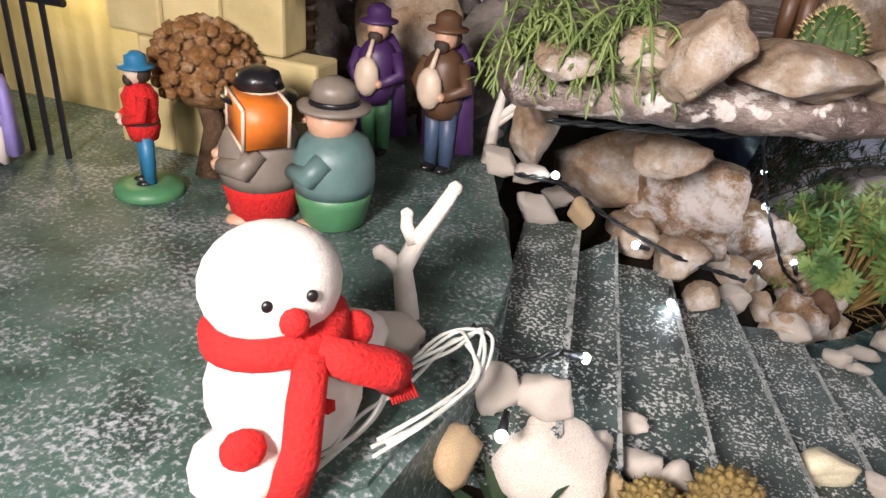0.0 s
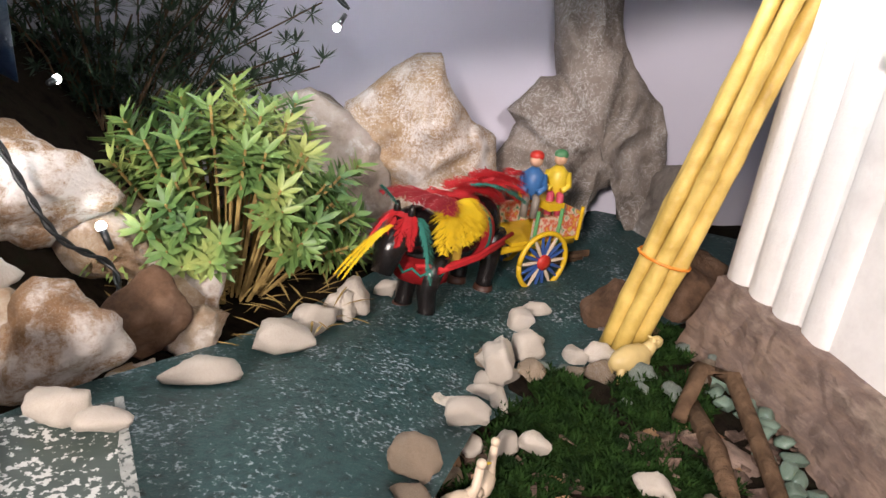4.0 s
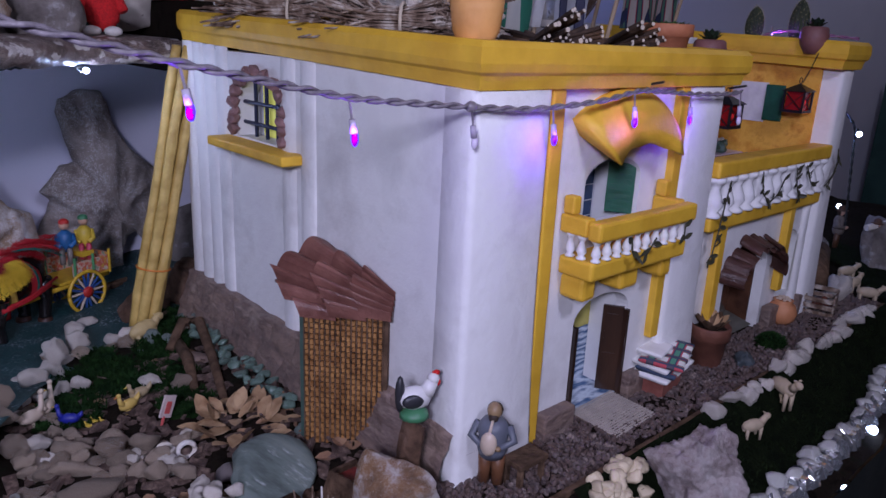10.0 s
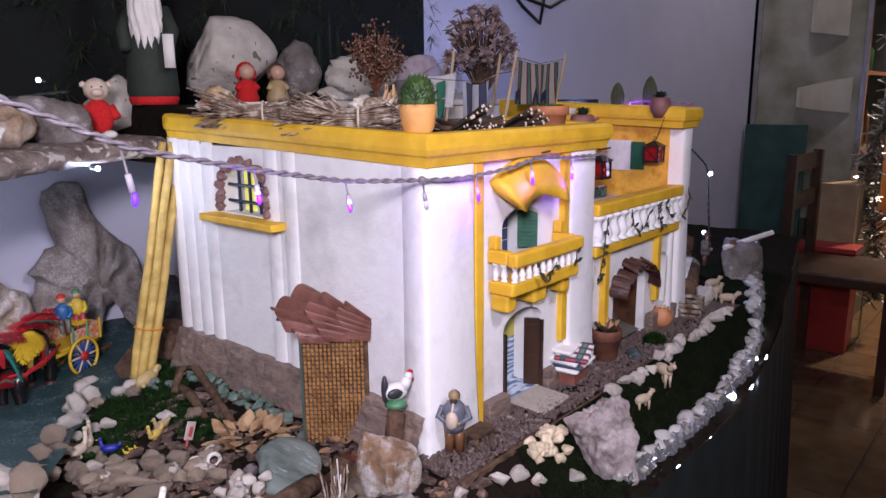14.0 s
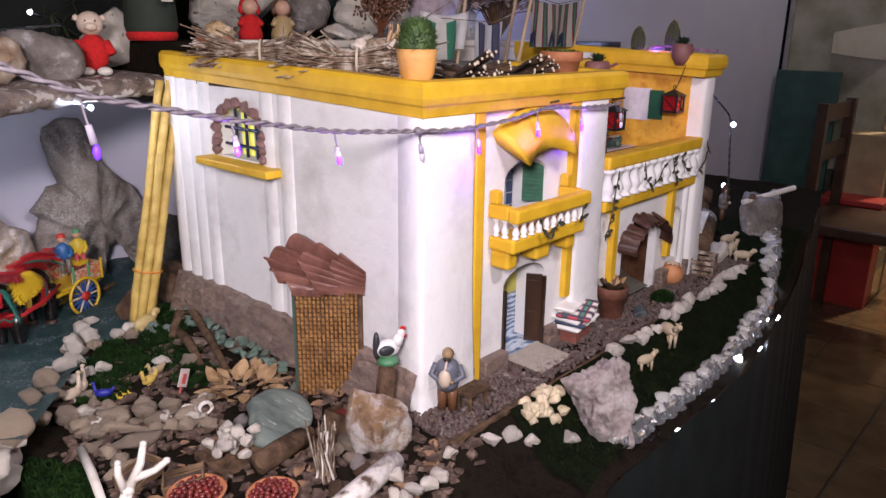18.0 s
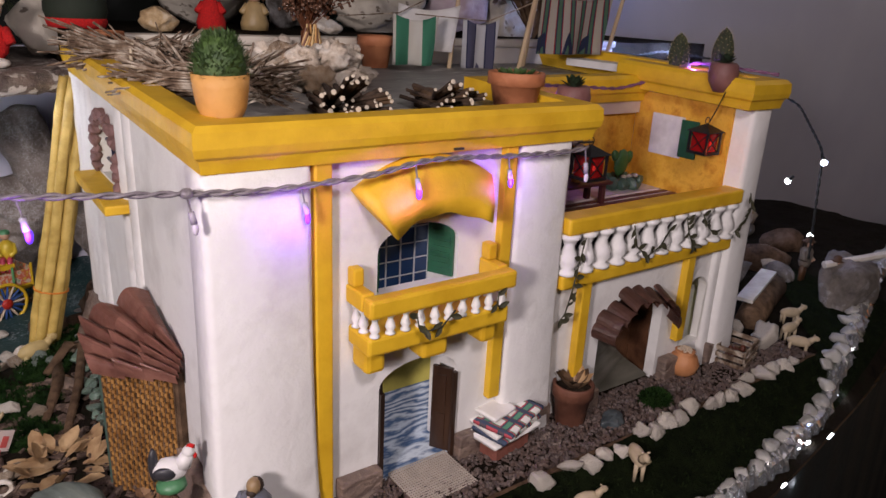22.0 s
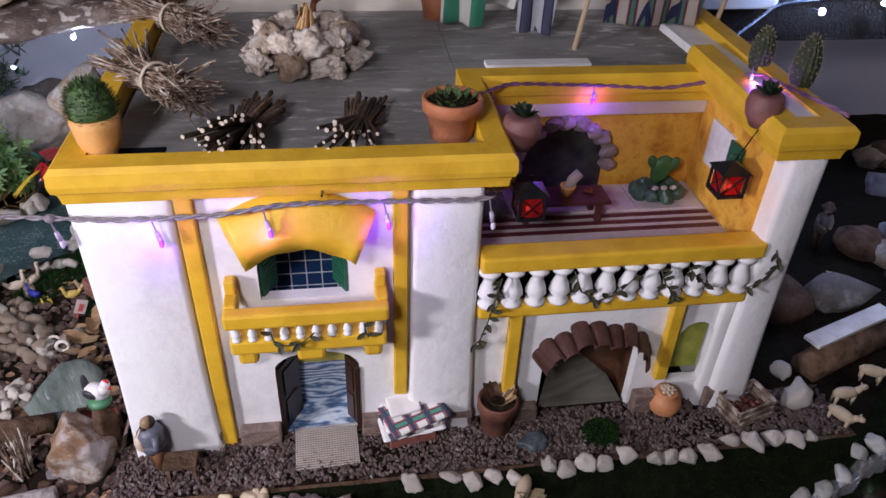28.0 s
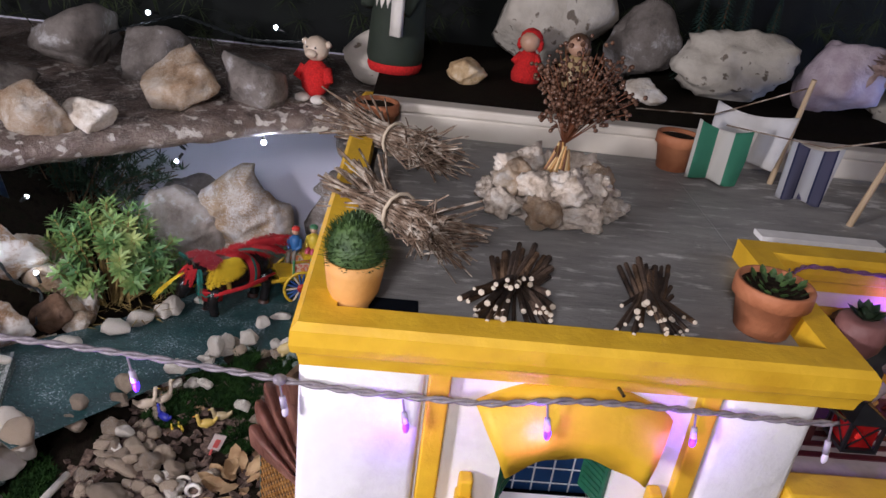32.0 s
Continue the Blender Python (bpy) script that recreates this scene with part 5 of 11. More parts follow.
pebble((-0.269, 0.332, 0.086), (0.0135, 0.0114, 0.0121), -27, M_PEBG, "white and tan stone edging the garden", "stones edging the garden")
pebble((-0.301, 0.279, 0.095), (0.0121, 0.0094, 0.0091), -29, M_PEBG, "white and tan stone edging the garden", "stones edging the garden")
pebble((-0.304, 0.262, 0.078), (0.0138, 0.0118, 0.0125), -38, M_PEBG, "white and tan stone edging the garden", "stones edging the garden")
pebble((-0.271, 0.314, 0.074), (0.0132, 0.0094, 0.0079), 0, M_PEBG, "white and tan stone edging the garden", "stones edging the garden")
pebble((-0.359, 0.225, 0.109), (0.0200, 0.0148, 0.0133), 9, M_PEBBLE, "large white stone at the foot of the stair", "large stones at the foot of the stair")
pebble((-0.335, 0.216, 0.098), (0.0166, 0.0160, 0.0189), -20, M_PEBG, "large white stone at the foot of the stair", "large stones at the foot of the stair")
pebble((-0.386, 0.221, 0.079), (0.0244, 0.0188, 0.0180), -15, M_PEBBLE, "large white stone at the foot of the stair", "large stones at the foot of the stair")
pebble((-0.359, 0.210, 0.062), (0.0229, 0.0195, 0.0206), -2, M_PEBBLE, "large white stone at the foot of the stair", "large stones at the foot of the stair")
pebble((-0.466, 0.119, 0.147), (0.0270, 0.0200, 0.0160), 8, surf("cream_stone", [(0.50, 0.44, 0.26), (0.66, 0.61, 0.42), (0.72, 0.69, 0.56)], 25, 0.5, 0.15), "large smooth cream stone at the foot of the stair", "large stones at the foot of the stair")
pebble((-0.427, 0.120, 0.143), (0.0124, 0.0090, 0.0078), -23, M_PEBBLE, "large white stone at the foot of the stair", "large stones at the foot of the stair")
pebble((-0.404, 0.188, 0.058), (0.0361, 0.0230, 0.0162), 6, M_PEBBLE, "large white stone at the foot of the stair", "large stones at the foot of the stair")
pebble((-0.266, 0.262, 0.054), (0.0103, 0.0097, 0.0111), -1, M_PEBG, "tan stone in the low garden wall", "stones of the low garden wall")
pebble((-0.233, 0.255, 0.053), (0.0198, 0.0133, 0.0103), -50, M_PEBG, "tan stone in the low garden wall", "stones of the low garden wall")
pebble((-0.199, 0.249, 0.054), (0.0136, 0.0107, 0.0104), -37, M_PEBG, "tan stone in the low garden wall", "stones of the low garden wall")
pebble((-0.178, 0.227, 0.055), (0.0133, 0.0113, 0.0120), -57, M_PEBG, "tan stone in the low garden wall", "stones of the low garden wall")
pebble((-0.265, 0.244, 0.050), (0.0121, 0.0085, 0.0072), -25, M_PEBG, "tan stone in the low garden wall", "stones of the low garden wall")
pebble((-0.236, 0.225, 0.052), (0.0217, 0.0130, 0.0080), -17, M_PEBG, "tan stone in the low garden wall", "stones of the low garden wall")
pebble((-0.257, 0.230, 0.051), (0.0118, 0.0084, 0.0071), -29, M_PEBG, "tan stone in the low garden wall", "stones of the low garden wall")
pebble((-0.201, 0.220, 0.051), (0.0140, 0.0098, 0.0081), -40, M_PEBG, "tan stone in the low garden wall", "stones of the low garden wall")
pebble((-0.236, 0.184, 0.054), (0.0257, 0.0164, 0.0116), -33, M_PEBG, "pale stone lying in the garden", "pale stones in the garden")
pebble((-0.195, 0.192, 0.051), (0.0096, 0.0077, 0.0078), -32, M_PEBG, "pale stone lying in the garden", "pale stones in the garden")
pebble((-0.184, 0.180, 0.052), (0.0104, 0.0088, 0.0093), -19, M_PEBG, "pale stone lying in the garden", "pale stones in the garden")
pebble((-0.135, 0.226, 0.050), (0.0115, 0.0080, 0.0066), -56, M_PEBG, "pale stone lying in the garden", "pale stones in the garden")
pebble((-0.105, 0.320, 0.054), (0.0127, 0.0104, 0.0106), -27, M_PEBG, "pale stone lying in the garden", "pale stones in the garden")
pebble((-0.206, 0.385, 0.052), (0.0097, 0.0083, 0.0087), -5, M_PEBBLE, "pale stone lying in the garden", "pale stones in the garden")
pebble((-0.188, 0.384, 0.053), (0.0103, 0.0087, 0.0093), -17, M_PEBBLE, "pale stone lying in the garden", "pale stones in the garden")
pebble((-0.129, 0.345, 0.052), (0.0125, 0.0096, 0.0090), -28, M_PEBBLE, "pale stone lying in the garden", "pale stones in the garden")
pebble((-0.164, 0.170, 0.050), (0.0113, 0.0080, 0.0068), -49, M_PEBG, "pale stone lying in the garden", "pale stones in the garden")
rock("rock", (0.173, -0.116, 0.056), (0.044, 0.045, 0.052), 796, M_PINKR, "rough pinkish-white rock on the lawn", (0, 0, -55), sub=5, planes=16, rough=0.15)
rock("rock", (-0.066, -0.004, 0.080), (0.034, 0.032, 0.036), 364, M_ROCKW, "broken honey-coloured rock with white top", (0, 0, 22))
pebble((0.279, -0.078, 0.070), (0.0133, 0.0100, 0.0093), -12, M_PEBBLE, "white pebble edging the lawn", "white pebbles edging the lawn")
pebble((0.321, -0.075, 0.070), (0.0134, 0.0093, 0.0075), -29, M_PEBBLE, "white pebble edging the lawn", "white pebbles edging the lawn")
pebble((0.344, -0.081, 0.067), (0.0119, 0.0099, 0.0102), -16, M_PEBBLE, "white pebble edging the lawn", "white pebbles edging the lawn")
pebble((0.367, -0.078, 0.068), (0.0105, 0.0083, 0.0081), -28, M_PEBBLE, "white pebble edging the lawn", "white pebbles edging the lawn")
pebble((0.389, -0.082, 0.066), (0.0090, 0.0077, 0.0081), -32, M_PEBBLE, "white pebble edging the lawn", "white pebbles edging the lawn")
pebble((0.429, -0.075, 0.073), (0.0097, 0.0093, 0.0110), -29, M_PEBBLE, "white pebble edging the lawn", "white pebbles edging the lawn")
pebble((0.447, -0.080, 0.069), (0.0106, 0.0094, 0.0104), -14, M_PEBBLE, "white pebble edging the lawn", "white pebbles edging the lawn")
pebble((0.470, -0.076, 0.072), (0.0123, 0.0099, 0.0099), -43, M_PEBBLE, "white pebble edging the lawn", "white pebbles edging the lawn")
pebble((0.491, -0.078, 0.070), (0.0101, 0.0090, 0.0100), -28, M_PEBBLE, "white pebble edging the lawn", "white pebbles edging the lawn")
pebble((0.517, -0.071, 0.074), (0.0124, 0.0103, 0.0106), -51, M_PEBBLE, "white pebble edging the lawn", "white pebbles edging the lawn")
pebble((0.551, -0.077, 0.071), (0.0100, 0.0090, 0.0101), -39, M_PEBBLE, "white pebble edging the lawn", "white pebbles edging the lawn")
pebble((0.568, -0.077, 0.071), (0.0106, 0.0093, 0.0101), -29, M_PEBBLE, "white pebble edging the lawn", "white pebbles edging the lawn")
pebble((0.587, -0.078, 0.070), (0.0106, 0.0093, 0.0101), -20, M_PEBBLE, "white pebble edging the lawn", "white pebbles edging the lawn")
pebble((0.614, -0.076, 0.071), (0.0142, 0.0103, 0.0091), -21, M_PEBBLE, "white pebble edging the lawn", "white pebbles edging the lawn")
pebble((0.646, -0.062, 0.071), (0.0113, 0.0086, 0.0081), -48, M_PEBBLE, "white pebble edging the lawn", "white pebbles edging the lawn")
pebble((0.669, -0.070, 0.073), (0.0160, 0.0114, 0.0098), -57, M_PEBBLE, "white pebble edging the lawn", "white pebbles edging the lawn")
pebble((0.696, -0.066, 0.072), (0.0145, 0.0103, 0.0087), -36, M_PEBBLE, "white pebble edging the lawn", "white pebbles edging the lawn")
pebble((0.721, -0.069, 0.072), (0.0136, 0.0099, 0.0087), -57, M_PEBBLE, "white pebble edging the lawn", "white pebbles edging the lawn")
pebble((0.741, -0.069, 0.071), (0.0081, 0.0070, 0.0076), -27, M_PEBBLE, "white pebble edging the lawn", "white pebbles edging the lawn")
pebble((0.762, 0.034, 0.075), (0.0126, 0.0115, 0.0130), -60, M_PEBBLE, "white pebble edging the lawn", "white pebbles edging the lawn")
pebble((0.748, -0.021, 0.085), (0.0169, 0.0187, 0.0244), -40, M_PEBBLE, "white pebble edging the lawn", "white pebbles edging the lawn")
pebble((0.042, -0.092, 0.056), (0.0119, 0.0089, 0.0080), -46, M_PEBBLE, "white pebble edging the lawn", "white pebbles edging the lawn")
pebble((0.065, -0.103, 0.043), (0.0106, 0.0084, 0.0082), -42, M_PEBBLE, "white pebble edging the lawn", "white pebbles edging the lawn")
pebble((0.012, -0.088, 0.061), (0.0116, 0.0086, 0.0078), -73, M_PEBBLE, "white pebble edging the lawn", "white pebbles edging the lawn")
pebble((0.118, -0.118, 0.027), (0.0126, 0.0094, 0.0085), -61, M_PEBBLE, "white pebble edging the lawn", "white pebbles edging the lawn")
rock("rock", (-0.316, 0.843, 0.083), (0.090, 0.080, 0.080), 409, M_ROCKG, "rounded grey rock leaning on the wall", (0, 0, 13))
# broken cliffs leaning on the wall
M_PEAK = surf("peak_rock", [(0.16, 0.08, 0.035), (0.36, 0.25, 0.15), (0.48, 0.40, 0.32)], 18, 0.75, 0.9, speck=(0.62, 0.60, 0.58), speck_scale=24, speck_cut=0.56, soft=0.05, bump_scale=100, grit=0.74)
M_GREYW = surf("weathered_rock", [(0.12, 0.09, 0.07), (0.30, 0.25, 0.21), (0.42, 0.38, 0.35)], 20, 0.75, 0.8, speck=(0.58, 0.57, 0.58), speck_scale=24, speck_cut=0.56, soft=0.05, bump_scale=100, grit=0.72)


def crag(outline, y, depth, seed, material, label, rough=1.0):
    """A rock slab with a broken outline standing against the wall, bulging to the front."""
    pts = []
    for (xa, za), (xb, zb) in zip(outline, outline[1:] + outline[:1]):
        m_ = max(1, int(math.hypot(xb - xa, zb - za) / 0.003))
        pts += [(xa + (xb - xa) * i / m_, za + (zb - za) * i / m_) for i in range(m_)]
    cx, cz = sum(p[0] for p in pts) / len(pts), sum(p[1] for p in pts) / len(pts)
    bm = bmesh.new()
    rings = []
    for f_, back in [(0.90, 0.75), (1.0, 0.25)] + [(1 - (k / 17) ** 1.5, None) for k in range(1, 17)]:
        ring = []
        for x, z in pts:
            p = Vector((cx + (x - cx) * f_, y, cz + (z - cz) * f_))
            h = -depth * (1 - f_ * f_) ** 0.55 if back is None else depth * back
            q = Vector((p.x, z * 0.02 + p.z, seed * 3.7))
            n1, n2, n3 = noise.noise(q * 14), noise.noise(q * 38), noise.noise(q * 95)
            edge = Vector((n2, 0, noise.noise(q * 38 + Vector((5, 5, 5)))))
            ridge = -abs(noise.noise(q * 24))
            ring.append(bm.verts.new(p + Vector((0, h + rough * (0.016 * n1 - 0.018 * ridge + 0.010 * n2 + 0.005 * n3), 0)) + edge * 0.004 * rough))
        rings.append(ring)
    for r0, r1 in zip(rings, rings[1:]):
        for i in range(len(pts)):
            j_ = (i + 1) % len(pts)
            bm.faces.new((r0[i], r0[j_], r1[j_], r1[i]))
    bm.faces.new(rings[-1])
    bm.faces.new(rings[0][::-1])
    bmesh.ops.recalc_face_normals(bm, faces=bm.faces)
    return tagged(part("rock", bm, material, smooth=True), label, "rock")


M_CLIFF = veined(surf("cork_grey_rock", [(0.13, 0.105, 0.085), (0.25, 0.21, 0.18), (0.36, 0.315, 0.28)], 16, 0.75, 0.9, bump_scale=90, grit=0.74), (0.66, 0.65, 0.64), 30, 0.085)
veined(M_PEAK, (0.70, 0.68, 0.66), 34, 0.15)
crag([(-0.300, 0.02), (-0.305, 0.105), (-0.296, 0.170), (-0.265, 0.196), (-0.228, 0.224), (-0.207, 0.226), (-0.197, 0.201), (-0.168, 0.164), (-0.140, 0.150), (-0.128, 0.08), (-0.12, 0.02)], 0.745, 0.042, 31, M_PEAK, "tall pointed beige rock with a pale crust")
crag([(-0.425, 0.02), (-0.415, 0.10), (-0.372, 0.176), (-0.331, 0.186), (-0.293, 0.170), (-0.251, 0.131), (-0.238, 0.07), (-0.23, 0.02)], 0.715, 0.040, 36, M_GREYW, "rounded grey rock leaning on the wall", 0.7)
crag([(-0.126, 0.10), (-0.099, 0.147), (-0.112, 0.167), (-0.082, 0.204), (-0.060, 0.209), (-0.072, 0.245), (-0.080, 0.285), (-0.072, 0.305), (-0.050, 0.315), (-0.015, 0.317), (0.002, 0.270), (0.008, 0.250), (0.022, 0.228), (0.043, 0.205), (0.064, 0.187), (0.090, 0.120), (0.105, 0.075), (0.104, 0.02), (0.056, 0.02), (0.053, 0.062), (0.041, 0.088), (0.023, 0.089), (0.005, 0.079), (-0.003, 0.055), (-0.005, 0.02), (-0.118, 0.02)], 0.815, 0.030, 71, M_CLIFF, "tall grey cork-like cliff with pale veins and an arched foot")
rock("rock", (0.10, 0.80, 0.07), (0.05, 0.035, 0.06), 77, M_ROCKG, "grey rock beside the cliff", (0, 0, 0))
rock("rock", (0.02, 0.60, 0.05), (0.035, 0.04, 0.045), 78, M_ROCKB, "brown broken stone behind the bamboo", (0, 0, 0))
rock("rock", (-0.06, 0.585, 0.045), (0.028, 0.022, 0.028), 79, M_ROCKB, "reddish brown slab behind the bamboo", (0, 20, 30))

rock("rock", (-0.452, 0.412, 0.100), (0.036, 0.030, 0.034), 183, M_ROCKW, "split boulder with white crust over brown stone beside the path", (0, 10, 20))
rock("rock", (-0.425, 0.470, 0.085), (0.032, 0.024, 0.028), 187, M_ROCKB, "reddish brown broken stone below the bush", (0, 0, 50))
rock("rock", (-0.395, 0.485, 0.065), (0.022, 0.018, 0.018), 188, M_ROCK, "broken beige stone beside the path", (0, 0, 10))

# bamboo
bb = thing("bamboo_bundle", "bundle of yellow bamboo canes tied with an orange band", "bamboo", (-0.087, 0.504, 0.045))
b0, b1 = Vector((-0.074, 0.522, 0.042)), Vector((0.004, 0.512, 0.395))
for i in range(7):
    a_ = i * 2 * math.pi / 6
    o = Vector((0.0124 * math.cos(a_), 0.0124 * math.sin(a_), 0)) * (0 if i == 6 else 1)
    p, q = b0 + o, b1 + o * 1.25
    pts, rs = [], []
    for k in range(25):
        f_ = k / 24
        pts.append(p.lerp(q, f_) + Vector((0.001 * math.sin(f_ * 9 + i), 0, 0)))
        rs.append(0.0067 * (1 + (0.14 if k % 6 == (i % 6) else 0)) * (1 - 0.15 * f_))
    part("cane", tube(bmesh.new(), pts, rs, 10), M_BAMBOO, bb, smooth=True)
kn = b0.lerp(b1, 0.22)
ring = [kn + Vector((0.0202 * math.cos(k * 0.4488), 0.0202 * math.sin(k * 0.4488), -0.004 * math.cos(k * 0.4488))) for k in range(15)]
part("band", tube(bmesh.new(), ring, 0.0013, 6), col(0.75, 0.25, 0.03), bb, "orange rubber band", smooth=True)

# bushy plant
M_LEAF = surf("sedum_leaf", [(0.05, 0.13, 0.04), (0.14, 0.25, 0.07), (0.30, 0.36, 0.11)], 25, 0.5, 0.1)
M_STRAW = surf("dry_straw", [(0.16, 0.10, 0.03), (0.40, 0.29, 0.10)], 60, 0.8, 0.2)
bush = thing("bushy_plant", "bushy green succulent with spiky leaf rosettes", "plant", (-0.385, 0.585, 0.05))
rnd = random.Random(5)
fol, stm, dry = bmesh.new(), bmesh.new(), bmesh.new()
for i in range(120):
    a_, e_ = rnd.uniform(0, 6.283), math.asin(rnd.uniform(0.05, 1))
    rr = rnd.uniform(0.75, 1.05)
    d = Vector((math.cos(a_) * math.cos(e_), math.sin(a_) * math.cos(e_), math.sin(e_)))
    tip = Vector((-0.385 + 0.112 * d.x * rr, 0.585 + 0.078 * d.y * rr, 0.085 + 0.120 * d.z * rr))
    base = Vector((-0.385 + 0.03 * d.x, 0.585 + 0.03 * d.y, 0.05))
    tube(stm, [base, base.lerp(tip, 0.5) + Vector((0, 0, 0.012)), tip], 0.0012, 4)
    for k in range(26):
        b_ = k * 2.399963
        up = (d + Vector((0, 0, 0.35))).normalized()
        s1 = up.orthogonal().normalized()
        s2 = up.cross(s1)
        lift = 0.9 - 1.0 * k / 26
        dd = (s1 * math.cos(b_) + s2 * math.sin(b_)) + up * lift
        p = tip - up * 0.0011 * k
        (leaf(fol, p, dd, rnd.uniform(0.014, 0.022), 0.0025, 0.12, up))
for i in range(160):
    a_, rr = rnd.uniform(0, 6.283), rnd.uniform(0.02, 0.12)
    p = Vector((-0.385 + rr * math.cos(a_), 0.565 + 0.8 * rr * math.sin(a_), 0.052 + rnd.uniform(0, 0.02)))
    leaf(dry, p, (rnd.uniform(-1, 1), rnd.uniform(-1, 1), rnd.uniform(-0.1, 0.5)), rnd.uniform(0.015, 0.03), 0.0009, 0.2)
tagged(part("stem", stm, M_STRAW, bush), kind="stuff")
tagged(part("leaves", fol, M_LEAF, bush, smooth=True), kind="stuff")
tagged(part("dry_leaves", dry, M_STRAW, bush), kind="stuff")
M_CONIF = surf("dark_needles", [(0.012, 0.03, 0.016), (0.03, 0.065, 0.03)], 50, 0.7, 0.1)
fir = thing("fern_plant", "dark feathery asparagus-like plant against the wall", "plant", (-0.52, 0.77, 0.06))
stm, fol = bmesh.new(), bmesh.new()
for i in range(60):
    a_ = rnd.uniform(-0.6, 3.7)
    tip = Vector((-0.50 + rnd.uniform(-0.16, 0.19), 0.77 + rnd.uniform(-0.05, 0.05), rnd.uniform(0.15, 0.36)))
    base = Vector((-0.52 + rnd.uniform(-0.03, 0.03), 0.77, 0.055))
    tube(stm, [base, base.lerp(tip, 0.6) + Vector((0, 0, 0.03)), tip], 0.001, 4)
    for k in range(9):
        c = base.lerp(tip, 0.35 + 0.65 * k / 8) + Vector((0, 0, 0.03 * (1 - k / 8)))
        c += Vector((rnd.uniform(-1, 1), rnd.uniform(-1, 1), rnd.uniform(-0.6, 1))) * 0.014
        for q in range(14):
            leaf(fol, c, (rnd.uniform(-1, 1), rnd.uniform(-1, 1), rnd.uniform(-0.4, 1)), rnd.uniform(0.012, 0.019), 0.0012, 0.05)
tagged(part("stem", stm, M_WOOD, fir), kind="stuff")
tagged(part("needles", fol, M_CONIF, fir), kind="stuff")
# dark net stretched below the shelf
bm = bmesh.new()
q = [bm.verts.new(p) for p in ((-0.72, 0.32, 0.372), (-0.50, 0.50, 0.372), (-0.53, 0.60, 0.20), (-0.72, 0.55, 0.30))]
bm.faces.new(q)
bmesh.ops.subdivide_edges(bm, edges=bm.edges, cuts=6, use_grid_fill=True)
for v in bm.verts:
    v.co.z += 0.012 * noise.noise(v.co * 20)
bmesh.ops.solidify(bm, geom=bm.faces[:], thickness=0.0015)
tagged(part("sheet", bm, surf("navy_plastic", [(0.006, 0.012, 0.03), (0.015, 0.03, 0.06)], 30, 0.35, 0.4), smooth=True), "dark navy plastic sheet hanging below the shelf", "plastic sheet")

# ---- moss beds ----


def moss(cx, cy, rx, ry, seed, n_=420, dz=0.006, h=0.009):
    rnd = random.Random(seed)
    t = thing("moss_patch", "dark green moss patch on the earth", "moss", (cx, cy, ground_height(cx, cy)), kind="stuff")
    bm = bmesh.new()
    g = 14
    vs = {}
    for i in range(g + 1):
        for j in range(g + 1):
            u, v = -1 + 2 * i / g, -1 + 2 * j / g
            r = math.hypot(u, v)
            k = 1 / max(1, r * (1 + 0.25 * noise.noise(Vector((u * 2, v * 2, seed)))))
            x, y = cx + rx * u * k, cy + ry * v * k
            vs[i, j] = bm.verts.new((x, y, ground_height(x, y) - 0.003 + dz * 1.4 * max(0, 1 - (r * k) ** 4) + 0.003 * noise.noise(Vector((x * 90, y * 90, 0)))))
    for i in range(g):
        for j in range(g):
            bm.faces.new((vs[i, j], vs[i + 1, j], vs[i + 1, j + 1], vs[i, j + 1]))
    part("moss_bed", bm, M_MOSS, t, smooth=True)
    bm = bmesh.new()
    for _ in range(n_):
        a_, r = rnd.uniform(0, 6.283), math.sqrt(rnd.random()) * 0.95
        x, y = cx + rx * r * math.cos(a_), cy + ry * r * math.sin(a_)
        p = (x, y, ground_height(x, y) + dz * 0.6)
        for _ in range(4):
            leaf(bm, p, (rnd.uniform(-1, 1), rnd.uniform(-1, 1), rnd.uniform(0.3, 1.2)), rnd.uniform(0.5, 1.1) * h, 0.0007, 0.2)
    part("moss_blades", bm, M_GRASS, t)
    return t


M_GRASS = surf("moss_blade", [(0.004, 0.014, 0.003), (0.016, 0.044, 0.008)], 70, 0.8, 0.0)
M_GRASS.node_tree.nodes["Principled BSDF"].inputs["Specular IOR Level"].default_value = 0.1
moss(-0.335, 0.16, 0.045, 0.085, 1, 700)
moss(-0.165, 0.39, 0.055, 0.05, 2, 600)
moss(-0.115, 0.285, 0.03, 0.03, 3, 260)
moss(-0.05, 0.52, 0.04, 0.045, 4, 420)
moss(-0.215, 0.335, 0.04, 0.04, 5, 340)
moss(-0.15, 0.46, 0.02, 0.035, 6, 200)
moss(-0.115, 0.350, 0.040, 0.038, 7, 320)
moss(-0.085, 0.430, 0.035, 0.040, 8, 320)

# ---- snowman and figurines on the platform ----
RED, WHITEP = surf("red_wool", [(0.42, 0.008, 0.008), (0.66, 0.014, 0.012)], 420, 0.9, 0.5, bump_scale=420), surf("white_fleece", [(0.62, 0.58, 0.51), (0.74, 0.71, 0.65)], 60, 0.95, 0.2, bump_scale=700)
j = Joined()
j.add(WHITEP, ball, (0, 0, 0.030), (0.034, 0.031, 0.033), 3)
j.add(WHITEP, ball, (0.001, 0.0, 0.078), (0.029, 0.027, 0.0245), 3)
j.add(WHITEP, ball, (-0.026, -0.016, 0.010), (0.021, 0.024, 0.014), 2)
j.add(WHITEP, ball, (0.031, 0.008, 0.040), (0.020, 0.014, 0.013), 2)
j.add(RED, ball, (0.003, -0.0285, 0.073), (0.0060, 0.005, 0.0060), 2)
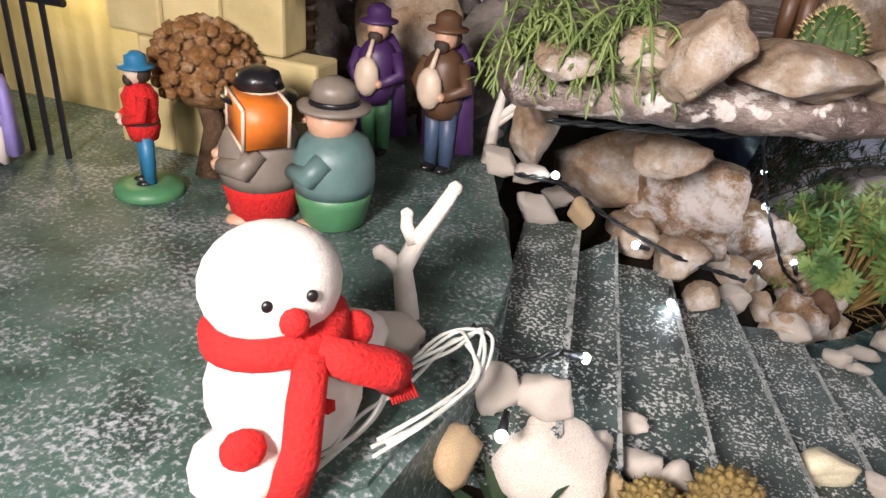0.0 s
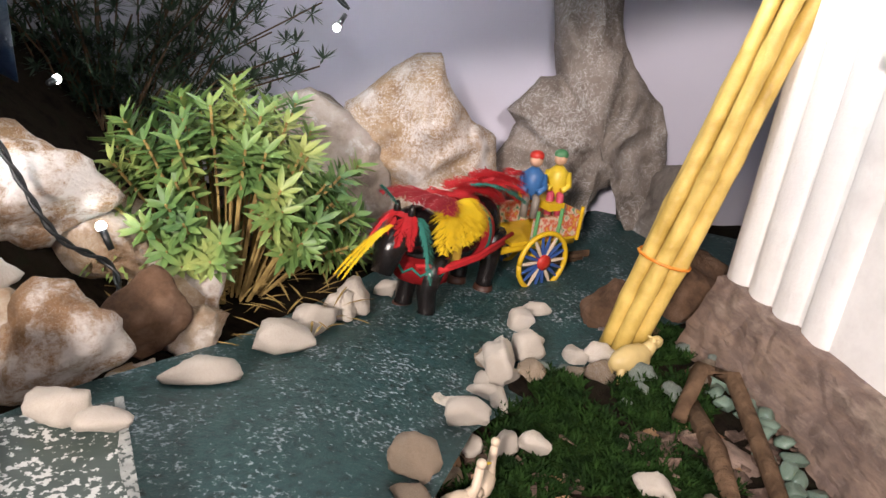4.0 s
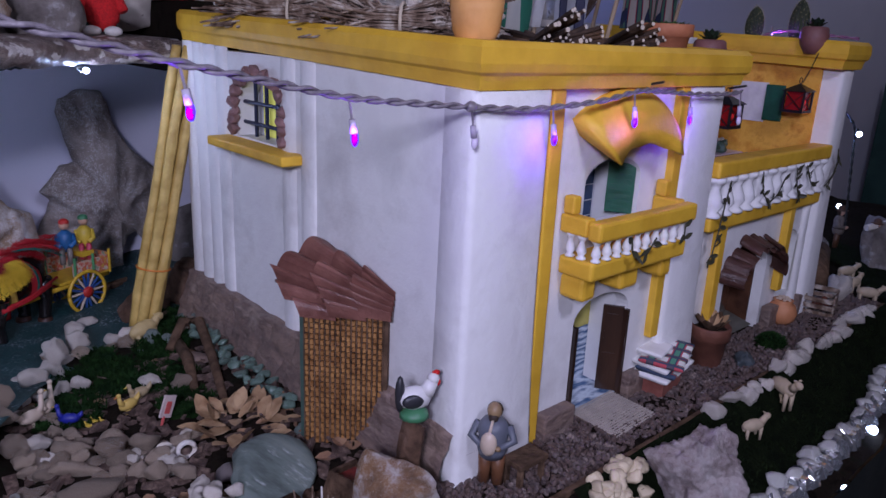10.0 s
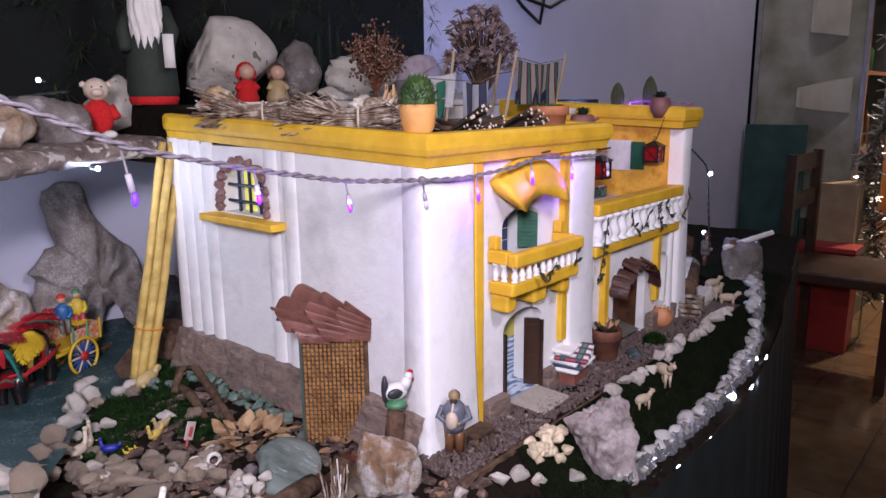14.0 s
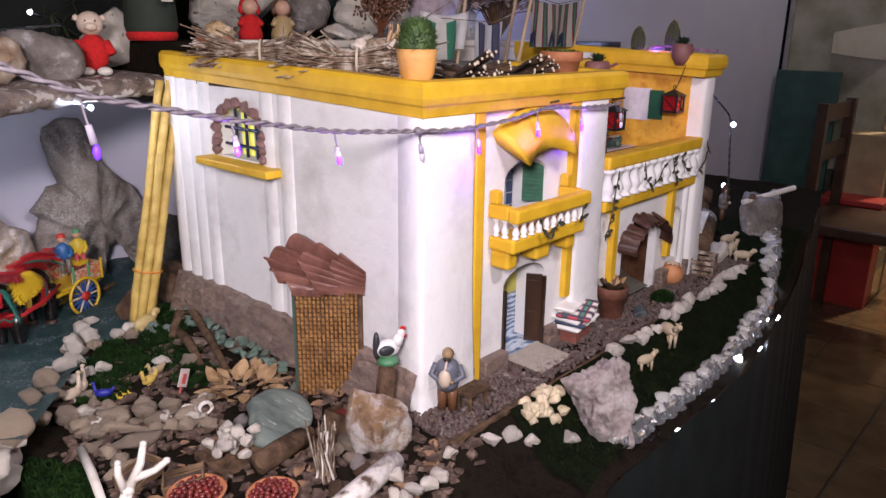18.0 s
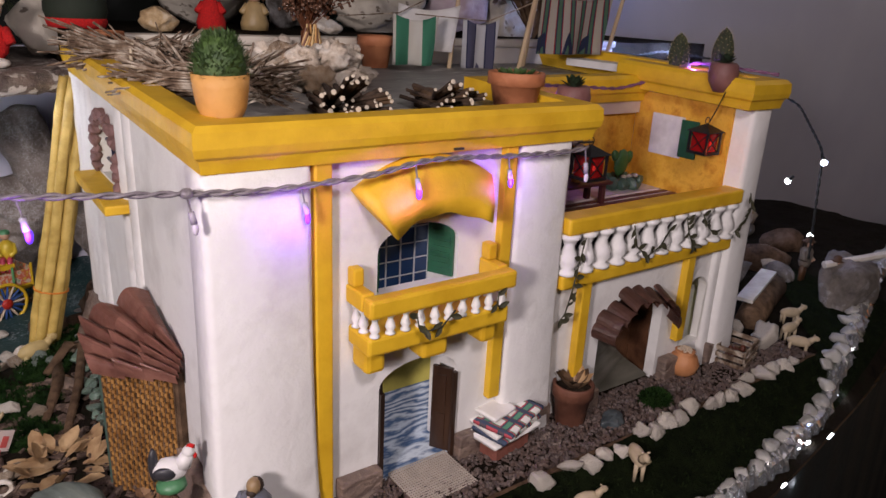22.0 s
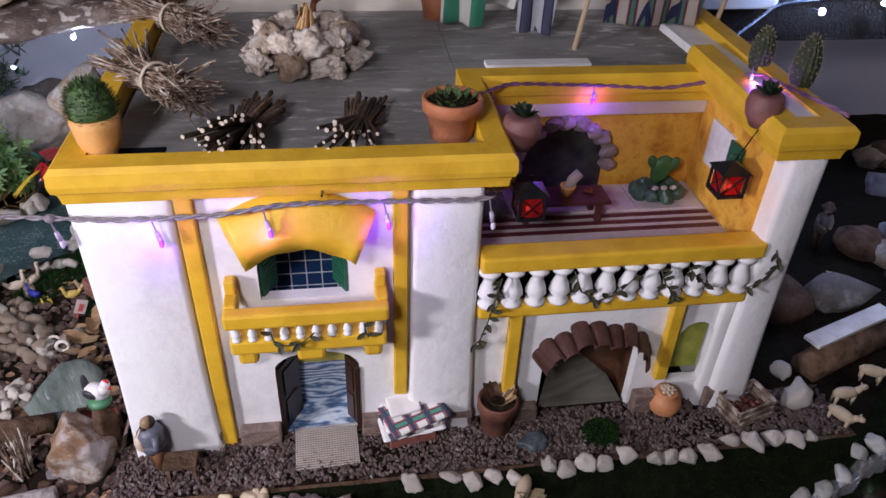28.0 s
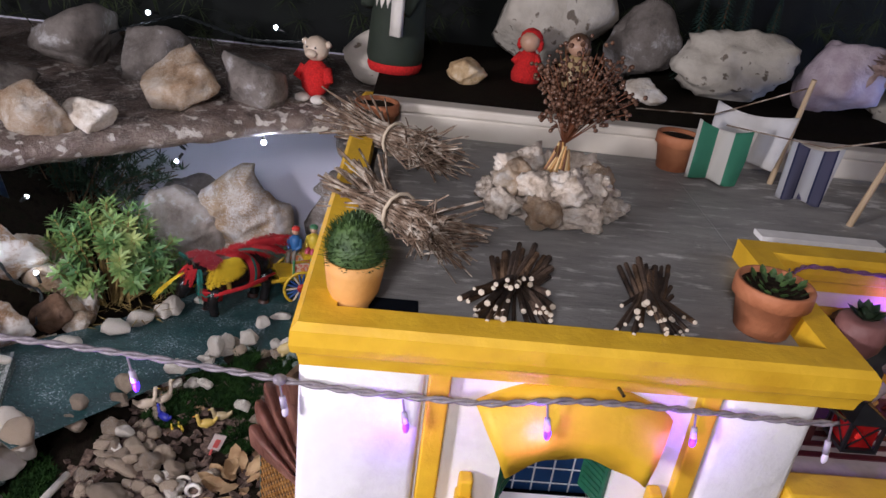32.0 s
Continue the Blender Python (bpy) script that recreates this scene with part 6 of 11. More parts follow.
for k in (-1, 1):
    j.add(BLACK, ball, (0.003 + 0.0085 * k, -0.0255, 0.0805), (0.0024, 0.0016, 0.0026), 2)
j.add(RED, lathe, [(0.0255, 0.053), (0.031, 0.056), (0.0305, 0.063), (0.0245, 0.066)], 24)
j.add(RED, tube, [(0.008, -0.028, 0.058), (0.001, -0.036, 0.042), (-0.004, -0.038, 0.022), (-0.012, -0.036, 0.003)], [0.007, 0.0078, 0.008, 0.0085], 10)
j.add(RED, tube, [(0.010, -0.027, 0.058), (0.024, -0.029, 0.050), (0.036, -0.026, 0.042), (0.042, -0.025, 0.036)], [0.007, 0.0085, 0.009, 0.0095], 10)
j.add(RED, ball, (-0.024, -0.031, 0.027), (0.0095, 0.005, 0.0095), 2)
j.add(RED, ball, (0.031, -0.008, 0.052), (0.0085, 0.006, 0.0090), 2)
j.add(RED, ball, (0.010, -0.032, 0.036), (0.004, 0.003, 0.004), 1)
for k in range(9):
    j.add(RED, rod, (0.037 + 0.0012 * k, -0.026, 0.034), (0.038 + 0.0014 * k, -0.030, 0.026), 0.0011, 0.0006, 4)
j.done("snowman", "white fleece snowman with red knitted scarf and nose", "snowman", pose(-0.743, -0.143, 0.283, -6, -5, 45) @ Matrix.Diagonal((0.96, 0.96, 0.99, 1)))
GREYC, GREENC, PURPLE, TEAL, BLUEJ = col(0.20, 0.17, 0.14), col(0.07, 0.22, 0.10), col(0.055, 0.02, 0.09), col(0.10, 0.18, 0.17), col(0.05, 0.08, 0.14)
CREAM, ORANGEC, BROWNC, SKYC, YEL = col(0.62, 0.50, 0.38), col(0.62, 0.16, 0.02), col(0.10, 0.05, 0.025), col(0.02, 0.16, 0.30), col(0.66, 0.48, 0.04)


def round_figure(at, h, yaw, body, skirt, hat, band, apron, box_, label):
    """A rotund painted clay peasant."""
    j = Joined()
    s = h
    j.add(skirt, lathe, [(0.17 * s, 0), (0.21 * s, 0.03 * s), (0.25 * s, 0.20 * s), (0.26 * s, 0.27 * s)], 20)
    j.add(body, lathe, [(0.262 * s, 0.26 * s), (0.275 * s, 0.34 * s), (0.265 * s, 0.50 * s), (0.22 * s, 0.60 * s), (0.12 * s, 0.66 * s)], 20)
    j.add(SKIN, ball, (0, -0.02 * s, 0.72 * s), (0.165 * s, 0.165 * s, 0.15 * s), 2)
    j.add(hat, lathe, [(0.235 * s, 0.80 * s), (0.235 * s, 0.825 * s), (0.16 * s, 0.835 * s)], 20)
    j.add(band, lathe, [(0.163 * s, 0.835 * s), (0.160 * s, 0.87 * s)], 20)
    j.add(hat, lathe, [(0.158 * s, 0.87 * s), (0.13 * s, 0.96 * s), (0.04 * s, 1.0 * s)], 20)
    j.add(SKIN, ball, (0, -0.19 * s, 0.71 * s), 0.03 * s, 1)
    for k in (-1, 1):
        j.add(body, tube, [(0.22 * s * k, -0.03 * s, 0.52 * s), (0.26 * s * k, -0.12 * s, 0.42 * s), (0.12 * s * k, -0.25 * s, 0.40 * s)], [0.075 * s, 0.075 * s, 0.055 * s], 10)
        j.add(SKIN, ball, (0.09 * s * k, -0.27 * s, 0.40 * s), 0.05 * s, 1)
        j.add(SKIN, ball, (0.10 * s * k, -0.14 * s, 0.015 * s), (0.08 * s, 0.11 * s, 0.045 * s), 2)
    if apron:
        j.add(apron, ball, (0, -0.17 * s, 0.36 * s), (0.13 * s, 0.12 * s, 0.20 * s), 2)
    if box_:
        m_ = pose(0.15 * s, -0.02 * s, 0.60 * s, 0, 8, 15)
        j.add(box_, box, -0.17 * s, 0.17 * s, -0.14 * s, 0.14 * s, 0.0, 0.26 * s, m=m_)
        for ya in (-0.14, 0.14):
            for za in (0.0, 0.26):
                j.add(CREAM, rod, m_ @ Vector((-0.17 * s, ya * s, za * s)), m_ @ Vector((0.17 * s, ya * s, za * s)), 0.012 * s, 0.012 * s, 6)
            for xa in (-0.17, 0.17):
                j.add(CREAM, rod, m_ @ Vector((xa * s, ya * s, 0)), m_ @ Vector((xa * s, ya * s, 0.26 * s)), 0.012 * s, 0.012 * s, 6)
    return j.done("figurine", label, "figurine", pose(*at, 0, 0, yaw), "rotund clay peasants")


round_figure((-0.882, 0.050, 0.279), 0.106, -55, GREYC, RED, BLACK, CREAM, None, ORANGEC, "rotund clay peasant carrying an orange box")
round_figure((-0.833, 0.062, 0.279), 0.104, -70, TEAL, GREENC, GREYC, BLACK, CREAM, None, "rotund clay peasant woman in green skirt and grey hat")
figurine((-0.862, 0.192, 0.285), 0.124, 5, PURPLE, GREENC, PURPLE, "clay musician in purple cloak holding a pipe", "clay musicians", cape=PURPLE, hold=CREAM)
figurine((-0.800, 0.182, 0.285), 0.128, -8, BROWNC, BLUEJ, BROWNC, "clay bagpiper in purple cloak and blue trousers", "clay musicians", cape=PURPLE, hold=CREAM)
figurine((-0.973, 0.042, 0.286), 0.096, -40, RED, SKYC, SKYC, "clay shepherd with red scarf and blue hat", skin=CREAM)
j = Joined()
j.add(GREENC, lathe, [(0.026, 0.0), (0.024, 0.008), (0.012, 0.010)], 18)
j.done("clay_base", "round green clay base under the shepherd", "base", pose(-0.973, 0.042, 0.278))
# nativity group behind bars, its purple light put into the cloak colour
figurine((-1.10, 0.03, 0.279), 0.085, -40, col(0.35, 0.30, 0.55), WHITEP, None, "kneeling pale figure with purple light painted into its cloak", skin=CREAM, cape=col(0.30, 0.25, 0.60))
M_BLOCK = surf("sandstone_block", [(0.42, 0.34, 0.15), (0.60, 0.50, 0.26)], 18, 0.8, 0.4, vary=0.08)
hut = thing("grotto_hut", "yellow block hut with a barred opening lit from inside", "hut", (-1.10, 0.13, 0.28))
for i in range(5):
    for k in range(9):
        x = -1.145 + 0.054 * k + (0.027 if i % 2 else 0)
        if x < -1.055 and i < 5 and x > -1.30:
            continue
        part("block", boxb(x - 0.0262, x + 0.0262, 0.115, 0.150, 0.279 + 0.047 * i, 0.325 + 0.047 * i, bevel=0.003), M_BLOCK, hut)
        if x > -0.93:
            break
part("back_wall", boxb(-1.40, -1.055, 0.17, 0.18, 0.279, 0.52), M_BLOCK, hut)
for i in range(7):
    x = -1.175 + 0.018 * i
    part("bar", rod(bmesh.new(), (x, 0.060, 0.279), (x - 0.008, 0.066, 0.51), 0.0024, 0.0022, 7), BLACK, hut)
part("bar", rod(bmesh.new(), (-1.19, 0.063, 0.40), (-1.05, 0.063, 0.40), 0.003), BLACK, hut)
lamp("hut_lamp", "POINT", pose(-1.14, 0.12, 0.42), 0.45, (1.0, 0.85, 0.45), 0.01)
# brown coral-like shrub and loaf behind the peasants
j = Joined()
rnd = random.Random(8)
M_CORK = surf("brown_sponge", [(0.08, 0.032, 0.008), (0.24, 0.11, 0.03), (0.50, 0.36, 0.22)], 70, 0.9, 0.8, grit=0.7)
for i in range(220):
    a_, e_ = rnd.uniform(0, 6.283), math.asin(rnd.uniform(-0.5, 1))
    j.add(M_CORK, ball, (0.040 * math.cos(a_) * math.cos(e_), 0.03 * math.sin(a_) * math.cos(e_), 0.085 + 0.034 * math.sin(e_)), rnd.uniform(0.003, 0.0065), 1)
j.add(M_CORK, ball, (0, 0, 0.085), (0.037, 0.028, 0.031), 2)
j.add(M_WOOD, tube, [(0.0, 0, 0), (0.004, 0, 0.04), (0, 0, 0.07)], [0.014, 0.008, 0.010], 8)
j.done("dry_shrub", "brown sponge-like dried shrub with white tips", "shrub", pose(-0.955, 0.092, 0.278))
M_CORAL = surf("bleached_wood", [(0.60, 0.55, 0.47), (0.78, 0.75, 0.68)], 50, 0.7, 0.3)


def branch(name, at, yaw, s, label, arms):
    """A bleached forked branch standing on its foot."""
    j = Joined()
    for pts, r0, r1 in arms:
        n_ = len(pts)
        j.add(M_CORAL, tube, [tuple(c * s for c in p) for p in pts], [(r0 + (r1 - r0) * k / (n_ - 1)) * s for k in range(n_)], 8)
        j.add(M_CORAL, ball, tuple(c * s for c in pts[-1]), r1 * 1.25 * s, 1)
    return j.done(name, label, "branch", pose(*at, 0, 0, yaw))


branch("white_branch", (-0.738, -0.026, 0.272), 0, 1.0, "bleached white forked branch beside the snowman",
       [([(0, 0, 0), (-0.003, 0, 0.020), (-0.006, 0.0, 0.038), (0.001, 0.002, 0.056), (0.010, 0.002, 0.072), (0.019, 0.003, 0.090)], 0.0075, 0.0035),
        ([(-0.005, 0, 0.034), (-0.014, -0.002, 0.044), (-0.018, -0.003, 0.046)], 0.0048, 0.0042), ([(0.000, 0, 0.055), (-0.005, 0, 0.064), (-0.006, 0.002, 0.070)], 0.004, 0.0032)])
branch("white_branch", (-0.318, 0.042, 0.046), -15, 1.0, "bleached white forked branch standing in the garden",
       [([(0, 0, 0), (0.001, 0, 0.022), (0.008, 0, 0.045), (0.012, 0, 0.055)], 0.0062, 0.0048), ([(0.010, 0, 0.052), (0.006, 0, 0.072), (0.007, 0, 0.082)], 0.0035, 0.0024),
        ([(0.012, 0, 0.055), (0.024, 0.002, 0.075), (0.028, 0.002, 0.092)], 0.0042, 0.0026), ([(0.018, 0, 0.064), (0.034, 0.0, 0.066), (0.044, 0.0, 0.072)], 0.0034, 0.0028),
        ([(0.001, 0, 0.026), (-0.005, 0, 0.038), (-0.006, 0, 0.046)], 0.003, 0.0026), ([(0.006, 0, 0.03), (0.015, 0, 0.026)], 0.003, 0.0025)])
branch("white_branch", (-0.772, 0.235, 0.278), 20, 0.8, "bleached white antler-like branch behind the musicians",
       [([(0, 0, 0), (0.004, 0, 0.05), (0.010, 0, 0.085)], 0.008, 0.004), ([(0.004, 0, 0.05), (0.03, 0, 0.075), (0.045, 0, 0.085)], 0.005, 0.003), ([(0.004, 0, 0.045), (0.025, 0, 0.062)], 0.005, 0.003)])

t = thing("wound_post", "dark brown post wound with rough cord", "post", (-0.948, 0.225, 0.279))
part("post", tube(bmesh.new(), [(-0.948, 0.225, 0.279), (-0.949, 0.225, 0.36), (-0.947, 0.225, 0.46)], 0.009, 10), M_WOOD, t, smooth=True)
for k in range(14):
    part("cord", tube(bmesh.new(), [(-0.948 + 0.0105 * math.cos(q * 0.5236), 0.225 + 0.0105 * math.sin(q * 0.5236), 0.285 + 0.0125 * k + 0.0006 * q) for q in range(13)], 0.0022, 5), M_TWIG, t, smooth=True)
for i, (x, y, z, sx, sz) in enumerate(((-0.985, 0.30, 0.33, 0.05, 0.06), (-0.88, 0.31, 0.35, 0.055, 0.07), (-0.79, 0.33, 0.35, 0.05, 0.06), (-0.735, 0.235, 0.315, 0.03, 0.035), (-0.83, 0.27, 0.30, 0.03, 0.025), (-0.91, 0.26, 0.30, 0.03, 0.026))):
    rock("rock", (x, y, z), (sx, sx * 0.7, sz), 420 + i, (M_ROCKG, M_ROCK)[i % 2], "pale weathered rock behind the musicians", (0, 0, 30 * i))

# plants below the stair
knobbly((-0.587, -0.045, 0.193), 0.0185, 0.036, "tan knobbly globe cactus among the white stones")
knobbly((-0.549, -0.026, 0.190), 0.0215, 0.045, "tan knobbly globe cactus among the white stones")
M_AGAVE = surf("agave_leaf", [(0.02, 0.045, 0.025), (0.06, 0.10, 0.05)], 40, 0.5, 0.2)
for at, n_, ln, w in (((-0.655, -0.075, 0.196), 11, 0.058, 0.0045), ((-0.535, -0.085, 0.195), 18, 0.03, 0.0065)):
    t = thing("succulent", "dark green rosette succulent below the stair", "succulent", at)
    for k in range(n_):
        a_ = k * 2.399963
        e_ = 0.35 + 0.9 * k / n_
        bm = bmesh.new()
        leaf(bm, at, (math.cos(a_) * math.cos(e_), math.sin(a_) * math.cos(e_), math.sin(e_)), ln * (1 - 0.2 * k / n_), w, 0.1)
        bmesh.ops.solidify(bm, geom=bm.faces[:], thickness=0.0018)
        part("leaf", bm, M_AGAVE, t, smooth=True)
# bark pieces
for at, rot, s in (((-0.455, -0.012, 0.150), (12, -8, 30), 1.0), ((-0.470, 0.005, 0.158), (-6, 10, 10), 0.85), ((-0.440, 0.02, 0.130), (4, 14, 60), 0.8)):
    me = rock_mesh("bark_piece", int(at[0] * -1000), (0.014 * s, 0.009 * s, 0.045 * s), 3, 12, 0.16)
    me.materials.append(M_WOOD)
    tagged(new("bark_piece", me), "upright splinter of dark brown bark", "bark").matrix_basis = pose(*at, *rot)

# ---- shed by the side wall ----
shed = thing("tool_shed", "small lean-to with woven cane door and tile roof", "shed", (-0.035, 0.115, 0.05))
p0, p1 = Vector((-0.062, 0.140, 0.052)), Vector((-0.014, 0.088, 0.052))
du = (p1 - p0)
wd = du.length
shm = Matrix.Translation(p0) @ Matrix.Rotation(math.atan2(du.y, du.x), 4, "Z")
M_CANE = surf("cane_weave", [(0.20, 0.085, 0.018), (0.40, 0.20, 0.055)], 90, 0.55, 0.3)
bm = bmesh.new()
box(bm, 0, wd, 0.001, 0.004, 0, 0.136, m=shm)
# near-black backing puts the shade of the weave's gaps into colour
part("door_board", bm, col(0.025, 0.012, 0.006, 0.8), shed, "near-black backing colouring in the shade behind the weave")
bm = bmesh.new()
rowsn, cols = 26, 15
for r_ in range(rowsn):
    for c_ in range(cols):
        o = 0.0022 if (r_ + c_) % 2 else 0.0006
        x0, x1 = wd * c_ / cols, wd * (c_ + 1) / cols
        z0, z1 = 0.134 * r_ / rowsn, 0.134 * (r_ + 0.72) / rowsn
        box(bm, x0 + 0.0010, x1 - 0.0010, -o - 0.0004, 0.0008, z0, z1, m=shm)
tagged(part("cane_weave", bm, M_CANE, shed, "woven brown cane panel"), kind="stuff")
# uprights coloured dark too, so the gaps keep their painted shade
for c_ in range(cols + 1):
    bm = bmesh.new()
    x = wd * c_ / cols
    rod(bm, shm @ Vector((x, -0.0012, 0)), shm @ Vector((x, -0.0002, 0.135)), 0.0009, 0.0009, 5)
    part("upright_cane", bm, M_WOOD, shed)
bm = bmesh.new()
box(bm, wd, wd + 0.004, 0.0, 0.036, 0, 0.135, m=shm)
part("side_board", bm, M_WOOD, shed)
bm = bmesh.new()
box(bm, -0.004, 0, 0.0, 0.050, 0, 0.135, m=shm)
part("side_board", bm, col(0.05, 0.09, 0.07), shed)
ra, rl, rr_, rb, rc = Vector((-0.006, 0.183, 0.225)), Vector((-0.061, 0.192, 0.207)), Vector((-0.004, 0.084, 0.206)), Vector((-0.070, 0.132, 0.182)), Vector((-0.014, 0.078, 0.186))


def shed_roof(u, v):
    """A point of the fan roof: u from its narrow end to its broad one, v from the eaves to the wall."""
    near, far = rc.lerp(rr_, v), (rb.lerp(rl, min(1, v * 1.7)) if v < 0.59 else rl.lerp(ra, (v - 0.59) / 0.41))
    return near.lerp(far, u) + Vector((-0.003, -0.002, 0.003)) * math.sin(math.pi * u) * (0.4 + v)


for i in range(5):
    for row in range(3):
        bm = bmesh.new()
        u0, u1 = row / 3 - 0.06, (row + 1) / 3 + (0.07 * ((i * 2) % 3) / 2 if row == 2 else 0)
        A, B = [], []
        for k in range(9):
            w = (i + k / 8) / 5
            h_ = 0.0115 * math.sin(math.pi * k / 8)
            A.append(bm.verts.new(shed_roof(max(0, u0), w) + Vector((-0.4, -0.2, 1)) * (h_ * 0.6 - 0.003)))
            B.append(bm.verts.new(shed_roof(u1, w) + Vector((-0.4, -0.2, 1)) * (h_ + 0.0020)))
        for k in range(8):
            bm.faces.new((A[k], A[k + 1], B[k + 1], B[k]))
        bmesh.ops.solidify(bm, geom=bm.faces[:], thickness=0.0018)
        part("roof_tile", bm, M_TILE, shed)

# ---- horse and cart ----
AX = Vector((-0.91, -0.41, 0)).normalized()
cart_m = Matrix.Translation((-0.117, 0.681, 0.026)) @ Matrix.Rotation(math.atan2(AX.y, AX.x), 4, "Z") @ Matrix.Diagonal((1.18, 1.18, 1.18, 1))
cart = thing("toy_cart", "painted toy cart with yellow wheels and shafts", "toy cart", (-0.117, 0.681, 0.026))


def cpart(name, fn, material, parent, label="", smooth=False):
    bm = bmesh.new()
    fn(bm)
    bmesh.ops.transform(bm, matrix=cart_m, verts=bm.verts)
    return part(name, bm, material, parent, label, smooth)


YP, RP, GP, BP = col(0.66, 0.42, 0.02), col(0.50, 0.03, 0.02), col(0.10, 0.30, 0.12), col(0.03, 0.08, 0.25)
for s in (-1, 1):
    y = 0.027 * s
    ring = [(0.0245 * math.cos(k * math.pi / 16), y, 0.0258 + 0.0245 * math.sin(k * math.pi / 16)) for k in range(33)]
    w = cpart("wheel", lambda b: tube(b, ring, 0.0022, 7), YP, cart, "yellow painted spoked wheel", True)
    cpart("hub", lambda b: lathe(b, [(0.002, -0.004), (0.0065, -0.003), (0.0065, 0.003), (0.002, 0.004)], 14, Matrix.Translation((0, y, 0.0258)) @ Matrix.Rotation(math.pi / 2, 4, "X")), RP, w, "red hub", True)
    for k in range(18):
        a_ = 2 * math.pi * k / 18
        cpart("spoke", lambda b: tube(b, [(0.006 * math.cos(a_), y, 0.0258 + 0.006 * math.sin(a_)), (0.014 * math.cos(a_), y, 0.0258 + 0.014 * math.sin(a_)), (0.0235 * math.cos(a_), y, 0.0258 + 0.0235 * math.sin(a_))], [0.0011, 0.0017, 0.0009], 6), (CREAM, BP, BP)[k % 3], w)
    cpart("shaft", lambda b: tube(b, [(-0.04, 0.016 * s, 0.036), (0.03, 0.017 * s, 0.036), (0.08, 0.019 * s, 0.034), (0.135, 0.016 * s, 0.034)], [0.0028, 0.003, 0.003, 0.0022], 8), YP, cart, "", True)
cpart("axle", lambda b: rod(b, (0, -0.026, 0.0258), (0, 0.026, 0.0258), 0.002), YP, cart)
cpart("cart_bed", lambda b: box(b, -0.038, 0.030, -0.021, 0.021, 0.040, 0.043), YP, cart)
M_PAINTED = surf("painted_panel", [(0.55, 0.36, 0.06), (0.50, 0.06, 0.04), (0.62, 0.50, 0.36), (0.05, 0.20, 0.12)], 160, 0.5, 0.1)
for s in (-1, 1):
    pn = cpart("side_panel", lambda b: box(b, -0.036, 0.012, 0.0215 * s - 0.001, 0.0215 * s + 0.001, 0.0432, 0.062), M_PAINTED, cart, "side panel painted with small patterns")
    for x in (-0.037, -0.014, 0.011):
        cpart("post", lambda b: rod(b, (x, 0.0238 * s, 0.040), (x, 0.0244 * s, 0.069), 0.0016), GP if x > -0.03 else YP, pn)
cpart("tail_panel", lambda b: box(b, -0.039, -0.0375, -0.021, 0.021, 0.0432, 0.064), M_PAINTED, cart)
cpart("bench", lambda b: box(b, -0.020, -0.004, -0.020, 0.020, 0.066, 0.072), YP, cart)
for k, (cx, cy, coat, legs, hat) in enumerate(((0.004, 0.004, col(0.03, 0.12, 0.30), GREYC, RP), (-0.022, 0.004, YEL, col(0.5, 0.06, 0.10), GREENC))):
    j = Joined()
    j.add(coat, lathe, [(0.006, 0.0), (0.007, 0.008), (0.0075, 0.016), (0.003, 0.020)], 12)
    j.add(SKIN, ball, (0, 0, 0.025), 0.0048, 2)
    j.add(hat, ball, (0, 0.0005, 0.0275), (0.0052, 0.0052, 0.0036), 2)
    for s in (-1, 1):
        j.add(legs, tube, [(0.003 * s, 0, 0.002), (0.0035 * s, -0.011, 0.002), (0.0035 * s, -0.012, -0.010)], 0.0028, 7)
        j.add(coat, tube, [(0.007 * s, 0, 0.016), (0.0085 * s, -0.004, 0.008), (0.004 * s, -0.009, 0.006)], 0.0022, 6)
    j.done("figurine", "small painted rider seated on the cart", "figurine", cart_m @ pose(cx, cy, 0.0735, 0, 0, 140) @ Matrix.Diagonal((1.15, 1.15, 1.25, 1)), "riders on the cart")
HORSE = Matrix.Translation((-0.204, 0.614, 0.029)) @ Matrix.Rotation(math.atan2(-0.076, -0.074), 4, "Z")
horse = thing("toy_horse", "black toy horse with red harness and bright feather plumes", "toy horse", (-0.204, 0.614, 0.029))
HB = col(0.010, 0.008, 0.008, 0.25)
HR, HR2, TQ = col(0.50, 0.012, 0.018, 0.75), col(0.26, 0.006, 0.012, 0.75), col(0.015, 0.17, 0.13, 0.75)
FY = col(0.72, 0.50, 0.015, 0.75)


def hpart(name, fn, material, parent, label="", smooth=True):
    bm = bmesh.new()
    fn(bm)
    bmesh.ops.transform(bm, matrix=HORSE, verts=bm.verts)
    return part(name, bm, material, parent, label, smooth)


def horse_body(bm):
    ball(bm, (0.0, 0, 0.064), (0.054, 0.023, 0.024), 3)
    ball(bm, (0.036, 0, 0.064), (0.026, 0.023, 0.026), 3)
    ball(bm, (-0.036, 0, 0.068), (0.026, 0.023, 0.025), 3)
    tube(bm, [(0.038, 0, 0.070), (0.060, 0, 0.086), (0.076, 0, 0.086)], [0.022, 0.018, 0.013], 12)
    tube(bm, [(0.070, 0, 0.090), (0.086, 0, 0.074), (0.094, 0, 0.056)], [0.013, 0.0125, 0.008], 12)
    for s_ in (-1, 1):
        ball(bm, (0.072, 0.007 * s_, 0.101), (0.003, 0.003, 0.008), 2)


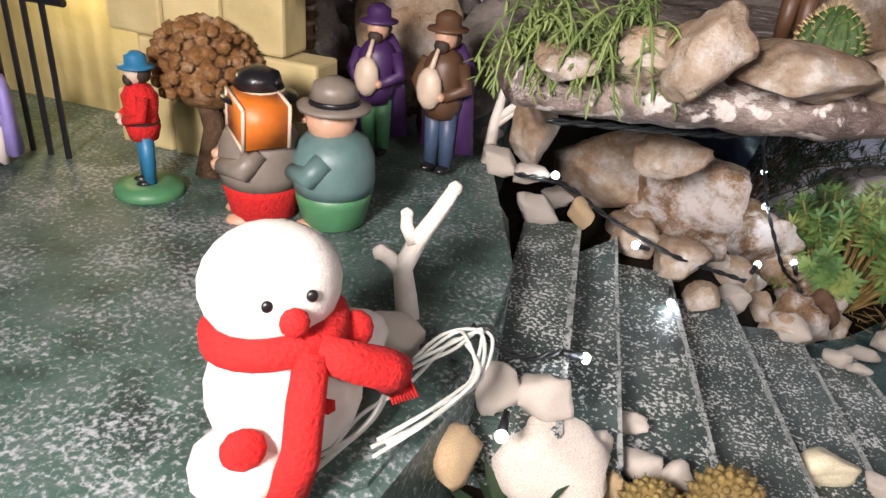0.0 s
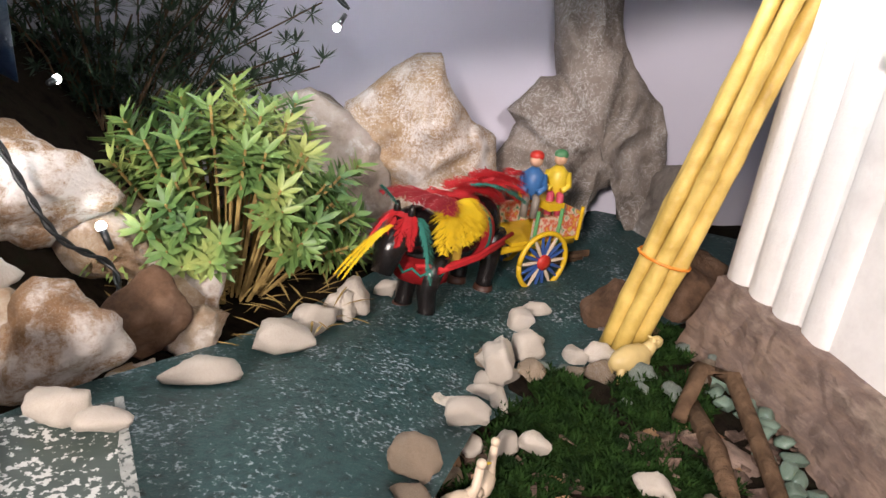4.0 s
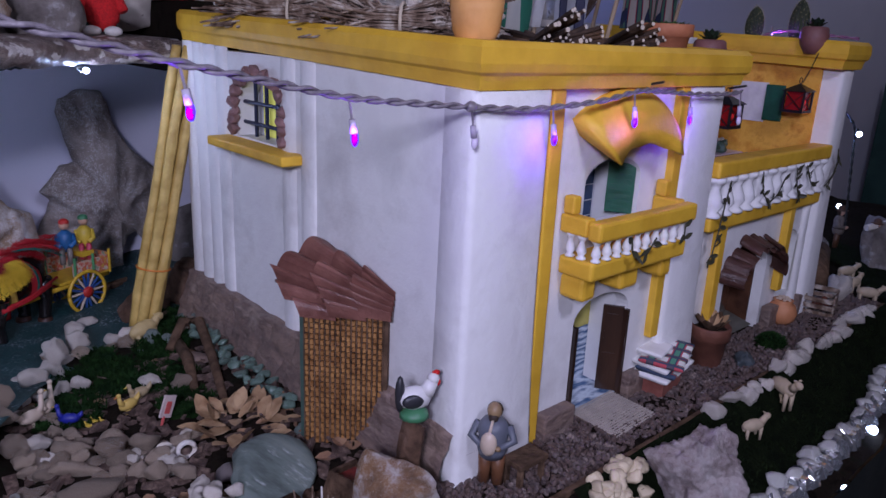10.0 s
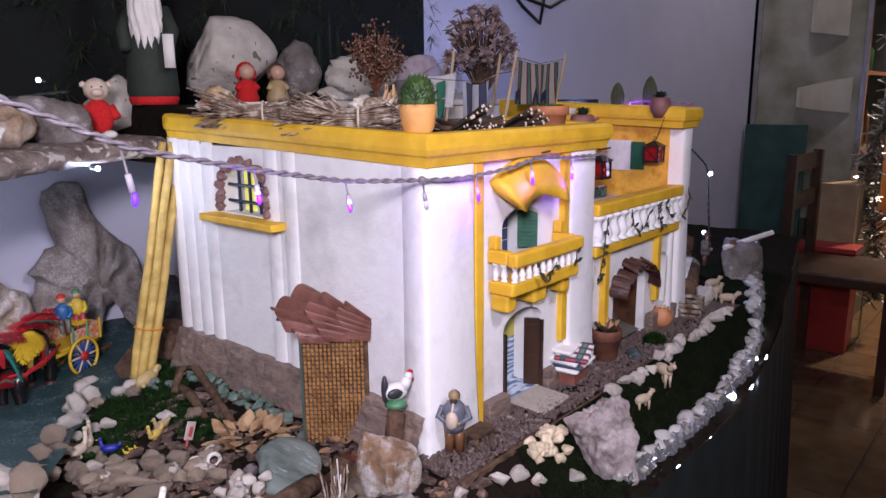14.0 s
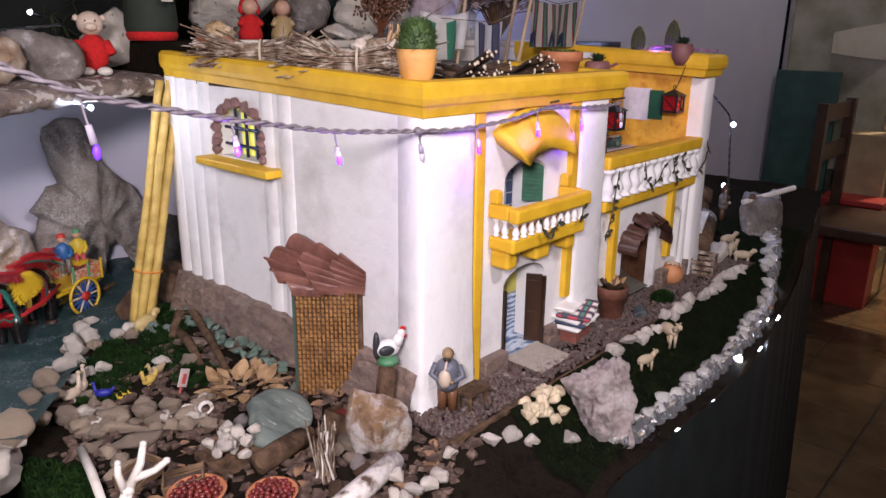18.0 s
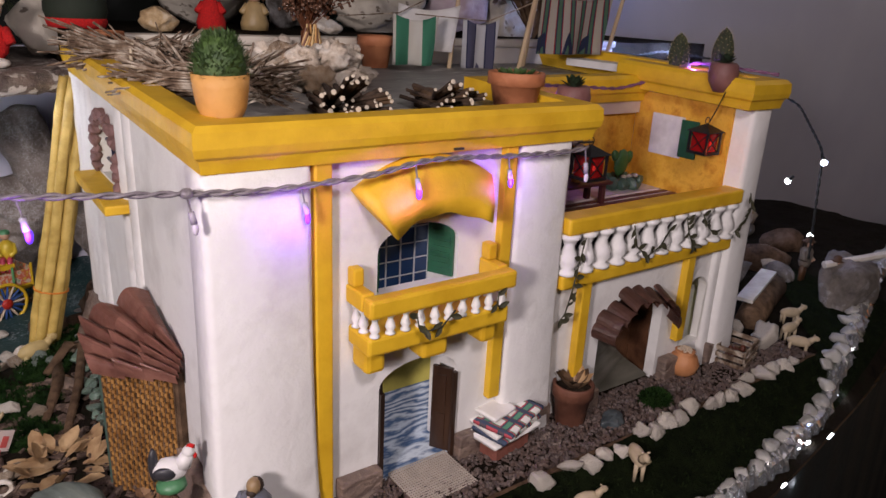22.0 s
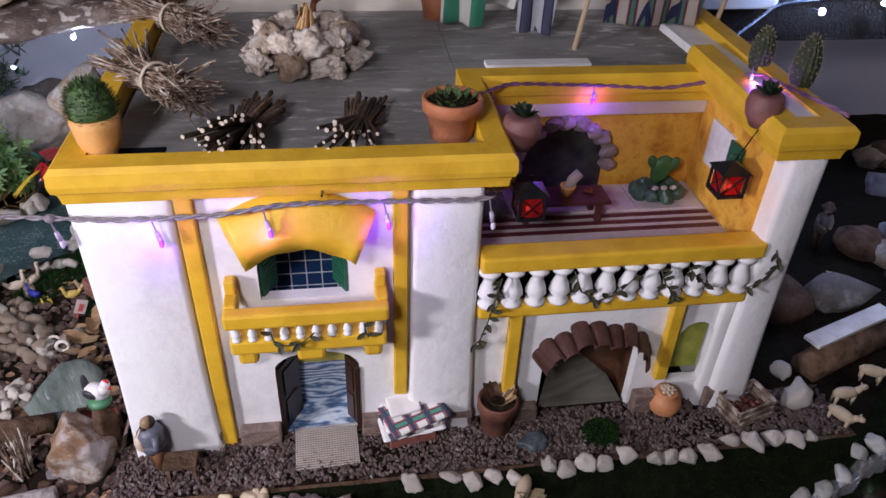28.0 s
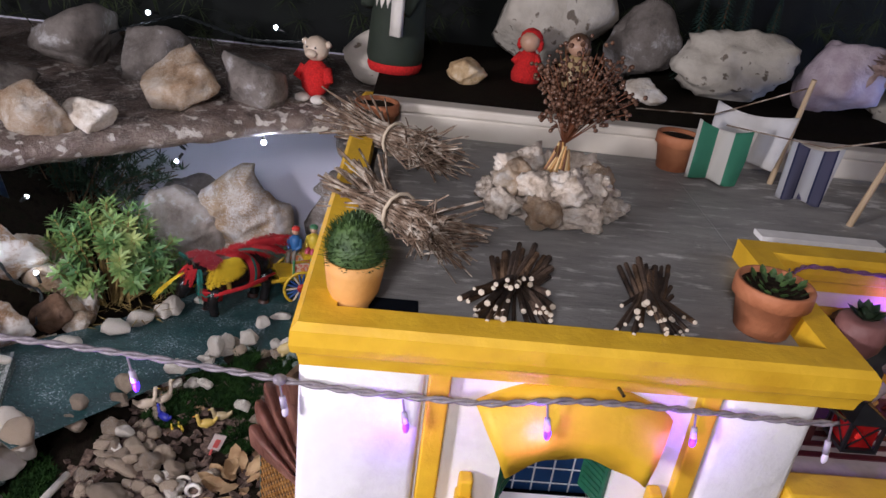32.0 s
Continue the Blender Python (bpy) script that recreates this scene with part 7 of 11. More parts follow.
body = hpart("body", horse_body, HB, horse)
for x, y, kx in ((0.044, 0.014, 0.006), (0.042, -0.014, -0.004), (-0.044, 0.014, -0.005), (-0.046, -0.014, 0.003)):
    hpart("leg", lambda b: tube(b, [(x, y, 0.062), (x + kx, y, 0.032), (x + 0.3 * kx, y, 0.013), (x + 0.6 * kx + 0.002, y, 0.004)], [0.014, 0.0085, 0.0075, 0.0085], 10), HB, horse)
    hpart("hoof", lambda b: lathe(b, [(0.0, 0.0), (0.0105, 0.0), (0.0085, 0.009), (0.0, 0.010)], 12, Matrix.Translation((x + 0.6 * kx + 0.003, y, 0.0))), col(0.05, 0.02, 0.012, 0.5), horse)


def girth(bm, x, r, w, tilt):
    lathe(bm, [(r, -w), (r + 0.001, 0), (r, w)], 26, Matrix.Translation((x, 0, 0.065)) @ Matrix.Rotation(math.pi / 2 - tilt, 4, "Y") @ Matrix.Diagonal((1.03, 0.98, 1, 1)))


hpart("girth", lambda b: girth(b, -0.022, 0.0255, 0.0085, 0.1), HR, horse, "red girth with a green zigzag")
hpart("girth_braid", lambda b: girth(b, -0.022, 0.0266, 0.0022, 0.1), TQ, horse)
hpart("collar", lambda b: girth(b, 0.026, 0.0268, 0.0030, -0.25), col(0.50, 0.36, 0.06), horse, "yellow wooden collar")
for s_ in (-1, 1):
    hpart("rope", lambda b: tube(b, [(0.066, 0.012 * s_, 0.058), (0.040, 0.028 * s_, 0.056), (0.0, 0.030 * s_, 0.056), (-0.055, 0.030 * s_, 0.062)], 0.0019, 7), (FY, HR)[s_ > 0], horse, "red and yellow rope")
    hpart("trace", lambda b: tube(b, [(0.052, 0.024 * s_, 0.054), (0.0, 0.0285 * s_, 0.053), (-0.04, 0.029 * s_, 0.057)], 0.0034, 7), HR, horse)


def breast_band(bm):
    rows_ = []
    for k in range(13):
        a_ = -1.5 + 3.0 * k / 12
        rows_.append([bm.verts.new((0.036 + r_ * math.cos(a_), r_ * math.sin(a_) * 0.92, z)) for r_, z in ((0.0268, 0.062), (0.0282, 0.052), (0.0270, 0.040))])
    for r0, r1 in zip(rows_, rows_[1:]):
        for k in range(2):
            bm.faces.new((r0[k], r0[k + 1], r1[k + 1], r1[k]))
    bmesh.ops.solidify(bm, geom=bm.faces[:], thickness=0.0012)


hpart("breast_band", breast_band, HR, horse, "red breast band with green braid")
hpart("braid", lambda b: tube(b, [(0.036 + 0.0292 * math.cos(-1.4 + 0.28 * k), 0.0268 * math.sin(-1.4 + 0.28 * k), 0.051 + 0.0028 * (-1) ** k) for k in range(11)], 0.0012, 6), TQ, horse)
frnd = random.Random(12)


def feather(bm, p, d, length, width, droop, fluff=1.0):
    """A quill with barbs on both sides, bending down to its tip."""
    p, d = Vector(p), Vector(d).normalized()
    side = d.cross(Vector((0, 0, 1))).normalized()
    n_ = int(70 * fluff)
    last = p
    for k in range(1, n_ + 1):
        f_ = k / n_
        c = p + d * length * f_ + Vector((0, 0, -droop * length * f_ * f_))
        t_ = (c - last).normalized()
        w = width * (math.sin(math.pi * min(1, 0.12 + 0.88 * f_)) ** 0.6 + 0.15)
        for s_ in (-1, 1):
            e_ = side * s_ + t_ * 0.9 + Vector((frnd.uniform(-0.3, 0.3), frnd.uniform(-0.3, 0.3), frnd.uniform(-0.2, 0.35)))
            leaf(bm, c, e_, w * frnd.uniform(0.7, 1.2), 0.00065, 0.25)
        last = c


def plume(bm, specs):
    for sp in specs:
        feather(bm, *sp)


fr = random.Random(31)
hpart("red_plume", lambda b: plume(b, [((0.030 - 0.005 * k, fr.uniform(-0.010, 0.012), 0.106 + fr.uniform(-0.003, 0.005)), (-1, fr.uniform(-0.5, 0.35), fr.uniform(-0.05, 0.28)), fr.uniform(0.045, 0.062), 0.015, 0.45) for k in range(20)]), HR, horse, "bright red feather plume", False)
hpart("dark_red_plume", lambda b: plume(b, [((0.030, 0.004 * k - 0.008, 0.106), (0.8, 0.28 * k - 0.5, 0.35), 0.044, 0.011, 0.30) for k in range(5)]), HR2, horse, "dark red feathers", False)
hpart("yellow_plume", lambda b: plume(b, [((0.030 - 0.003 * k, 0.014, 0.104), (0.9 - 0.16 * k, 0.55 + 0.1 * k, 0.10), 0.042 - 0.003 * k, 0.0125, 0.75, 1.1) for k in range(7)]), FY, horse, "bright yellow feathers", False)
hpart("teal_plume", lambda b: plume(b, [((0.002, 0.012, 0.113), (-1, 0.22 + 0.1 * k, 0.05), 0.082 - 0.012 * k, 0.0055, 0.40) for k in range(2)]), TQ, horse, "long teal feather", False)
hpart("head_plume", lambda b: plume(b, [((0.070, 0.004 * k - 0.006, 0.100), (0.8, 0.35 * k - 0.4, 0.15), 0.024, 0.0055, 1.0) for k in range(4)]), HR, horse, "red feathers on the brow", False)
hpart("head_plume", lambda b: plume(b, [((0.066, 0.010, 0.098), (0.35, 0.6, 0.0), 0.034, 0.0055, 1.2), ((0.072, -0.006, 0.104), (0.5, -0.4, 0.9), 0.026, 0.006, 0.2)]), TQ, horse, "teal feathers on the brow", False)
hpart("head_plume", lambda b: plume(b, [((0.082, 0.0, 0.094), (1, 0.10 * k - 0.3, -0.20), 0.052, 0.0030, 0.45) for k in range(3)]), FY, horse, "long yellow feathers on the brow", False)
t = thing("firewood", "small bundle of brown firewood behind the cart", "firewood", (-0.065, 0.705, 0.03))
for k in range(9):
    part("stick", rod(bmesh.new(), (-0.085 + 0.002 * k, 0.698 + 0.004 * (k % 3), 0.034 + 0.004 * (k // 3)), (-0.045 + 0.002 * k, 0.712 + 0.005 * (k % 3), 0.034 + 0.004 * (k // 3)), 0.0024, 0.002, 6), M_WOOD, t)

# ---- garden things beside the house ----
GR = ground_height


def on(x, y, dz=0.0):
    return (x, y, GR(x, y) + dz)


M_SLATE = surf("green_slate", [(0.05, 0.065, 0.055), (0.12, 0.15, 0.13), (0.17, 0.20, 0.17)], 24, 0.75, 0.4, speck=(0.34, 0.38, 0.36), speck_scale=60, speck_cut=0.62, soft=0.03, stretch=(2.4, 0.7, 1), grit=0.65)
rock("rock", (-0.118, 0.105, 0.062), (0.046, 0.038, 0.013), 91, M_SLATE, "flat grey-green slate slab leaning on the ground", (16, -8, 30), planes=7, rough=0.03)
rock("rock", (-0.020, 0.060, 0.055), (0.020, 0.016, 0.016), 92, M_SLATE, "grey-green stone beside the shed", (0, 0, 10))
rock("rock", (-0.045, 0.150, 0.050), (0.016, 0.020, 0.014), 93, M_SLATE, "grey-green stone beside the shed", (0, 0, 40))
rnd = random.Random(21)
crate = thing("tray", "dark wooden tray under the pale pebbles", "tray", on(-0.178, 0.095))
part("tray_base", boxb(-0.207, -0.149, 0.070, 0.122, 0.045, 0.052), M_WOOD, crate)
ph = thing("pebble_heap", "heap of small pale pebbles on a tray", "pebbles", (-0.178, 0.096, 0.052))
for i in range(24):
    a_, r = rnd.uniform(0, 6.28), 0.024 * math.sqrt(rnd.random())
    pebble((-0.178 + r * math.cos(a_), 0.096 + r * math.sin(a_), 0.0565 + 0.007 * (i % 3)), (0.0075, 0.0062, 0.0055), rnd.uniform(0, 180), M_PEBBLE, "", "", ph)
M_BERRY = surf("red_berry", [(0.09, 0.012, 0.010), (0.20, 0.03, 0.025)], 80, 0.35, 0.2, vary=0.2)
for (x, y), r, what in (((-0.240, 0.056), 0.026, 0), ((-0.192, 0.006), 0.023, 0), ((-0.246, -0.002), 0.024, 1)):
    b = thing("bowl", "terracotta bowl filled with %s" % ("red berries" if not what else "dry seed pods"), "bowl", on(x, y), "terracotta bowls")
    z = GR(x, y)
    part("bowl_body", lathe(bmesh.new(), [(0.6 * r, 0), (0.95 * r, 0.010), (1.05 * r, 0.015), (0.95 * r, 0.015), (0.85 * r, 0.011), (0, 0.009)], 24, pose(x, y, z - 0.001)), M_TERRA, b, smooth=True)
    for i in range(46 if not what else 26):
        a_, q = i * 2.399963, 0.86 * r * math.sqrt((i + 0.5) / (46 if not what else 26))
        zz = z + 0.0125 + 0.004 * (1 - q / r)
        if what:
            c = Vector((x + q * math.cos(a_), y + q * math.sin(a_), zz))
            part("pod", rod(bmesh.new(), c, c + Vector((rnd.uniform(-1, 1), rnd.uniform(-1, 1), 0.2)) * 0.008, 0.0012, 0.0008, 5), M_TWIG, b)
        else:
            part("berry", ball(bmesh.new(), (x + q * math.cos(a_), y + q * math.sin(a_), zz), 0.0031, 1), M_BERRY, b, smooth=True)
t = thing("log", "short dark log lying in the garden", "log", on(-0.150, 0.052))
part("log_body", tube(bmesh.new(), [(-0.180, 0.050, 0.058), (-0.150, 0.054, 0.059), (-0.118, 0.060, 0.058)], [0.011, 0.012, 0.011], 10), M_WOOD, t, smooth=True)
bx = thing("seed_box", "small reddish box of berries beside the slab", "box", on(-0.072, 0.052))
m_ = pose(-0.072, 0.052, 0.047, 10, 18, 25)
for x0, x1, y0, y1 in ((-0.022, 0.022, -0.017, -0.014), (-0.022, 0.022, 0.014, 0.017), (-0.022, -0.019, -0.0138, 0.0138), (0.019, 0.022, -0.0138, 0.0138)):
    part("side_slat", box(bmesh.new(), x0, x1, y0, y1, 0, 0.024, m=m_), M_WOOD, bx)
part("fill", box(bmesh.new(), -0.019, 0.019, -0.0138, 0.0138, 0.001, 0.019, m=m_), M_BERRY, bx)
t = thing("birch_log", "white bark birch log lying at the table front", "log", on(-0.15, -0.055))
part("log_body", tube(bmesh.new(), [(-0.215, -0.070, 0.058), (-0.150, -0.060, 0.062), (-0.085, -0.047, 0.064)], [0.011, 0.012, 0.010], 10), surf("birch_bark", [(0.10, 0.06, 0.04), (0.66, 0.62, 0.56), (0.74, 0.71, 0.66)], 70, 0.8, 0.5), t, smooth=True)
sheaf = thing("twig_sheaf", "upright sheaf of grey split twigs", "twig bundle", on(-0.135, 0.0))
for i in range(26):
    a_, r = rnd.uniform(0, 6.28), 0.012 * math.sqrt(rnd.random())
    p = Vector((-0.135 + r * math.cos(a_), 0.0 + r * math.sin(a_), 0.046))
    part("twig", rod(bmesh.new(), p, p + Vector((rnd.uniform(-0.01, 0.012), rnd.uniform(-0.01, 0.01), rnd.uniform(0.035, 0.065))), 0.0014, 0.0007, 5), (M_TWIG, M_CORAL)[i % 4 == 0], sheaf)
M_DRYLEAF = surf("dry_leaf", [(0.22, 0.12, 0.05), (0.46, 0.31, 0.16)], 60, 0.8, 0.3)
lp = thing("leaf_heap", "heap of curled tan dry leaves and husks", "dry leaves", on(-0.098, 0.205))
for i in range(38):
    a_, r = rnd.uniform(0, 6.28), 0.038 * math.sqrt(rnd.random())
    bm = bmesh.new()
    leaf(bm, (-0.098 + r * math.cos(a_), 0.205 + r * math.sin(a_), 0.052 + 0.020 * rnd.random() * (1 - r / 0.04)), (math.cos(a_) + rnd.uniform(-0.6, 0.6), math.sin(a_) + rnd.uniform(-0.6, 0.6), rnd.uniform(0.1, 1.1)), rnd.uniform(0.022, 0.034), rnd.uniform(0.005, 0.009), 0.25)
    part("dry_leaf", bm, M_DRYLEAF, lp, smooth=True)
# rubble of broken stones along the path and in the low garden wall
rnd = random.Random(61)


def rubble(chain, size, spread, per, mats, label, group, lift=0.3, stack=1, parent=None):
    """Broken stones strewn along a polyline."""
    for (xa, ya), (xb, yb) in zip(chain, chain[1:]):
        n_ = max(1, int(math.hypot(xb - xa, yb - ya) / size * per))
        for k in range(n_):
            for lay in range(stack):
                f_ = (k + rnd.random()) / n_
                x, y = xa + (xb - xa) * f_ + rnd.gauss(0, spread), ya + (yb - ya) * f_ + rnd.gauss(0, spread)
                s = size * rnd.uniform(0.55, 1.15)
                pebble((x, y, GR(x, y) + s * (lift + 0.95 * lay)), (s * rnd.uniform(0.9, 1.3), s * rnd.uniform(0.7, 1.0), s * rnd.uniform(0.55, 0.85)), rnd.uniform(0, 360), mats[rnd.randrange(len(mats))], label, group, parent)


rubble([(-0.270, 0.350), (-0.251, 0.389), (-0.225, 0.420), (-0.186, 0.482), (-0.154, 0.526), (-0.131, 0.572)], 0.012, 0.006, 1.1, [M_PEBBLE, M_ROCK, M_PEBBLE], "broken white stone edging the teal path", "stones along the path", 0.5)
rubble([(-0.455, 0.405), (-0.437, 0.441), (-0.398, 0.462), (-0.369, 0.484), (-0.333, 0.523), (-0.294, 0.570), (-0.261, 0.583)], 0.012, 0.006, 0.9, [M_PEBBLE, M_PEBBLE2], "broken white stone edging the teal path", "stones along the path", 0.5)
gw = thing("garden_wall", "low dry wall of broken tan stones in the garden", "stone wall", on(-0.22, 0.235))
rubble([(-0.270, 0.300), (-0.260, 0.256), (-0.248, 0.238), (-0.209, 0.229), (-0.174, 0.214), (-0.170, 0.180)], 0.0105, 0.006, 1.3, [M_PEBG, M_ROCK, M_PEBBLE], "broken tan stone in the low garden wall", "", 0.3, 2, gw)
rubble([(-0.274, 0.217), (-0.261, 0.178), (-0.272, 0.140)], 0.010, 0.006, 1.1, [M_PEBG, M_ROCK], "broken tan stone in the low garden wall", "", 0.3, 1, gw)
rubble([(-0.364, 0.234), (-0.385, 0.199), (-0.367, 0.171), (-0.393, 0.135), (-0.43, 0.10)], 0.016, 0.006, 0.9, [M_PINKR, M_PEBBLE, M_PINKR], "pinkish white broken stone at the stair foot", "pinkish stones at the stair foot", 0.5)
rubble([(-0.262, 0.345), (-0.226, 0.332), (-0.252, 0.282), (-0.212, 0.251), (-0.137, 0.221), (-0.204, 0.183), (-0.240, 0.199)], 0.009, 0.010, 0.7, [M_PEBG, M_ROCK, M_PEBG], "small pale stone strewn in the garden", "small stones strewn in the garden", 0.4)
rubble([(-0.191, 0.498), (-0.168, 0.470), (-0.124, 0.499), (-0.110, 0.485), (-0.060, 0.470)], 0.011, 0.008, 0.8, [M_PEBG, M_ROCK, M_SLATE], "grey and tan stone chip by the bamboo", "stone chips by the bamboo", 0.4)
rubble([(-0.075, 0.560), (-0.030, 0.600), (0.020, 0.640)], 0.014, 0.012, 1.2, [M_ROCKB, M_ROCKB, M_PINKR], "flat reddish brown shard by the bamboo", "brown shards by the bamboo", 0.3)
rubble([(-0.060, 0.555), (-0.020, 0.470), (-0.050, 0.440), (-0.110, 0.440)], 0.010, 0.008, 1.0, [M_ROCKB, M_PEBG, M_SLATE], "flat reddish brown shard by the bamboo", "brown shards by the bamboo", 0.3)
rubble([(-0.130, 0.150), (-0.090, 0.030), (-0.120, -0.030), (-0.230, -0.045), (-0.300, -0.010), (-0.330, 0.05)], 0.012, 0.012, 0.8, [M_PEBG, M_ROCKB, M_PINKR], "rough brown stone in the dark garden front", "rough stones at the garden front", 0.3)

# twisted branch and green pebbles along the plinth
t = thing("fallen_branch", "bent brown branch lying beside the wall", "branch", on(-0.06, 0.38))
part("bough", tube(bmesh.new(), [(-0.085, 0.405, 0.055), (-0.055, 0.440, 0.072), (-0.040, 0.425, 0.074), (-0.058, 0.350, 0.062), (-0.085, 0.262, 0.054)], [0.005, 0.006, 0.006, 0.0055, 0.004], 8), M_WOOD, t, smooth=True)
part("bough", tube(bmesh.new(), [(-0.070, 0.42, 0.055), (-0.078, 0.37, 0.056), (-0.10, 0.30, 0.054)], [0.007, 0.007, 0.004], 8), M_WOOD, t, smooth=True)
rock("rock", (-0.068, 0.37, 0.046), (0.016, 0.05, 0.012), 95, M_PLINTH, "flat reddish slate beside the branch", (0, 10, -8), planes=10, rough=0.04)
M_GPEB = surf("green_pebble", [(0.07, 0.12, 0.09), (0.18, 0.25, 0.20)], 40, 0.3, 0.1, vary=0.25)
for i in range(34):
    y = 0.20 + 0.25 * i / 34
    x = -0.040 + rnd.uniform(-0.016, 0.006)
    pebble((x, y, GR(x, y) + 0.003 + 0.003 * rnd.random()), (0.0085, 0.0065, 0.0042), rnd.uniform(0, 180), M_GPEB, "flat grey-green pebble along the house plinth", "green pebbles along the plinth")
t = thing("edging_stick", "bleached grey stick edging the moss", "stick", on(-0.296, 0.15))
part("stick", tube(bmesh.new(), [(-0.286, 0.203, 0.058), (-0.296, 0.15, 0.060), (-0.308, 0.095, 0.058)], [0.004, 0.0045, 0.0038], 7), M_CORAL, t, smooth=True)
M_CRATE = surf("crate_wood", [(0.10, 0.06, 0.03), (0.24, 0.15, 0.08)], 60, 0.7, 0.3)
for x, y, yw in ((-0.262, 0.125, 20), (-0.235, 0.085, -30)):
    c = thing("fruit_crate", "tiny wooden crate with brown pellets", "crate", on(x, y), "tiny crates")
    m_ = pose(x, y, GR(x, y), 6, -8, yw)
    for k in range(3):
        for s in (-1, 1):
            part("slat", box(bmesh.new(), -0.018, 0.018, 0.011 * s - 0.001, 0.011 * s + 0.001, 0.002 + 0.006 * k, 0.006 + 0.006 * k, m=m_), M_CRATE, c)
    for s in (-1, 1):
        part("end_board", box(bmesh.new(), 0.0182 * s - 0.001, 0.0182 * s + 0.001, -0.012, 0.012, 0, 0.019, m=m_), M_CRATE, c)
    part("pellet_fill", box(bmesh.new(), -0.017, 0.017, -0.0098, 0.0098, 0.001, 0.011, m=m_), M_GRAVEL, c)


def bird(at, s, yaw, material, beak, label, neck=0.5, group="", extra=None):
    """A plain bird figure."""
    j = Joined()
    j.add(material, ball, (0, 0, 0.40 * s), (0.42 * s, 0.20 * s, 0.22 * s), 2)
    j.add(material, tube, [(0.22 * s, 0, 0.45 * s), (0.36 * s, 0, 0.62 * s), (0.38 * s, 0, (0.62 + neck * 0.45) * s)], [0.15 * s, 0.09 * s, 0.075 * s], 8)
    j.add(material, ball, (0.40 * s, 0, (0.66 + neck * 0.5) * s), 0.095 * s, 2)
    j.add(beak, rod, (0.46 * s, 0, (0.65 + neck * 0.5) * s), (0.60 * s, 0, (0.62 + neck * 0.5) * s), 0.04 * s, 0.012 * s, 6)
    j.add(extra or material, tube, [(-0.28 * s, 0, 0.42 * s), (-0.46 * s, 0, 0.56 * s), (-0.50 * s, 0, 0.70 * s)], [0.12 * s, 0.09 * s, 0.03 * s], 8)
    j.add(material, lathe, [(0.16 * s, 0), (0.15 * s, 0.05 * s), (0.06 * s, 0.22 * s)], 10)
    return j.done("bird_figurine", label, "figurine", pose(*at, 0, 0, yaw), group)


GOOSE = col(0.58, 0.48, 0.36)
bird(on(-0.246, 0.330), 0.030, 20, GOOSE, YEL, "cream goose figure on the moss", 0.9, "poultry figures")
bird(on(-0.228, 0.345), 0.028, 60, GOOSE, YEL, "cream goose figure on the moss", 0.9, "poultry figures")
bird(on(-0.218, 0.312), 0.024, 150, col(0.02, 0.025, 0.28), YEL, "deep blue peacock figure on the moss", 0.6, "poultry figures")
bird(on(-0.165, 0.306), 0.026, 200, col(0.62, 0.44, 0.10), col(0.6, 0.2, 0.02), "yellow duck figure on a white base", 0.5, "poultry figures")
bird(on(-0.150, 0.318), 0.026, 190, col(0.42, 0.33, 0.18), YEL, "tan hen figure on the moss", 0.3, "poultry figures")
for x, y in ((-0.205, 0.300), (-0.198, 0.305), (-0.192, 0.298)):
    bird(on(x, y), 0.009, 120, YEL, ORANGEC, "tiny yellow chick figure", 0.2, "chick figures")
j = Joined()
j.add(col(0.55, 0.10, 0.09), rod, (0, 0, 0), (0.004, 0, 0.012), 0.0015, 0.0015, 6)
j.add(col(0.60, 0.50, 0.46), box, -0.007, 0.007, -0.001, 0.001, 0, 0.022, m=pose(0.005, 0, 0.010, 0, 25, 0))
j.add(col(0.55, 0.10, 0.09), box, -0.003, 0.003, -0.0016, 0.0016, 0.004, 0.016, m=pose(0.005, 0, 0.010, 0, 25, 0))
j.done("garden_marker", "tilted red and white garden marker", "marker", pose(*on(-0.150, 0.262, -0.002), 0, 0, 20), smooth=False)
quadruped(on(-0.090, 0.474), 0.054, 205, col(0.55, 0.42, 0.18), "cream pig figure beside the bamboo", "pig_figurine", fat=1.05, up=0.72)
for x, y, r in ((-0.150, 0.200, 0.008), (-0.165, 0.215, 0.007), (-0.140, 0.222, 0.006)):
    t = thing("shell", "small round cream shell ring in the garden", "shell", on(x, y), "cream shells")
    part("shell_ring", tube(bmesh.new(), [(x + r * math.cos(k * 0.5236), y + 0.3 * r * math.sin(k * 0.5236), GR(x, y) + 0.8 * r + 0.8 * r * math.sin(k * 0.5236)) for k in range(13)], 0.3 * r, 7), M_PEBBLE, t, smooth=True)
# rooster on its post, kneeling man
j = Joined()
j.add(col(0.03, 0.03, 0.035), ball, (-0.012, 0, 0.020), (0.004, 0.004, 0.016), 2)
j.add(CREAM if False else col(0.74, 0.72, 0.70), ball, (0, 0, 0.016), (0.014, 0.009, 0.010), 2)
j.add(col(0.74, 0.72, 0.70), tube, [(0.009, 0, 0.019), (0.014, 0, 0.029)], [0.007, 0.005], 8)
j.add(col(0.74, 0.72, 0.70), ball, (0.0145, 0, 0.031), 0.005, 2)
j.add(RED, ball, (0.0165, 0, 0.0355), (0.004, 0.0012, 0.003), 1)
j.add(RED, ball, (0.019, 0, 0.027), (0.002, 0.0014, 0.003), 1)
j.add(col(0.03, 0.03, 0.035), ball, (-0.003, -0.007, 0.016), (0.009, 0.003, 0.006), 2)
j.add(GREENC, lathe, [(0.012, 0), (0.011, 0.004), (0.005, 0.008)], 12)
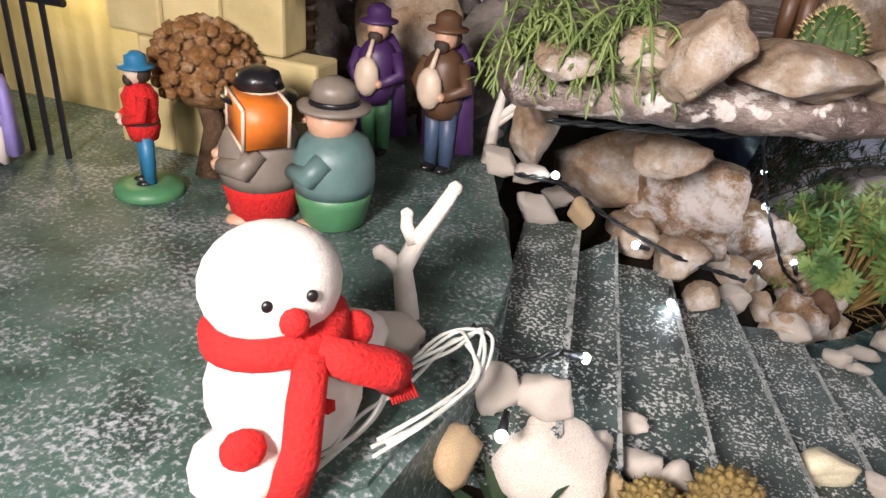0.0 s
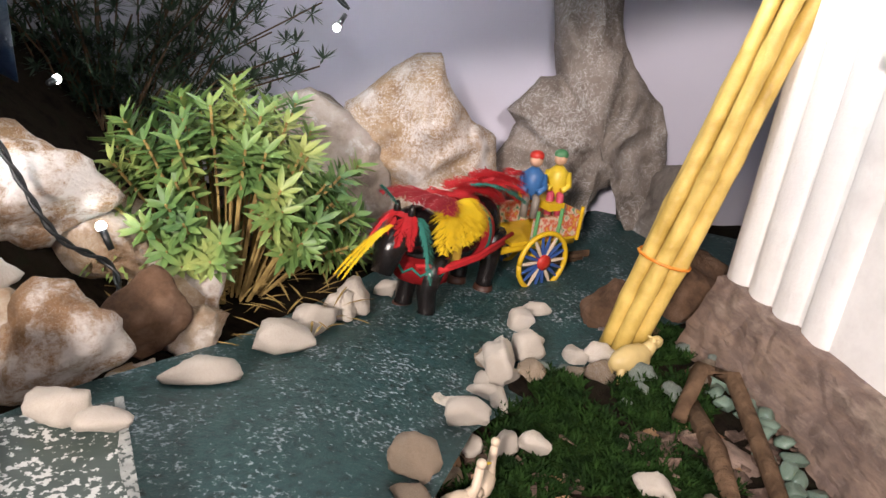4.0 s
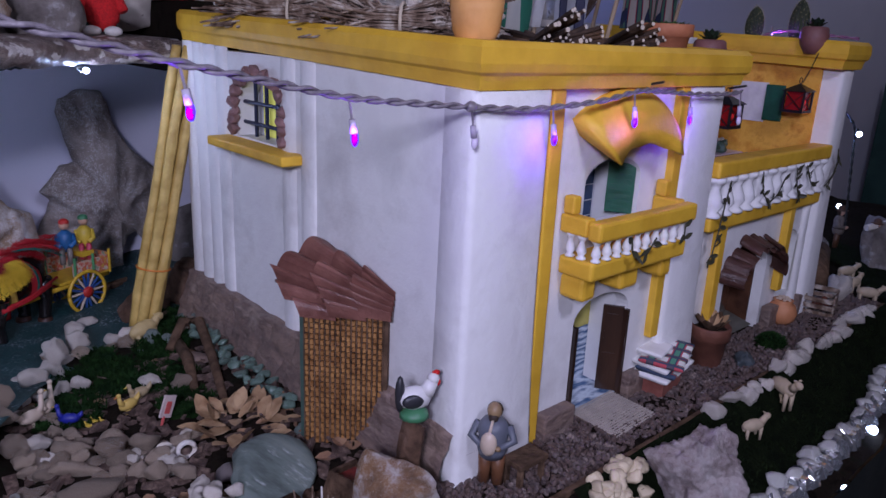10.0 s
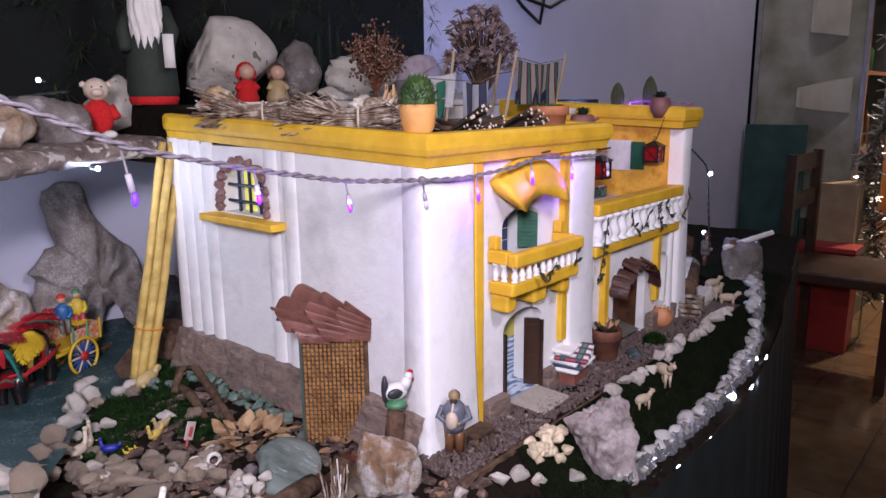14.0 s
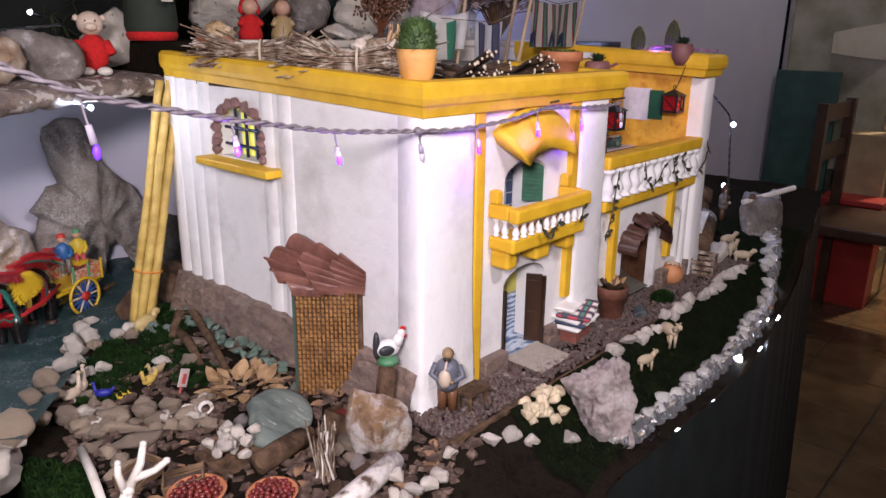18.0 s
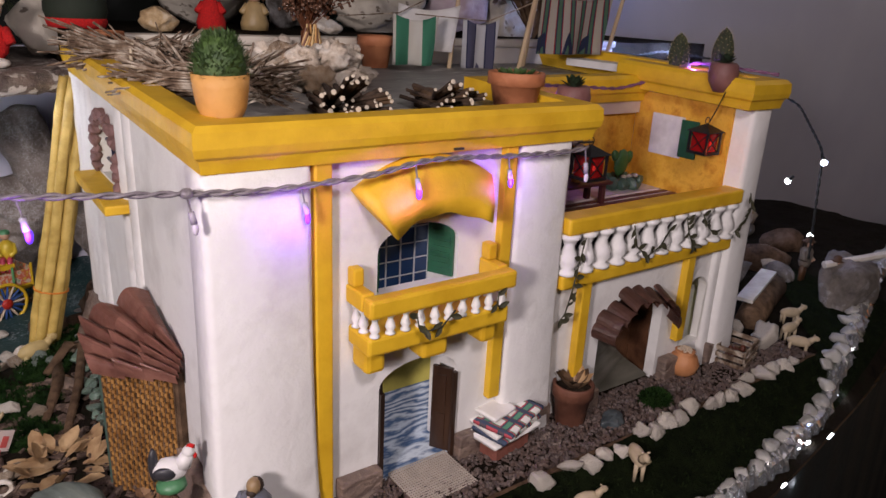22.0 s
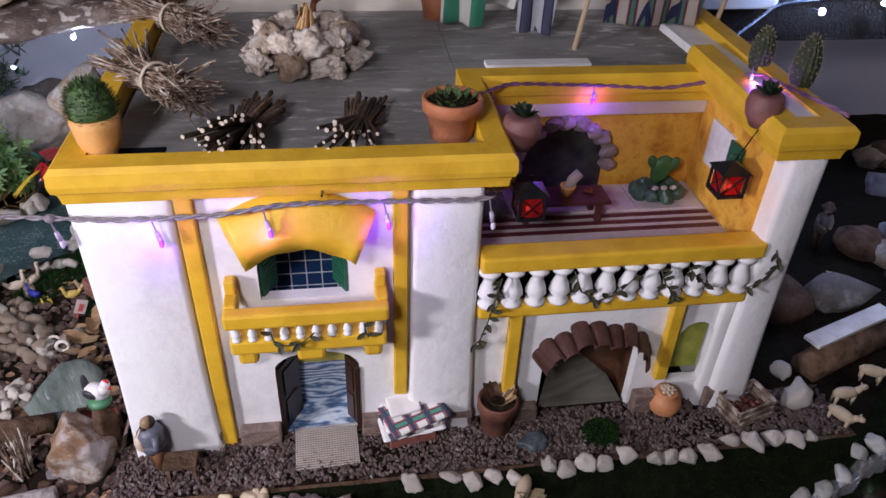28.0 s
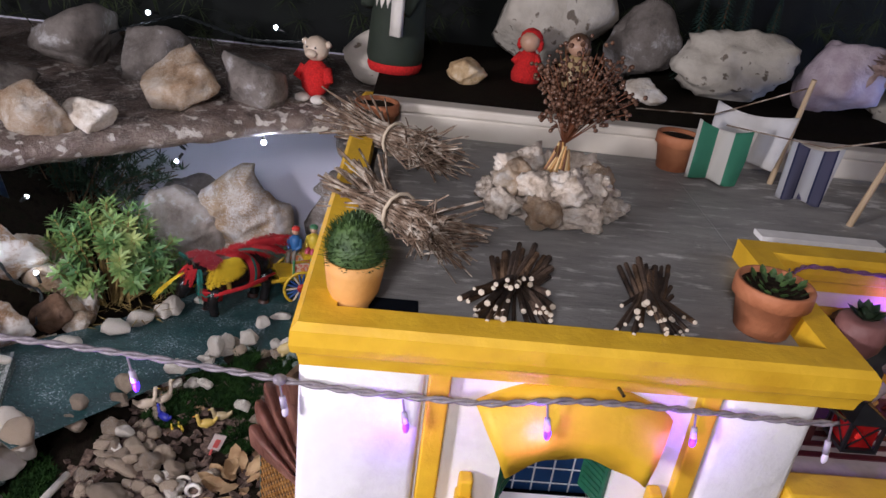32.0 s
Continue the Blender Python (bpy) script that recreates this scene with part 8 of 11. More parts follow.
j.done("rooster_figurine", "white and black rooster figure with red comb", "figurine", pose(-0.040, 0.012, 0.133, 0, 0, -25))
rock("rock", (-0.042, 0.012, 0.090), (0.013, 0.012, 0.046), 97, M_ROCKB, "upright brown stone under the rooster", (0, 4, 0))
figurine((0.014, -0.024, 0.066), 0.082, -55, col(0.12, 0.13, 0.16), col(0.16, 0.07, 0.03), None, "clay craftsman with blue shirt working at a bench", skin=col(0.30, 0.20, 0.10), wide=1.25, hold=CREAM)
t = thing("work_bench", "small brown wooden work bench by the craftsman", "bench", (0.040, -0.036, 0.066))
part("top", boxb(0.024, 0.058, -0.048, -0.026, 0.086, 0.091, bevel=0.001), M_WOOD, t)
for x in (0.026, 0.052):
    for y in (-0.046, -0.031):
        part("leg", boxb(x, x + 0.004, y, y + 0.004, 0.066, 0.0858), M_WOOD, t)

# ---- gravel terrace in front of the house ----
def gravel_z(x, y):
    return 0.0655 + 0.0035 * noise.noise(Vector((x * 120, y * 120, 0))) + 0.0025 * noise.noise(Vector((x * 260, y * 260, 4)))


tagged(sheet("ground_gravel", -0.03, 0.80, -0.066, 0.012, 0.003, gravel_z, M_GRAVEL, False), "brown gravel strip along the house front", "gravel", kind="structure")
tagged(part("trim_gravel_board", boxb(-0.03, 0.80, -0.072, -0.0665, 0.03, 0.068, bevel=0.001), M_WOOD), "dark brown edging board of the gravel", "edging", kind="structure")
GRV = []
for k in range(5):
    me = rock_mesh("gravel_stone", 300 + k, (0.0030, 0.0024, 0.0019), 1, 7, 0.1)
    me.materials.append(surf("gravel_tint_%d" % k, [((0.10, 0.06, 0.05), (0.20, 0.13, 0.11), (0.13, 0.10, 0.10), (0.26, 0.20, 0.18), (0.07, 0.055, 0.05))[k], ((0.16, 0.10, 0.08), (0.30, 0.21, 0.18), (0.2, 0.16, 0.15), (0.38, 0.31, 0.27), (0.12, 0.09, 0.08))[k]], 80, 0.7, 0.2, vary=0.2))
    GRV.append(me)
rnd = random.Random(33)
verts, faces = [], []
for k in range(4200):
    x, y = rnd.uniform(-0.028, 0.795), rnd.uniform(-0.064, 0.008)
    m_ = pose(x, y, 0.0675 + 0.001 * rnd.random(), rnd.uniform(0, 360), rnd.uniform(0, 360), rnd.uniform(0, 360))
    me = GRV[k % 5]
    b = len(verts)
    verts += [m_ @ v.co for v in me.vertices]
    faces += [tuple(b + i for i in p.vertices) for p in me.polygons]
me = bpy.data.meshes.new("gravel_stones")
me.from_pydata([tuple(v) for v in verts], [], faces)
mg = surf("gravel_mix", [(0.035, 0.022, 0.018), (0.12, 0.08, 0.066), (0.07, 0.052, 0.048), (0.26, 0.20, 0.17)], 70, 0.6, 0.2, grit=0.6)
me.materials.append(mg)
tagged(new("gravel", me), "loose brown and pinkish gravel stones", "gravel", kind="stuff")
# dark lawn between the gravel and the table edge
M_LAWN = surf("dark_lawn", [(0.003, 0.005, 0.002), (0.010, 0.015, 0.005)], 60, 0.95, 0.9, grit=0.66)
M_LAWNB = surf("dark_lawn_blade", [(0.005, 0.010, 0.003), (0.016, 0.026, 0.008)], 50, 0.85, 0.0)
for m_ in (M_LAWN, M_LAWNB):
    m_.node_tree.nodes["Principled BSDF"].inputs["Specular IOR Level"].default_value = 0.06

def lawn_z(x, y):
    return ground_height(x, y) + 0.005 + 0.003 * noise.noise(Vector((x * 60, y * 60, 9)))


lw = sheet("ground_lawn", 0.06, 1.10, 0.0, 1.0, 0.02, lambda x, y: 0.0, M_LAWN)
for v in lw.data.vertices:
    x, k = v.co.x, v.co.y
    y0 = table_front(x) + 0.014
    y1 = -0.074 if x < 0.80 else -0.074 + 0.9 * (x - 0.80)
    v.co.y = y0 + (y1 - y0) * k
    v.co.z = lawn_z(x, v.co.y)
tagged(lw, "dark green moss lawn along the table front", "lawn", kind="structure")
bm = bmesh.new()
rnd = random.Random(71)
for k in range(5200):
    x = rnd.uniform(0.07, 1.08)
    y0 = table_front(x) + 0.018
    y1 = -0.076 if x < 0.80 else -0.076 + 0.9 * (x - 0.80)
    y = y0 + (y1 - y0) * rnd.random()
    leaf(bm, (x, y, lawn_z(x, y) - 0.001), (rnd.uniform(-1, 1), rnd.uniform(-1, 1), rnd.uniform(0.3, 1.2)), rnd.uniform(0.004, 0.008), 0.0007, 0.2)
tagged(part("lawn_blades", bm, M_LAWNB), "dark green moss blades on the lawn", "moss", kind="stuff")
# doormat
mat = thing("doormat", "pale woven mesh doormat before the house door", "doormat", (0.191, -0.018, 0.067))
m_ = pose(0.191, -0.020, 0.0695, 3, 0, 2)
part("backing", box(bmesh.new(), -0.034, 0.034, -0.027, 0.027, -0.001, 0.0004, m=m_), col(0.22, 0.16, 0.12, 0.9), mat)
bm = bmesh.new()
for i in range(24):
    x = -0.0335 + 0.067 * i / 23
    box(bm, x - 0.0006, x + 0.0006, -0.027, 0.027, 0.0005, 0.0014, m=m_)
for i in range(19):
    y = -0.0265 + 0.053 * i / 18
    box(bm, -0.034, 0.034, y - 0.0006, y + 0.0006, 0.0016, 0.0024, m=m_)
tagged(part("mesh_weave", bm, col(0.50, 0.44, 0.38, 0.8), mat), kind="stuff")
# folded cloths on a red box
t = thing("brick_box", "red brick-like box under the folded cloths", "box", (0.285, -0.012, 0.066))
part("box_body", box(bmesh.new(), -0.026, 0.026, -0.014, 0.014, 0, 0.022, bevel=0.001, m=pose(0.284, -0.012, 0.067, 0, 0, 10)), surf("brick_red", [(0.20, 0.06, 0.04), (0.30, 0.11, 0.08)], 60, 0.8, 0.4), t)


def checked(name, base, stripes, scale):
    """Woven cloth with crossing stripes."""
    m = bpy.data.materials.new(name)
    m.use_nodes = True
    nt = m.node_tree
    tc = nt.nodes.new("ShaderNodeTexCoord")
    out = None
    prev = None
    for axis in ("X", "Y"):
        tones = stripes if axis == "X" else stripes[1:] + stripes[:1]
        wv = nt.nodes.new("ShaderNodeTexWave")
        wv.bands_direction = axis
        wv.inputs["Scale"].default_value = scale
        nt.links.new(tc.outputs["Object"], wv.inputs["Vector"])
        rp = nt.nodes.new("ShaderNodeValToRGB")
        rp.color_ramp.interpolation = "CONSTANT"
        el = rp.color_ramp.elements
        el[0].position, el[0].color = 0, (*base, 1)
        el[1].position, el[1].color = 0.50, (*tones[0], 1)
        for i, c in enumerate(tones[1:]):
            e = el.new(0.70 + 0.17 * i)
            e.color = (*c, 1)
        nt.links.new(wv.outputs["Fac"], rp.inputs["Fac"])
        if prev:
            mx = nt.nodes.new("ShaderNodeMix")
            mx.data_type, mx.blend_type = "RGBA", "DARKEN"
            mx.inputs["Factor"].default_value = 1.0
            nt.links.new(prev, mx.inputs["A"])
            nt.links.new(rp.outputs["Color"], mx.inputs["B"])
            prev = mx.outputs["Result"]
        else:
            prev = rp.outputs["Color"]
    nt.links.new(prev, nt.nodes["Principled BSDF"].inputs["Base Color"])
    nt.nodes["Principled BSDF"].inputs["Roughness"].default_value = 0.95
    return m


M_CHECK = checked("checked_cloth", (0.80, 0.78, 0.74), [(0.10, 0.30, 0.19), (0.50, 0.08, 0.10), (0.05, 0.07, 0.12)], 15)
M_CHECK2 = checked("striped_cloth", (0.50, 0.45, 0.37), [(0.34, 0.05, 0.05), (0.03, 0.04, 0.09), (0.10, 0.20, 0.13)], 15)
M_CLOTHW = surf("white_cloth", [(0.74, 0.72, 0.69), (0.84, 0.82, 0.79)], 60, 0.95, 0.1)


def folded(at, w, d, h, yaw, material, seed, tilt=(0, 0)):
    """A folded napkin: a soft slab with rounded folds."""
    bm = bmesh.new()
    g, k_ = 16, 8
    rings = []
    for i in range(g + 1):
        x = -w / 2 + w * i / g
        ring = []
        for q in range(16):
            a_ = 2 * math.pi * q / 16
            y = d / 2 * math.copysign(abs(math.cos(a_)) ** 0.35, math.cos(a_))
            z = h / 2 + h / 2 * math.copysign(abs(math.sin(a_)) ** 0.5, math.sin(a_))
            ring.append(bm.verts.new((x + 0.0012 * noise.noise(Vector((y * 90, seed, z * 300))), y + 0.0012 * noise.noise(Vector((x * 90, seed, z * 200))), z + 0.0011 * noise.noise(Vector((x * 60 + seed, y * 60, 2))))))
        rings.append(ring)
    for r0, r1 in zip(rings, rings[1:]):
        for q in range(16):
            p = (q + 1) % 16
            bm.faces.new((r0[q], r0[p], r1[p], r1[q]))
    bm.faces.new(rings[0])
    bm.faces.new(rings[-1])
    bmesh.ops.recalc_face_normals(bm, faces=bm.faces)
    return bm


for i, (dx, dy, yw, mt, z, w, d) in enumerate(((0.0, 0, 8, M_CLOTHW, 0.0895, 0.070, 0.044), (0.003, -0.001, 16, M_CHECK, 0.0945, 0.066, 0.042), (-0.002, 0.0, 6, M_CLOTHW, 0.0995, 0.058, 0.040), (0.004, -0.002, 20, M_CHECK, 0.1045, 0.068, 0.046), (-0.008, 0.006, 12, M_CLOTHW, 0.1100, 0.034, 0.028))):
    ob = part("folded_cloth", folded((0, 0, 0), w, d, 0.0048, 0, mt, i), mt, smooth=True)
    ob.matrix_basis = pose(0.284 + dx, -0.012 + dy, z, 2, -2, yw)
    tagged(ob, "folded white and green checked cloth in the stack" if mt is M_CHECK else "folded white cloth in the stack", "cloth", "stack of folded cloths")
# pots and crate on the gravel
p = terracotta_pot((0.382, -0.012, 0.066), 0.023, 0.050, "brown terracotta pot with dry leaves", surf("brown_clay", [(0.10, 0.035, 0.02), (0.18, 0.07, 0.04)], 40, 0.7, 0.3))
for k in range(9):
    bm = bmesh.new()
    a_ = k * 2.4
    leaf(bm, (0.382 + 0.006 * math.cos(a_), -0.012 + 0.006 * math.sin(a_), 0.111), (math.cos(a_) * 0.7, math.sin(a_) * 0.7, 1), 0.026, 0.007, 0.2)
    part("dry_leaf", bm, (M_WOOD, M_WOOD, M_DRYLEAF)[k % 3], p, smooth=True)
jar = thing("oil_jar", "round terracotta jar heaped with pale grains", "jar", (0.586, -0.008, 0.066))
part("jar_body", lathe(bmesh.new(), [(0.009, 0), (0.017, 0.008), (0.0195, 0.018), (0.016, 0.028), (0.011, 0.032), (0.013, 0.035), (0.010, 0.035), (0.0, 0.033)], 24, pose(0.586, -0.008, 0.066)), surf("orange_clay", [(0.42, 0.16, 0.06), (0.58, 0.26, 0.11)], 40, 0.6, 0.2), jar, smooth=True)
for k in range(16):
    a_, q = k * 2.4, 0.0085 * math.sqrt(k / 16)
    part("grain", ball(bmesh.new(), (0.586 + q * math.cos(a_), -0.008 + q * math.sin(a_), 0.1015 + 0.003 * (1 - k / 16)), 0.0024, 1), CREAM, jar)
cr = thing("slatted_crate", "open slatted wooden crate of chestnuts", "crate", (0.680, -0.020, 0.066))
m_ = pose(0.682, -0.022, 0.067, 0, -4, 14)
for k in range(3):
    for s in (-1, 1):
        part("slat", box(bmesh.new(), -0.026, 0.026, 0.018 * s - 0.0012, 0.018 * s + 0.0012, 0.003 + 0.010 * k, 0.009 + 0.010 * k, m=m_), M_TWIG, cr)
        part("slat", box(bmesh.new(), 0.026 * s - 0.0012, 0.026 * s + 0.0012, -0.0165, 0.0165, 0.003 + 0.010 * k, 0.009 + 0.010 * k, m=m_), M_TWIG, cr)
part("crate_floor", box(bmesh.new(), -0.0245, 0.0245, -0.0165, 0.0165, 0.0, 0.0025, m=m_), M_TWIG, cr)
for k in range(18):
    a_, q = k * 2.4, 0.017 * math.sqrt((k + 0.5) / 18)
    part("chestnut", ball(bmesh.new(), m_ @ Vector((1.2 * q * math.cos(a_), 0.8 * q * math.sin(a_), 0.010 + 0.004 * (k % 2))), (0.0042, 0.0042, 0.0035), 1), col(0.12, 0.035, 0.02, 0.3), cr, smooth=True)
t = thing("moss_ball", "small dark green moss ball on the gravel", "moss", (0.500, -0.036, 0.068))
bm = bmesh.new()
for k in range(380):
    a_, e_ = rnd.uniform(0, 6.28), math.asin(rnd.random())
    d = Vector((math.cos(a_) * math.cos(e_), math.sin(a_) * math.cos(e_), math.sin(e_)))
    leaf(bm, Vector((0.500, -0.036, 0.068)) + Vector((d.x * 0.018, d.y * 0.015, d.z * 0.012)), d + Vector((rnd.uniform(-1, 1), rnd.uniform(-1, 1), 0.2)), 0.007, 0.0008, 0.2)
part("core", ball(bmesh.new(), (0.500, -0.036, 0.068), (0.019, 0.016, 0.012), 3), M_MOSS, t, smooth=True)
tagged(part("moss_cover", bm, M_GRASS, t), kind="stuff")
rock("rock", (0.418, -0.040, 0.069), (0.018, 0.013, 0.010), 98, surf("blue_stone", [(0.04, 0.05, 0.055), (0.09, 0.11, 0.12)], 40, 0.4, 0.3), "dark blue-grey stone on the gravel", (0, 0, 10))
# heap of corn-coloured pebbles and sheep on the lawn
ph = thing("pebble_heap", "heap of small cream pebbles on the lawn", "pebbles", on(0.110, -0.086))
for i in range(34):
    a_, r = rnd.uniform(0, 6.28), math.sqrt(rnd.random())
    x, y = 0.110 + 0.048 * r * math.cos(a_), -0.086 + 0.013 * r * math.sin(a_)
    pebble((x, y, GR(x, y) + 0.006 + 0.010 * (1 - r)), (0.0078, 0.0065, 0.006), rnd.uniform(0, 180), M_PEBC, "", "", ph)
SHP = col(0.52, 0.42, 0.28, 0.7)
quadruped(on(0.318, -0.104), 0.036, 160, SHP, "cream lamb figure on the lawn", group="sheep figures", up=1.1)
quadruped(on(0.395, -0.098), 0.046, 60, SHP, "cream sheep figure on the lawn", group="sheep figures", up=1.25)
for x, y, yw in ((0.871, 0.012, 150), (0.812, -0.020, 175), (0.905, 0.190, 200), (0.93, 0.150, 190), (0.79, -0.048, 120)):
    quadruped(on(x, y), 0.042, yw, SHP, "cream sheep figure on the dark earth", group="sheep figures", up=1.0)
rock("rock", (0.41, -0.088, 0.045), (0.022, 0.014, 0.013), 99, surf("coral_stone", [(0.42, 0.32, 0.16), (0.62, 0.52, 0.32)], 80, 0.8, 0.8), "yellowish porous coral stone on the lawn", (0, 0, 0), rough=0.1)
t = thing("painted_plank", "white painted plank lying on a mossy log", "plank", (0.87, 0.07, 0.09))
part("plank", box(bmesh.new(), -0.07, 0.07, -0.012, 0.012, 0, 0.005, m=pose(0.87, 0.072, 0.104, 0, -3, 18)), M_CORAL, t)
part("log", tube(bmesh.new(), [(0.79, 0.03, 0.078), (0.87, 0.062, 0.082), (0.96, 0.092, 0.080)], [0.020, 0.022, 0.020], 12), M_WOOD, t, smooth=True)
rnd = random.Random(77)
for i in range(40):
    x, y = rnd.uniform(0.74, 1.35), rnd.uniform(0.10, 0.80)
    s = rnd.uniform(0.015, 0.045)
    rock("rock", on(x, y, s * 0.4), (s * 1.2, s, s * 0.8), 500 + i, (M_ROCKG, M_ROCK, M_ROCKB)[i % 3], "grey and brown stone on the dark earth beyond the house", (0, 0, rnd.uniform(0, 360)), sub=2)
for x, y in ((1.0, 0.02), (1.06, 0.10), (0.97, 0.30)):
    figurine(on(x, y), 0.085, rnd.uniform(-40, 40), GREYC, BROWNC, BROWNC, "small dim clay shepherd beyond the house", "distant clay shepherds")
t = thing("white_pole", "short white pole lying on the stones", "pole", (1.04, 0.0, 0.15))
part("pole", rod(bmesh.new(), (0.98, 0.03, 0.135), (1.10, -0.03, 0.157), 0.006), M_CORAL, t)
rock("rock", (1.03, 0.005, 0.095), (0.05, 0.04, 0.055), 551, M_ROCKG, "grey stone under the white pole", (0, 0, 0))

# ---- crinkled film edging with lights at the table front ----
M_FILM = bpy.data.materials.new("clear_film")
M_FILM.use_nodes = True
bs = M_FILM.node_tree.nodes["Principled BSDF"]
bs.inputs["Base Color"].default_value = (0.75, 0.80, 0.84, 1)
bs.inputs["Roughness"].default_value, bs.inputs["Transmission Weight"].default_value = 0.08, 0.88
EDGE = [(0.15, -0.160), (0.27, -0.163), (0.37, -0.164), (0.48, -0.158), (0.59, -0.150), (0.73, -0.122), (0.93, -0.062), (1.15, 0.02), (1.45, 0.11)]
bm = bmesh.new()
last = None
for (xa, ya), (xb, yb) in zip(EDGE, EDGE[1:]):
    for k in range(24):
        f_ = k / 24
        x, y = xa + (xb - xa) * f_, ya + (yb - ya) * f_
        ring = []
        for q in range(7):
            a_ = math.pi * q / 6
            r = 0.009 * (1 + 0.7 * noise.noise(Vector((x * 90, q * 1.7, y * 90))))
            ring.append(bm.verts.new((x, y - r * math.cos(a_) * 1.2, GR(x, y) + 0.004 + r * math.sin(a_) * 1.3)))
        if last:
            for q in range(6):
                bm.faces.new((last[q], last[q + 1], ring[q + 1], ring[q]))
        last = ring
tagged(part("film_edging", bm, M_FILM), "crinkled clear film edging the display table", "edging film")
pe = thing("pebble_edging", "row of grey-white pebbles along the table edge", "pebbles", (0.6, -0.13, 0.01))
rnd = random.Random(9)
for (xa, ya), (xb, yb) in zip(EDGE, EDGE[1:]):
    n_ = max(2, int(math.hypot(xb - xa, yb - ya) / 0.024))
    for k in range(n_):
        f_ = (k + 0.5) / n_
        px_, py_ = xa + (xb - xa) * f_ + rnd.uniform(-0.004, 0.004), ya + (yb - ya) * f_ + 0.010 + rnd.uniform(-0.006, 0.006)
        pebble((px_, py_, GR(px_, py_) + 0.009), (rnd.uniform(0.010, 0.016), 0.010, 0.009), rnd.uniform(0, 180), M_EDGEP, "", "", pe)

# ---- things on the house ----
M_VINE = col(0.05, 0.048, 0.024, 0.6)


def vine(parent_label, pts, seed, n_leaf):
    """A thin wire vine with small leaves."""
    t = thing("vine", parent_label, "vine", pts[0], "wire vines")
    part("stem", tube(bmesh.new(), pts, 0.0008, 5), M_VINE, t, smooth=True)
    rnd = random.Random(seed)
    P = [Vector(p) for p in pts]
    for k in range(n_leaf):
        f_ = (k + 0.5) / n_leaf * (len(P) - 1)
        i = min(int(f_), len(P) - 2)
        c = P[i].lerp(P[i + 1], f_ - i)
        bm = bmesh.new()
        leaf(bm, c, (rnd.uniform(-1, 1), -0.25, rnd.uniform(-0.9, 0.7)), 0.0115, 0.0032, 0.1, Vector((0, -1, 0)))
        part("vine_leaf", bm, M_VINE, t)
    return t


VL = "dark green wire vine with small leaves on the balustrade"
vine(VL, [(0.150, -0.0425, 0.262), (0.152, -0.043, 0.250), (0.162, -0.043, 0.243), (0.176, -0.043, 0.244), (0.190, -0.042, 0.256)], 1, 6)
vine(VL, [(0.236, -0.0425, 0.264), (0.237, -0.042, 0.252), (0.240, -0.041, 0.246)], 2, 3)
vine(VL, [(0.372, -0.014, 0.285), (0.368, -0.013, 0.262), (0.362, -0.013, 0.230), (0.355, -0.013, 0.205), (0.348, -0.012, 0.196)], 3, 14)
vine(VL, [(0.445, -0.014, 0.288), (0.455, -0.013, 0.262), (0.475, -0.013, 0.248), (0.495, -0.013, 0.256), (0.510, -0.013, 0.276)], 4, 12)
vine(VL, [(0.535, -0.014, 0.285), (0.545, -0.013, 0.264), (0.556, -0.012, 0.250), (0.566, -0.012, 0.238)], 5, 10)
vine(VL, [(0.565, -0.014, 0.285), (0.578, -0.013, 0.270), (0.594, -0.013, 0.256)], 6, 8)
vine(VL, [(0.655, -0.014, 0.300), (0.665, -0.013, 0.280), (0.655, -0.013, 0.262), (0.635, -0.013, 0.252)], 7, 10)

# string of transparent lights
M_CABLE = surf("clear_cable", [(0.15, 0.13, 0.145), (0.27, 0.24, 0.26)], 200, 0.3, 0.2)
M_SOCK = surf("clear_plastic", [(0.34, 0.30, 0.38), (0.46, 0.42, 0.50)], 90, 0.12, 0.0)
M_PURP = glow("purple_bulb", (0.12, 0.03, 1.0), 1.9)
M_OFF = surf("clear_bulb", [(0.62, 0.56, 0.66), (0.72, 0.66, 0.76)], 50, 0.1, 0.0)
MAIN = [(-0.62, -0.135, 0.560), (-0.45, -0.075, 0.475), (-0.33, -0.045, 0.425), (-0.225, -0.025, 0.402), (-0.117, -0.008, 0.382), (-0.045, -0.010, 0.376), (-0.019, -0.012, 0.3745), (0.03, -0.014, 0.371),
        (0.062, -0.015, 0.3715), (0.12, -0.022, 0.376), (0.165, -0.022, 0.384), (0.21, -0.018, 0.382), (0.262, -0.014, 0.378), (0.34, -0.016, 0.377), (0.357, -0.016, 0.379)]


def twisted(name, pts, r, label, material, category="cable"):
    """A cable of two strands wound round each other."""
    t = thing(name, label, category, pts[0])
    P = [Vector(p) for p in pts]
    fine_ = []
    for a, b in zip(P, P[1:]):
        m_ = max(2, int((b - a).length / 0.005))
        fine_ += [a.lerp(b, i / m_) for i in range(m_)]
    fine_.append(P[-1])
    # smooth the corners
    for _ in range(12):
        fine_ = [fine_[0]] + [(fine_[i - 1] + fine_[i] * 2 + fine_[i + 1]) / 4 for i in range(1, len(fine_) - 1)] + [fine_[-1]]
    for ph in (0, math.pi):
        tw = []
        for i, p in enumerate(fine_):
            d = (fine_[min(i + 1, len(fine_) - 1)] - fine_[max(i - 1, 0)]).normalized()
            u = d.cross(Vector((0, 0, 1)))
            u = u.normalized() if u.length > 1e-3 else Vector((1, 0, 0))
            v = u.cross(d)
            a_ = i * 1.0 + ph
            tw.append(p + (u * math.cos(a_) + v * math.sin(a_)) * r)
        part("strand", tube(bmesh.new(), tw, r, 5), material, t, smooth=True)
    return t


string = twisted("light_string", MAIN, 0.0014, "twisted clear cable of a light string along the cornice", M_CABLE, "light string")


